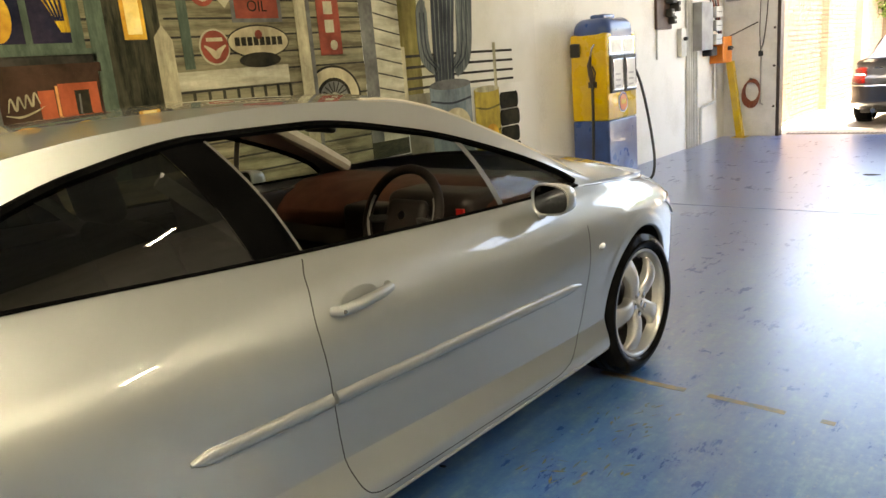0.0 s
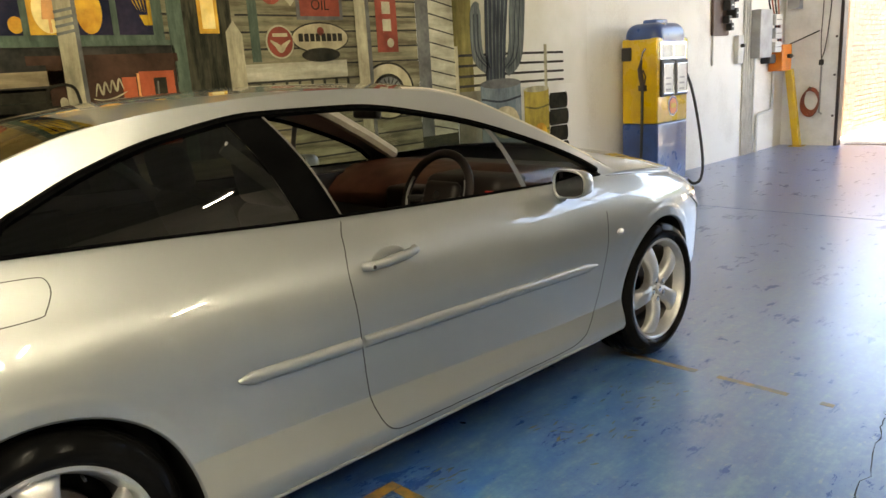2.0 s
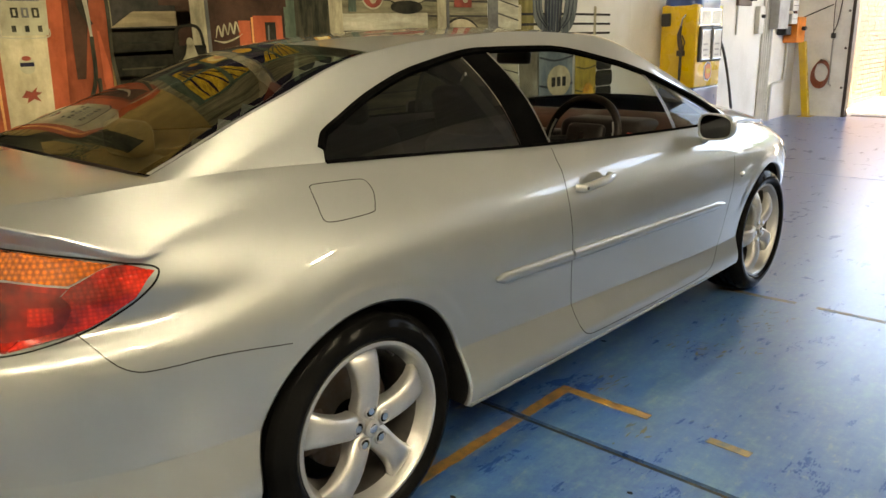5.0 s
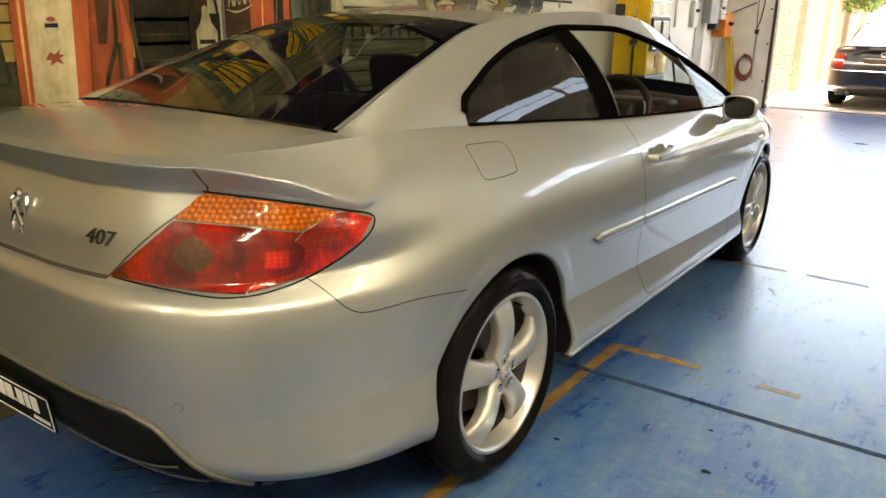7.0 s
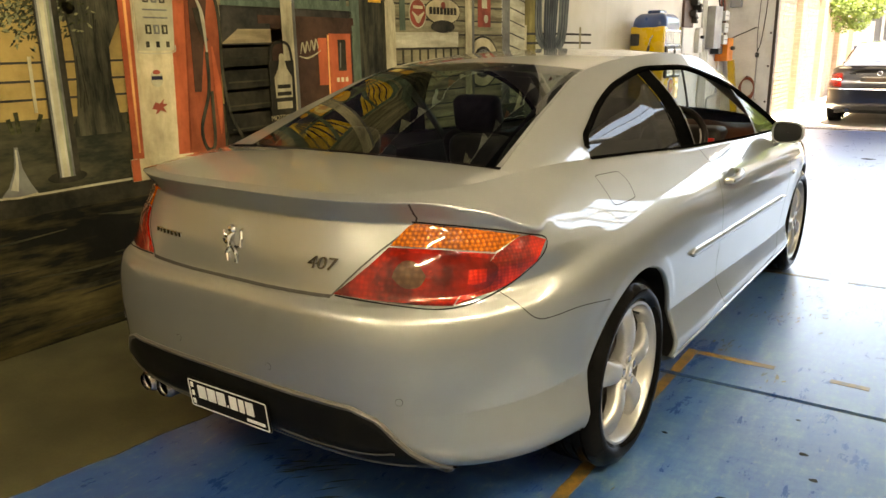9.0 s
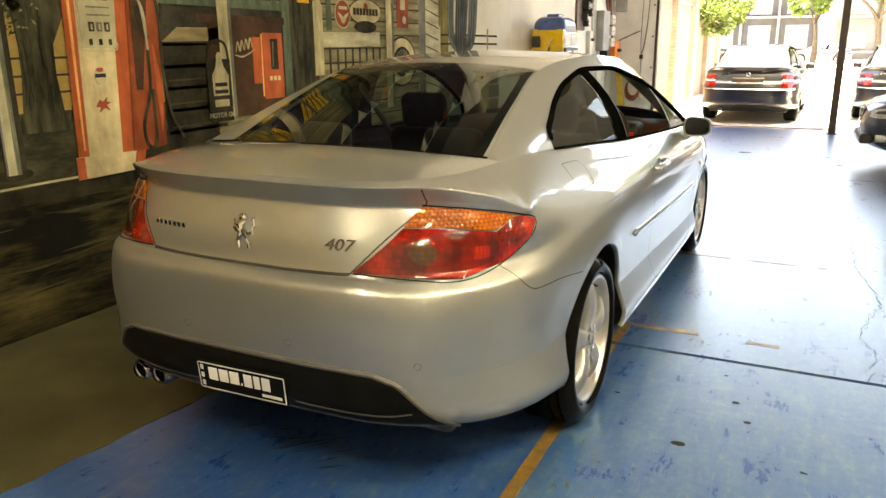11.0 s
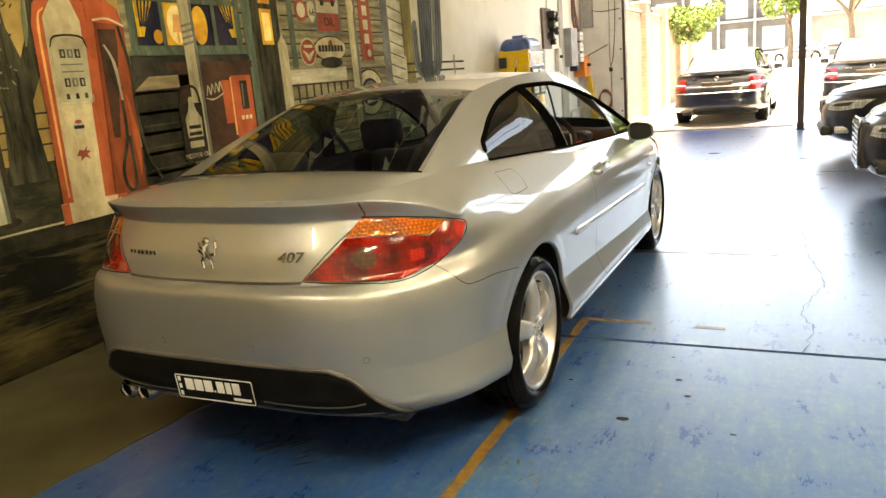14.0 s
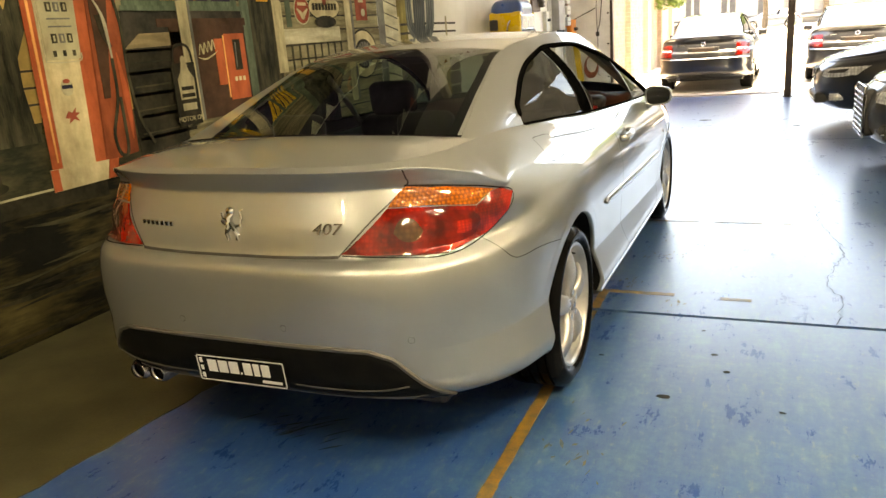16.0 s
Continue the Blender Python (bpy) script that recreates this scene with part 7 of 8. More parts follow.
part("nozzle_lever", tube([(0.09, -0.375, 1.16), (0.11, -0.375, 1.25), (0.07, -0.37, 1.32)], 0.009, 6), M["steel_dark"], noz, "", True)
part("nozzle_bracket", box(0.0, 0.10, -0.36, -0.32, 1.10, 1.16, 0.006), M["steel_dark"], pump)
part("hose", tube(spline([(0.06, -0.365, 1.14), (0.065, -0.38, 0.8), (0.06, -0.39, 0.4), (0.05, -0.41, 0.10), (0.02, -0.38, 0.07), (-0.02, -0.345, 0.14)], 10), 0.017, 8), M["rubber"], pump, "black rubber hose", True)
part("hose", tube(spline([(0.20, 0.33, 1.30), (0.27, 0.38, 1.08), (0.36, 0.39, 0.70), (0.43, 0.38, 0.30), (0.42, 0.36, 0.08), (0.34, 0.34, 0.022), (0.25, 0.345, 0.06)], 10), 0.017, 8), M["rubber"], pump, "black rubber hose", True)

# ---- switchgear on the wall ----
mb = thing("meter_board", "brown meter board with black fuses on the white wall", "meter board")
part("board", box(WX, WX + 0.04, 9.24, 9.70, 1.68, 2.32, 0.006), M["brown_board"], mb)
for y, z, w, h, d in ((9.52, 2.22, .10, .11, .12), (9.64, 2.18, .09, .16, .14), (9.56, 2.06, .13, .12, .11), (9.66, 1.96, .08, .13, .13), (9.55, 1.88, .10, .10, .09), (9.64, 1.79, .09, .10, .08)):
    f = part("fuse_box", box(WX + 0.04, WX + 0.04 + d, y - w / 2, y + w / 2, z - h / 2, z + h / 2, 0.012), M["plastic"], mb)
    part("fuse_tag", box(WX + 0.04 + d, WX + 0.043 + d, y - w / 4, y + w / 4, z - 0.012, z + 0.012), M["pvc"], f)
part("feed_pipe", rod((WX + 0.03, 9.5, 2.32), (WX + 0.03, 9.5, CZ), 0.016, 8), M["pvc"], mb)
part("drop_pipe", rod((WX + 0.014, 9.28, 1.30), (WX + 0.014, 9.28, 1.70), 0.013, 8), M["pvc"], mb)
sw_ = thing("wall_switch", "pale switch box on the white wall", "switch")
part("switch_body", box(WX, WX + 0.07, 9.95, 10.12, 1.30, 1.68, 0.01), M["pvc"], sw_)
part("switch_knob", rod((WX + 0.07, 10.03, 1.54), (WX + 0.12, 10.03, 1.54), 0.025, 12), M["plastic"], sw_)
sg = thing("switch_cabinet", "grey switch cabinet with white breakers on the wall", "switch cabinet")
part("cabinet_body", box(WX, WX + 0.17, 10.42, 10.84, 1.36, 2.02, 0.01), M["grey_box"], sg)
for z in (1.50, 1.69, 1.88):
    b_ = part("breaker", box(WX + 0.02, WX + 0.21, 10.86, 11.10, z - 0.075, z + 0.075, 0.012), M["pvc"], sg, "white breaker block")
    part("breaker_seam", box(WX + 0.21, WX + 0.214, 10.88, 11.08, z - 0.004, z + 0.004), M["plastic"], b_)
part("isolator", box(WX, WX + 0.14, 10.86, 11.08, 1.27, 1.40, 0.01), M["plastic"], sg)
ub = thing("junction_box", "grey junction box high on the end wall", "junction box")
part("box_body", box(-1.90, -1.72, NY - 0.14, NY, 2.04, 2.75, 0.008), M["grey_box"], ub)
part("box_feed", tube(spline([(-1.72, NY - 0.05, 2.34), (-1.55, NY - 0.03, 2.31), (-1.22, NY - 0.03, 2.33)], 6), 0.008, 6), M["plastic"], ub, "", True)
cd = thing("conduit", "bundle of pale conduits running up the wall", "conduit")
for k, y in enumerate((10.25, 10.33, 10.41, 10.50, 10.60)):
    if k < 3:
        part("pipe", rod((WX + 0.02, y, 0.0), (WX + 0.02, y, CZ), 0.019, 8), M["pvc"], cd, "", True)
    else:
        part("pipe", rod((WX + 0.02, y, 0.0), (WX + 0.02, y, 1.36), 0.019, 8), M["pvc"], cd, "", True)
part("elbow_pipe", tube(spline([(WX + 0.03, 10.72, 0.0), (WX + 0.03, 10.72, 0.45), (WX + 0.03, 10.80, 0.55), (WX + 0.03, 11.20, 0.58), (WX + 0.03, 11.28, 0.66), (WX + 0.03, 11.28, 1.2)], 6), 0.022, 8), M["pvc"], cd, "", True)
for k in range(4):
    y = 10.95 + 0.06 * k
    part("flex", tube(spline([(WX + 0.05, y, 3.2), (WX + 0.05, y + 0.03, 2.5), (WX + 0.07, y - 0.02 + 0.05 * k, 2.15), (WX + 0.11, y + 0.10, 1.85), (WX + 0.12, 11.22 + 0.03 * k, 1.55)], 8), 0.013, 6), M["copper"] if k % 2 else M["plastic"], cd, "brown flexible cable", True)
ob_ = thing("isolator_box", "orange isolator box on a yellow post in the corner", "isolator box")
part("box_body", box(-1.97, -1.76, 11.14, 11.50, 1.15, 1.53, 0.012), M["orange_enamel"], ob_)
part("rotary_handle", rod((-1.76, 11.34, 1.36), (-1.70, 11.34, 1.36), 0.03, 12), M["plastic"], ob_)
part("handle_bar", box(-1.715, -1.70, 11.27, 11.41, 1.35, 1.37, 0.003), M["plastic"], ob_)
bm = box(-0.05, 0.05, -0.05, 0.05, 0, 1.16, 0.006)
o = part("yellow_post", bm, M["yellow_enamel"], ob_, "yellow steel post")
o.matrix_basis = pose(-1.66, 11.60, 0.012, 6, -6, 0)
part("post_foot", box(-1.76, -1.56, 11.50, 11.70, 0, 0.012), M["yellow_enamel"], ob_)
part("stay_rod", tube([(-1.78, 11.46, 1.53), (-1.45, NY - 0.05, 1.70)], 0.010, 6), M["plastic"], ob_)
hc = thing("hose_coil", "reddish brown hose coiled on the end wall", "hose")
for k in range(6):
    pts = [(-1.53 + (0.15 + 0.006 * k) * math.cos(a) * 0.72, NY - 0.02 - 0.014 * k + 0.01 * math.sin(3 * a), 0.70 + (0.17 + 0.005 * k) * math.sin(a) - 0.012 * k) for a in np.linspace(0.3 * k, 0.3 * k + 2 * math.pi, 40)]
    part("turn", tube(pts, 0.010, 6), M["copper"], hc, "", True)
part("hook", rod((-1.53, NY, 0.86), (-1.53, NY - 0.12, 0.88), 0.012, 8), M["steel_dark"], hc)
wc = thing("hanging_cable", "dark cable looped down the end wall to a socket rod", "cable")
part("cable", tube(spline([(-1.30, NY - 0.02, 3.3), (-1.31, NY - 0.02, 2.2), (-1.36, NY - 0.025, 1.5), (-1.42, NY - 0.03, 1.26)], 8), 0.008, 6), M["plastic"], wc, "", True)
part("cable", tube(spline([(-1.42, NY - 0.03, 3.3), (-1.42, NY - 0.02, 2.2), (-1.43, NY - 0.025, 1.6), (-1.41, NY - 0.03, 1.26)], 8), 0.006, 6), M["plastic"], wc, "", True)
part("plug", box(-1.44, -1.38, NY - 0.06, NY, 1.20, 1.28, 0.012), M["plastic"], wc)
part("rod", tube([(-1.41, NY - 0.02, 1.2), (-1.41, NY - 0.02, 0.50), (-1.37, NY - 0.02, 0.48)], 0.012, 8), M["grey_box"], wc, "", True)

# strings of pennants under the ceiling
flag_m = [painted("pennant_%s" % n, c, tuple(k * 0.8 for k in c)) for n, c in (("white", (.55, .56, .48)), ("grey", (.30, .33, .28)), ("red", (.22, .06, .04)), ("cream", (.42, .40, .28)))]
for x0, z0 in ((-1.55, 3.05), (-0.9, 3.6)):
    bt = thing("pennant_string", "string of coloured triangular pennants under the ceiling", "bunting", group="pennant strings")
    line = [(x0 + 0.02 * math.sin(5 * y), y, z0 - 0.16 * abs(math.sin(math.pi * (y + 5.9) / 4.4))) for y in np.linspace(-5.9, 7.3, 118)]
    part("cord", tube(line, 0.004, 5), M["pvc"], bt)
    for y in (-5.88, -1.5, 2.9, 7.28):
        part("tie", rod((WX, y, z0 + 0.02), (x0 + 0.02, y, z0), 0.004, 5), M["pvc"], bt)
    for k in range(1, 115, 2):
        a, b = Vector(line[k]), Vector(line[k]).lerp(Vector(line[k + 2]), 0.66)
        bm = bmesh.new()
        t = (a + b) / 2 - Vector((0, 0, 0.17))
        nn = (b - a).cross(Vector((0, 0, 1))).normalized() * 0.0015
        f = [bm.verts.new(v + nn) for v in (a, b, t)]
        g = [bm.verts.new(v - nn) for v in (a, b, t)]
        bm.faces.new(f), bm.faces.new(g[::-1])
        for i in range(3):
            bm.faces.new((f[i], g[i], g[(i + 1) % 3], f[(i + 1) % 3]))
        part("pennant", bm, flag_m[(k // 2) % 4], bt)


# ---- the other cars ----
class Saloon(Shape):
    """A four-door saloon on the same principles, taller in the cabin."""
    wheelbase = 2.85
    rail_x = [(-.55, .58), (-.1, .54), (.12, .53), (.7, .55), (1.1, .56), (1.6, .56), (1.78, .565), (2.1, .62), (2.5, .715)]
    rail_z = [(-.55, 1.06), (-.1, 1.29), (.12, 1.375), (.7, 1.42), (1.1, 1.43), (1.6, 1.395), (1.78, 1.35), (2.1, 1.19), (2.5, .972)]
    top_z = [(-.55, 1.09), (-.1, 1.33), (.12, 1.415), (.7, 1.45), (1.1, 1.46), (1.6, 1.43), (1.78, 1.39), (2.1, 1.245), (2.5, 1.02)]
    top_dy = [(-.55, -.07), (.12, -.03), (1.1, 0), (1.6, .06), (2.5, .26)]
    arc_z = [(-.12, 1.07), (-.02, 1.20), (.15, 1.30), (.5, 1.36), (.85, 1.375), (1.2, 1.37), (1.6, 1.32), (1.97, 1.18), (2.26, 1.02), (2.36, .957)]
    y_glass0, y_glass1, y_screen1, y_back = 0.12, 1.66, 2.5, -0.55


SAL = Saloon(0.45)
TINT = sheet_glass("dim_car_glass", (0.18, 0.20, 0.20), 7.0)


def plain_car(label, paint_key, m, rear=True, plate_dark=True, group="", front_kind=0):
    c = thing("car", label, "car", m, group)
    skin(SAL, c, M[paint_key], lambda y, z, x: "rear_bumper" if y < -0.4 and z < 0.64 else "front_bumper" if y > 3.1 and z < 0.6 else "body_side")
    cap(SAL, c, M[paint_key], True)
    cap(SAL, c, M[paint_key], False)
    cabin_top(SAL, SAL.y_glass0, SAL.y_glass1, 20, "roof", M[paint_key], c, m=10)
    for nm, a, b in (("rear_window", SAL.y_back + 0.01, SAL.y_glass0), ("windscreen", SAL.y_glass1, SAL.y_screen1)):
        cabin_top(SAL, a, b, 14, nm, TINT, c, m=10)
    cabin_sides(SAL, c, M[paint_key], TINT, TINT, open_window=False)
    part("cabin_trim", box(-0.62, 0.62, -0.3, 2.45, 0.27, 0.93, 0.05), M["leather"], c)
    for x in (-0.33, 0.33):
        part("headrest", box(x - 0.12, x + 0.12, 1.0, 1.1, 0.98, 1.16, 0.03), M["leather"], c, "", True)
    part("undertray", box(-0.70, 0.70, -0.6, 3.4, 0.20, 0.27, 0.02), M["plastic"], c)
    for x, y in ((0.85, 0), (-0.85, 0), (0.85, SAL.wheelbase), (-0.85, SAL.wheelbase)):
        place_wheel(wheel, c, x, y, 0.331, 17)
    for s in (1, -1):
        mi = part("door_mirror", box(s * 0.93 - 0.09, s * 0.93 + 0.09, 1.93, 2.03, 0.93, 1.06, 0.035, seg=3), M[paint_key], c, "", True)
    if rear:
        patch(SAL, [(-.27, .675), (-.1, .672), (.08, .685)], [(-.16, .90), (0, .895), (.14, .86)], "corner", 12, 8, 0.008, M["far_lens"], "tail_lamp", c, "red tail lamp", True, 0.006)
        patch(SAL, [(-.20, .775), (-.1, .772), (.05, .775)], [(-.18, .805), (-.06, .803), (.07, .802)], "corner", 8, 3, 0.016, M["clear_lens"], "reversing_lamp", c, "pale reversing lamp band", True, 0.0)
        part("chrome_strip", tube([(p + n * 0.004) * np.array([s, 1, 1]) for s, x in [(-1, v) for v in np.linspace(.8, .02, 16)] + [(1, v) for v in np.linspace(.02, .8, 16)] for p, n in [SAL.find(x, .635, "rear")]], 0.012, 6), M["chrome"], c, "chrome bumper strip", True)
        p, n = SAL.find(0.0, .77, "rear")
        part("plate_recess", box(-0.28, 0.28, p[1] - 0.012, p[1] + 0.05, .71, .845, 0.01), M["plastic"], c)
        part("number_plate", box(-0.20, 0.20, p[1] - 0.018, p[1] - 0.012, .725, .83, 0.004), M["steel_dark"], c, "dark number plate with no readable marks")
        part("boot_emblem", lathe([(.030, 0.0), (.036, 0.004), (.042, 0.0), (.036, -.004), (.030, 0.0)], 24, "z"), M["chrome"], c, "chrome ring emblem", True).matrix_basis = pose(0, p[1] + 0.01, .905, 70, 0, 0)
        part("badge", box(-0.46, -0.34, p[1] - 0.0, p[1] + 0.02, .885, .905, 0.003), M["chrome"], c)
        e = part("exhaust_pipe", rod((-0.45, -0.95, .27), (-0.45, -0.7, .27), 0.035, 14), M["chrome"], c, "", True)
    # front
    patch(SAL, [(.42, .60), (.58, .59), (.74, .62)], [(.42, .68), (.60, .70), (.78, .72)], "front", 14, 8, 0.008, M["clear_lens"], "headlamp", c, "clear headlamp", True, 0.006)
    patch(SAL, [(.50, .635), (.58, .635), (.66, .645)], [(.52, .665), (.60, .675), (.68, .685)], "front", 6, 4, 0.018, M["plastic"], "lamp_bezel", c, "", True)
    if front_kind == 1:
        g = part("grille", box(-0.30, 0.30, 3.70, 3.80, .30, .70, 0.03, seg=3), M["plastic"], c, "tall black grille")
        for z in np.linspace(.34, .66, 8):
            part("grille_bar", box(-0.28, 0.28, 3.795, 3.815, z - 0.008, z + 0.008, 0.004), M["chrome"], g, "chrome grille bar")
        part("grille_frame", tube([(-.31, 3.80, .30), (-.31, 3.80, .66), (-.26, 3.79, .71), (.26, 3.79, .71), (.31, 3.80, .66), (.31, 3.80, .30), (-.31, 3.80, .30)], 0.013, 6), M["chrome"], g, "chrome grille frame", True)
        for s in (-1, 1):
            part("side_intake", box(s * 0.55 - 0.13, s * 0.55 + 0.13, 3.60, 3.70, .30, .42, 0.03, seg=3), M["plastic"], c)
            part("intake_blade", box(s * 0.55 - 0.13, s * 0.55 + 0.13, 3.69, 3.715, .355, .372, 0.004), M["chrome"], c)
    else:
        for s in (-1, 1):
            g = part("grille", box(s * 0.12 - 0.10, s * 0.12 + 0.10, 3.66, 3.79, .57, .69, 0.03, seg=3), M["plastic"], c, "rounded twin grille")
            part("grille_frame", tube([(s * .02, 3.80, .58), (s * .02, 3.80, .68), (s * .21, 3.78, .68), (s * .22, 3.78, .60), (s * .18, 3.79, .57), (s * .02, 3.80, .58)], 0.009, 6), M["chrome"], g, "chrome grille frame", True)
            part("fog_lamp", rod((s * 0.60, 3.50, .36), (s * 0.60, 3.66, .36), 0.045, 16), M["clear_lens"], c, "", True)
        part("lower_intake", box(-0.46, 0.46, 3.66, 3.805, .28, .40, 0.03, seg=3), M["plastic"], c)
        part("intake_blade", box(-0.44, 0.44, 3.80, 3.815, .33, .345, 0.004), M["chrome"], c)
    return c


plain_car("black saloon with red lamps and chrome bumper strip on the driveway", "black_gloss", pose(0.43, 13.55, 0, 0, 0, -1.5))
plain_car("black saloon parked nose out with clear headlamps", "black_gloss", pose(5.87, 8.05, 0, 0, 0, 91), False)
plain_car("black saloon parked nose out with tall chrome grille", "black_gloss", pose(6.10, 4.95, 0, 0, 0, 91), False, front_kind=1)
plain_car("black saloon with bright red lamps parked outside", "black_gloss", pose(3.14, 14.6, 0, 0, 0, -4))
plain_car("dark grey hatchback parked across the far yard", "grey_car", pose(3.1, 67.0, 0, 0, 0, 88) @ Matrix.Diagonal((1, 0.95, 1.12, 1)))
plain_car("white saloon parked in the far yard", "white_car", pose(6.4, 58.0, 0, 0, 0, 172), False, group="white yard cars")
plain_car("white saloon parked in the far yard", "white_car", pose(9.6, 48.0, 0, 0, 0, 176), False, group="white yard cars")
plain_car("white saloon parked in the far yard", "white_car", pose(10.5, 60.0, 0, 0, 0, 184) @ Matrix.Diagonal((1, 1, 1.1, 1)), False, group="white yard cars")


# ---- outside ----
bm = bmesh.new()
for y0, y1 in ((NY + 0.12, 400.0),):
    bm.faces.new([bm.verts.new(v) for v in ((-300, y0, -0.006), (300, y0, -0.006), (300, y1, -0.006), (-300, y1, -0.006))])
bm.faces.new([bm.verts.new(v) for v in ((-300, -200, -0.07), (300, -200, -0.07), (300, NY + 0.12, -0.07), (-300, NY + 0.12, -0.07))])
tagged(part("ground", bm, M["concrete"]), "pale concrete driveway and yard", "ground", kind="structure")
# drain grate across the threshold
dr = thing("drain_grate", "steel drain grate across the threshold", "drain")
part("grate_frame", box(-1.1, 1.75, 11.98, 12.14, -0.006, 0.004), M["steel_dark"], dr)
for x in np.arange(-1.05, 1.7, 0.06):
    part("grate_bar", box(x, x + 0.02, 11.99, 12.13, 0.004, 0.008), M["grey_box"], dr)

# brick boundary wall with piers
bw = thing("boundary_wall", "tan brick boundary wall with raised piers along the driveway", "brick wall", kind="structure")
part("mortar_core", box(-1.78, -1.62, 12.02, 26.0, -0.006, 2.44), M["mortar"], bw)
V, F = [], []
bh, bl = 0.076, 0.23
rb = random.Random(12)


def brick_at(x0, x1, y0, y1, z0, z1):
    b = len(V)
    j = rb.uniform(0, 0.004)
    V.extend([(x0, y0, z0), (x1 + j, y0, z0), (x1 + j, y1, z0), (x0, y1, z0), (x0, y0, z1), (x1 + j, y0, z1), (x1 + j, y1, z1), (x0, y1, z1)])
    F.extend([tuple(b + i for i in f) for f in ((0, 1, 5, 4), (1, 2, 6, 5), (2, 3, 7, 6), (4, 5, 6, 7))])


for r_ in range(28):
    z = r_ * (bh + 0.010)
    for k in range(60):
        y = 12.02 + k * (bl + 0.01) - (0.12 if r_ % 2 else 0)
        if y + bl < 26:
            brick_at(-1.70, -1.606, max(y, 12.02), y + bl, z, z + bh)
o = mesh_part("brickwork", V, F, M["brick"], bw, "tan bricks in running bond", False)
o["kind"] = "stuff"
for yp in (12.10, 13.35, 16.2, 19.1, 22.0, 24.9):
    V, F = [], []
    top = 31 if yp > 12.5 else 42
    for r_ in range(top):
        z = r_ * (bh + 0.010)
        for k in range(2):
            a = yp - 0.24 + k * 0.245
            brick_at(-1.62, -1.48, a, a + 0.235, z, z + bh)
    part("pier_core", box(-1.80, -1.486, yp - 0.235, yp + 0.24, -0.006, top * 0.086 - 0.012), M["mortar"], bw)
    o = mesh_part("pier_brickwork", V, F, M["brick"], bw, "", False)
    o["kind"] = "stuff"
    part("pier_cap", box(-1.84, -1.45, yp - 0.27, yp + 0.28, top * 0.086 - 0.012, top * 0.086 + 0.04, 0.008), M["mortar"], bw)
for y in np.arange(12.5, 26, 0.62):
    part("wall_coping", box(-1.80, -1.58, y, y + 0.60, 2.44, 2.49, 0.006), M["brick"], bw)


def crown(name, centre, size, n, leaf, parent, seed):
    """Many small leaves in uneven clumps."""
    rg = random.Random(seed)
    V, F = [], []
    clumps = [(Vector((rg.gauss(0, .42), rg.gauss(0, .42), rg.gauss(0, .38))), rg.uniform(.22, .45)) for _ in range(16)]
    for k in range(n):
        c, r = rg.choice(clumps)
        d = Vector((rg.gauss(0, 1), rg.gauss(0, 1), rg.gauss(0, 1))).normalized() * r * rg.uniform(.6, 1.05)
        p = Vector(centre) + Vector(((c + d).x * size[0], (c + d).y * size[1], (c + d).z * size[2]))
        u = Vector((rg.gauss(0, 1), rg.gauss(0, 1), rg.gauss(0, .6))).normalized() * leaf * rg.uniform(.6, 1.3)
        v = u.cross(Vector((rg.gauss(0, 1), rg.gauss(0, 1), rg.gauss(0, 1)))).normalized() * leaf * 0.45
        b = len(V)
        V += [p - u, p - v, p + u, p + v]
        F.append((b, b + 1, b + 2, b + 3))
    return mesh_part(name, V, F, M["leaf"], parent, "", False)


bush = thing("shrub", "bright green shrub hanging over the brick wall", "shrub", pose(-2.0, 21.5, 0))
part("stem", tube(spline([(-0.5, 0, -0.006), (-0.45, 0.1, 1.2), (-0.2, 0.0, 2.4), (0.1, -0.2, 2.9)], 6), [0.09] * 7 + [0.07] * 6 + [0.04] * 6, 8), M["bark"], bush, "", True)
crown("foliage", (0.80, 0.0, 2.45), (0.85, 1.2, 0.62), 7500, 0.055, bush, 1)
crown("trailing_foliage", (0.35, 0.5, 2.2), (0.5, 0.9, 0.45), 2600, 0.05, bush, 2)


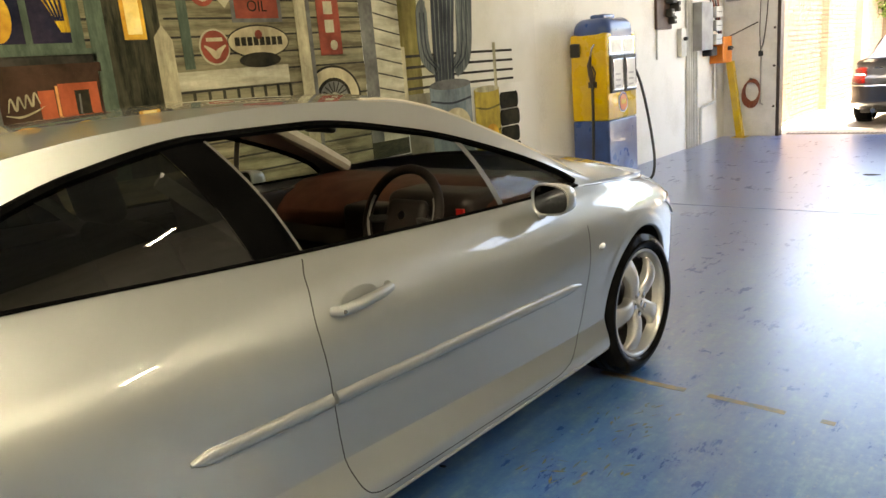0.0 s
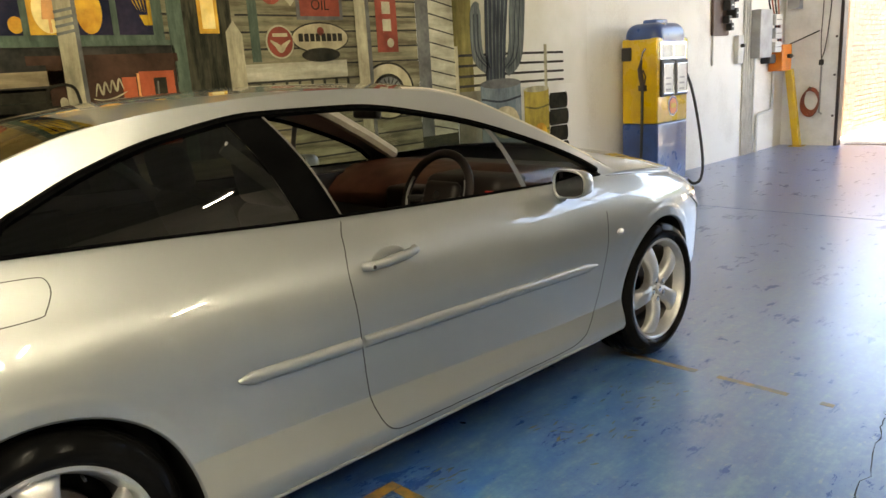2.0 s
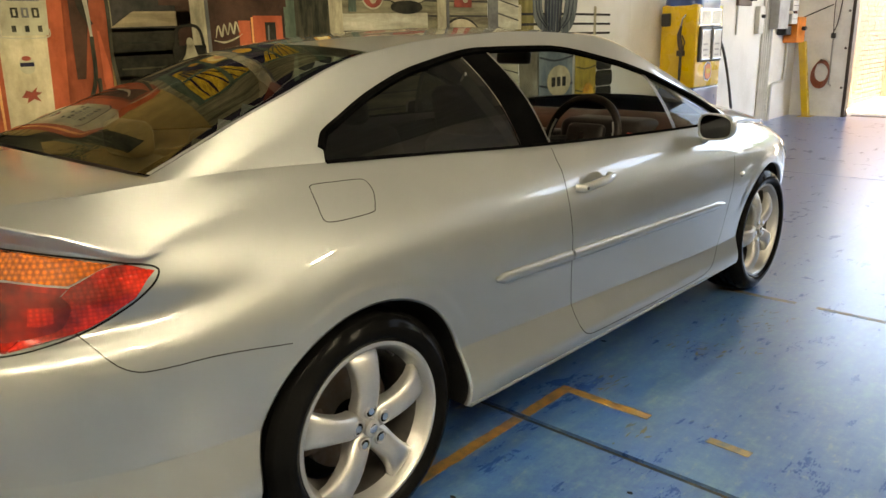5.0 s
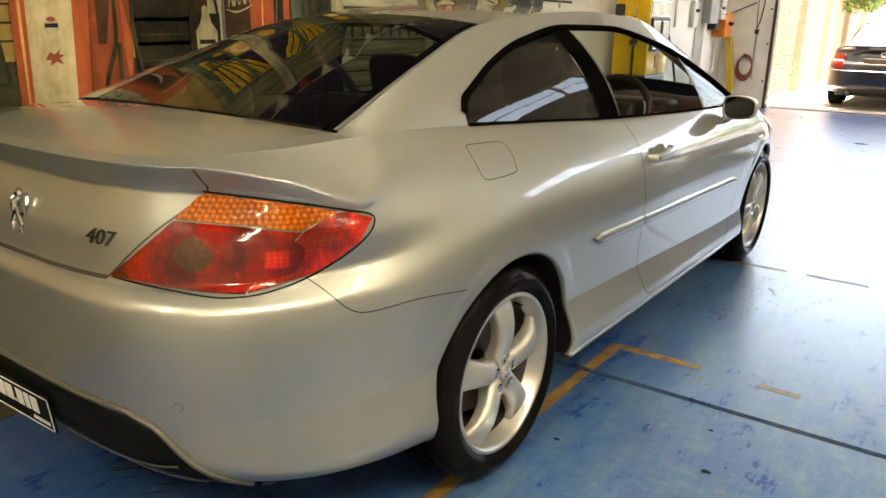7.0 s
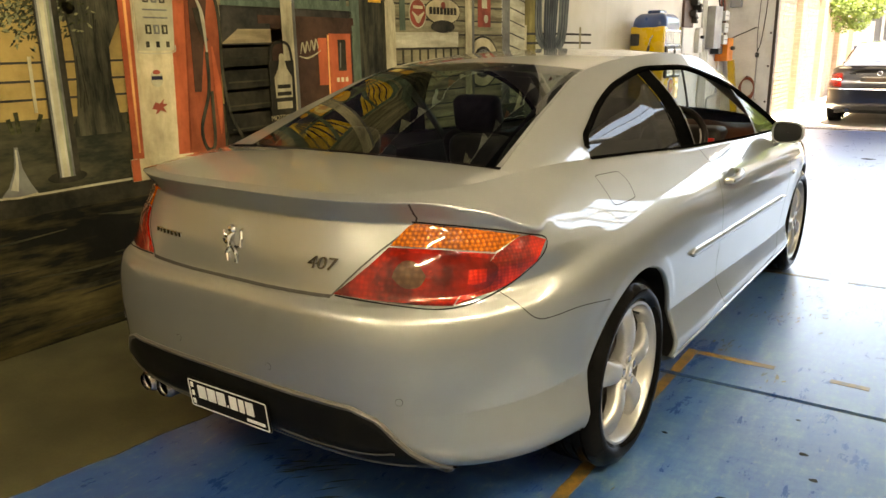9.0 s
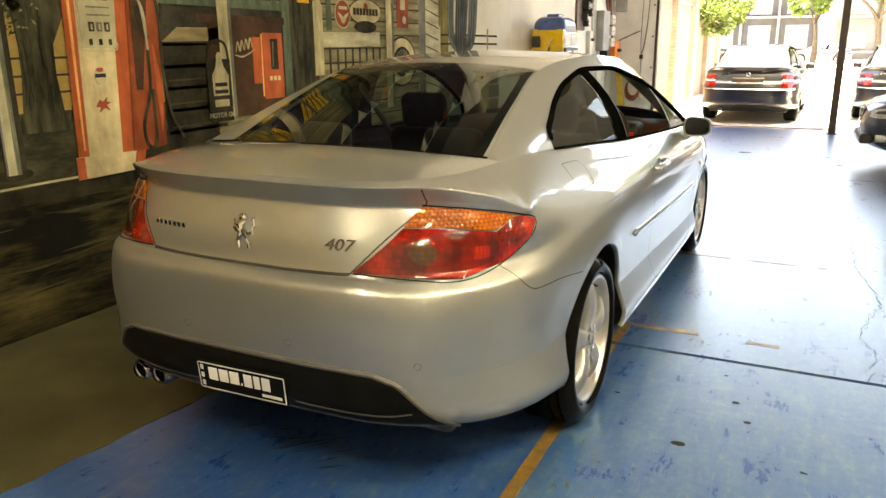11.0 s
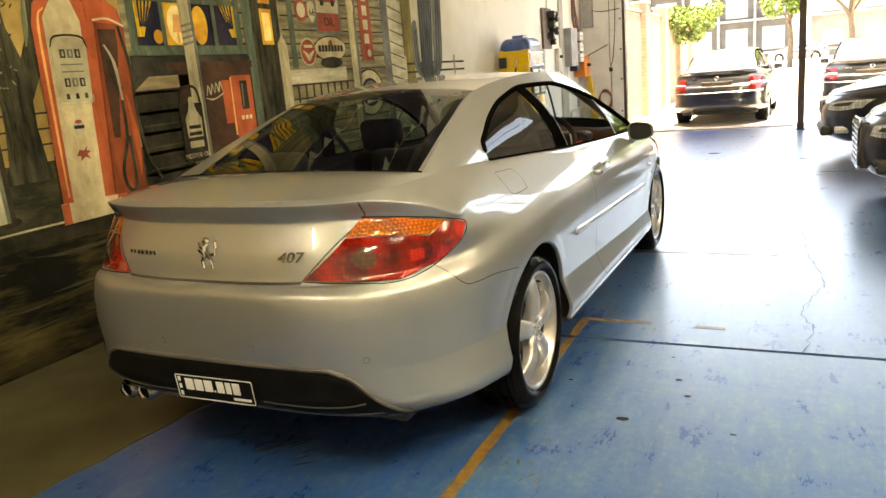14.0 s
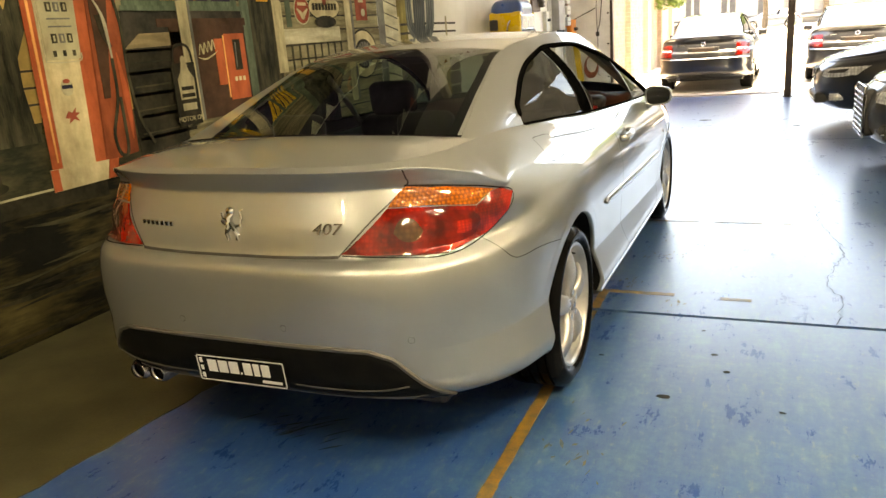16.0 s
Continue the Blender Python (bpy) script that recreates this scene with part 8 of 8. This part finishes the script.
def tree(x, y, h, seed, w=2.6):
    t = thing("tree", "leafy green street tree with a forked trunk", "tree", pose(x, y, 0), "street trees")
    rg = random.Random(seed)
    bm = tube(spline([(0, 0, -0.01), (0.05, 0, h * .25), (-0.05, 0.1, h * .5), (0.1, 0, h * .8)], 6), list(np.linspace(.20, .07, 19)), 10)
    for k in range(6):
        a = rg.uniform(0, 6.28)
        z0 = h * rg.uniform(.35, .6)
        tube(spline([(0, 0, z0), (math.cos(a) * w * .3, math.sin(a) * w * .3, z0 + h * .16), (math.cos(a) * w * .7, math.sin(a) * w * .7, z0 + h * .28)], 5), list(np.linspace(.08, .02, 11)), 6, bm)
    part("trunk", bm, M["bark"], t, "", True)
    crown("crown", (0, 0, h * .80), (w, w, h * .30), 6500, 0.17, t, seed + 50)


tree(1.3, 51.0, 6.3, 3, 1.6)
tree(4.6, 49.0, 6.6, 4, 2.8)
tree(8.4, 50.0, 6.8, 5, 3.0)
tree(12.6, 48.0, 6.8, 6, 3.2)


def building(x0, x1, y0, h, wall, label, cols, z_rows, wsize):
    b = thing("apartment_building", label, "building")
    d = 8.0
    part("wall", box(x0, x1, y0, y0 + d, -0.006, h), M[wall], b)
    part("roof", box(x0 - 0.3, x1 + 0.3, y0 - 0.4, y0 + d, h, h + 0.25), M["render_grey"], b)
    for z in z_rows:
        part("balcony_slab", box(x0, x1, y0 - 0.9, y0, z - 0.45, z - 0.25), M["render_white"], b)
        for k in range(cols):
            x = x0 + (k + 0.5) * (x1 - x0) / cols
            w = part("window", box(x - wsize[0] / 2 - .08, x + wsize[0] / 2 + .08, y0 - 0.06, y0, z - .08, z + wsize[1] + .08), M["render_white"], b)
            part("pane", box(x - wsize[0] / 2, x - .03, y0 - 0.08, y0 - 0.055, z, z + wsize[1]), M["window_dark"], w)
            part("pane", box(x + .03, x + wsize[0] / 2, y0 - 0.08, y0 - 0.055, z, z + wsize[1]), M["window_dark"], w)
    for k in range(cols + 1):
        x = x0 + k * (x1 - x0) / cols
        part("pilaster", box(x - .12, x + .12, y0 - 0.5, y0, -0.006, h), M["render_white"], b)


building(-13.0, 1.2, 84.0, 11.0, "render_grey", "grey three-storey building with white windows across the street", 4, (1.2, 4.6, 8.0), (2.0, 2.2))
building(3.0, 34.0, 88.0, 9.0, "render_white", "pale rendered building across the street", 8, (1.1, 4.6), (1.8, 1.6))
building(-45.0, -15.0, 82.0, 9.0, "render_white", "pale rendered building behind the brick wall", 6, (1.1, 4.6), (1.8, 1.6))
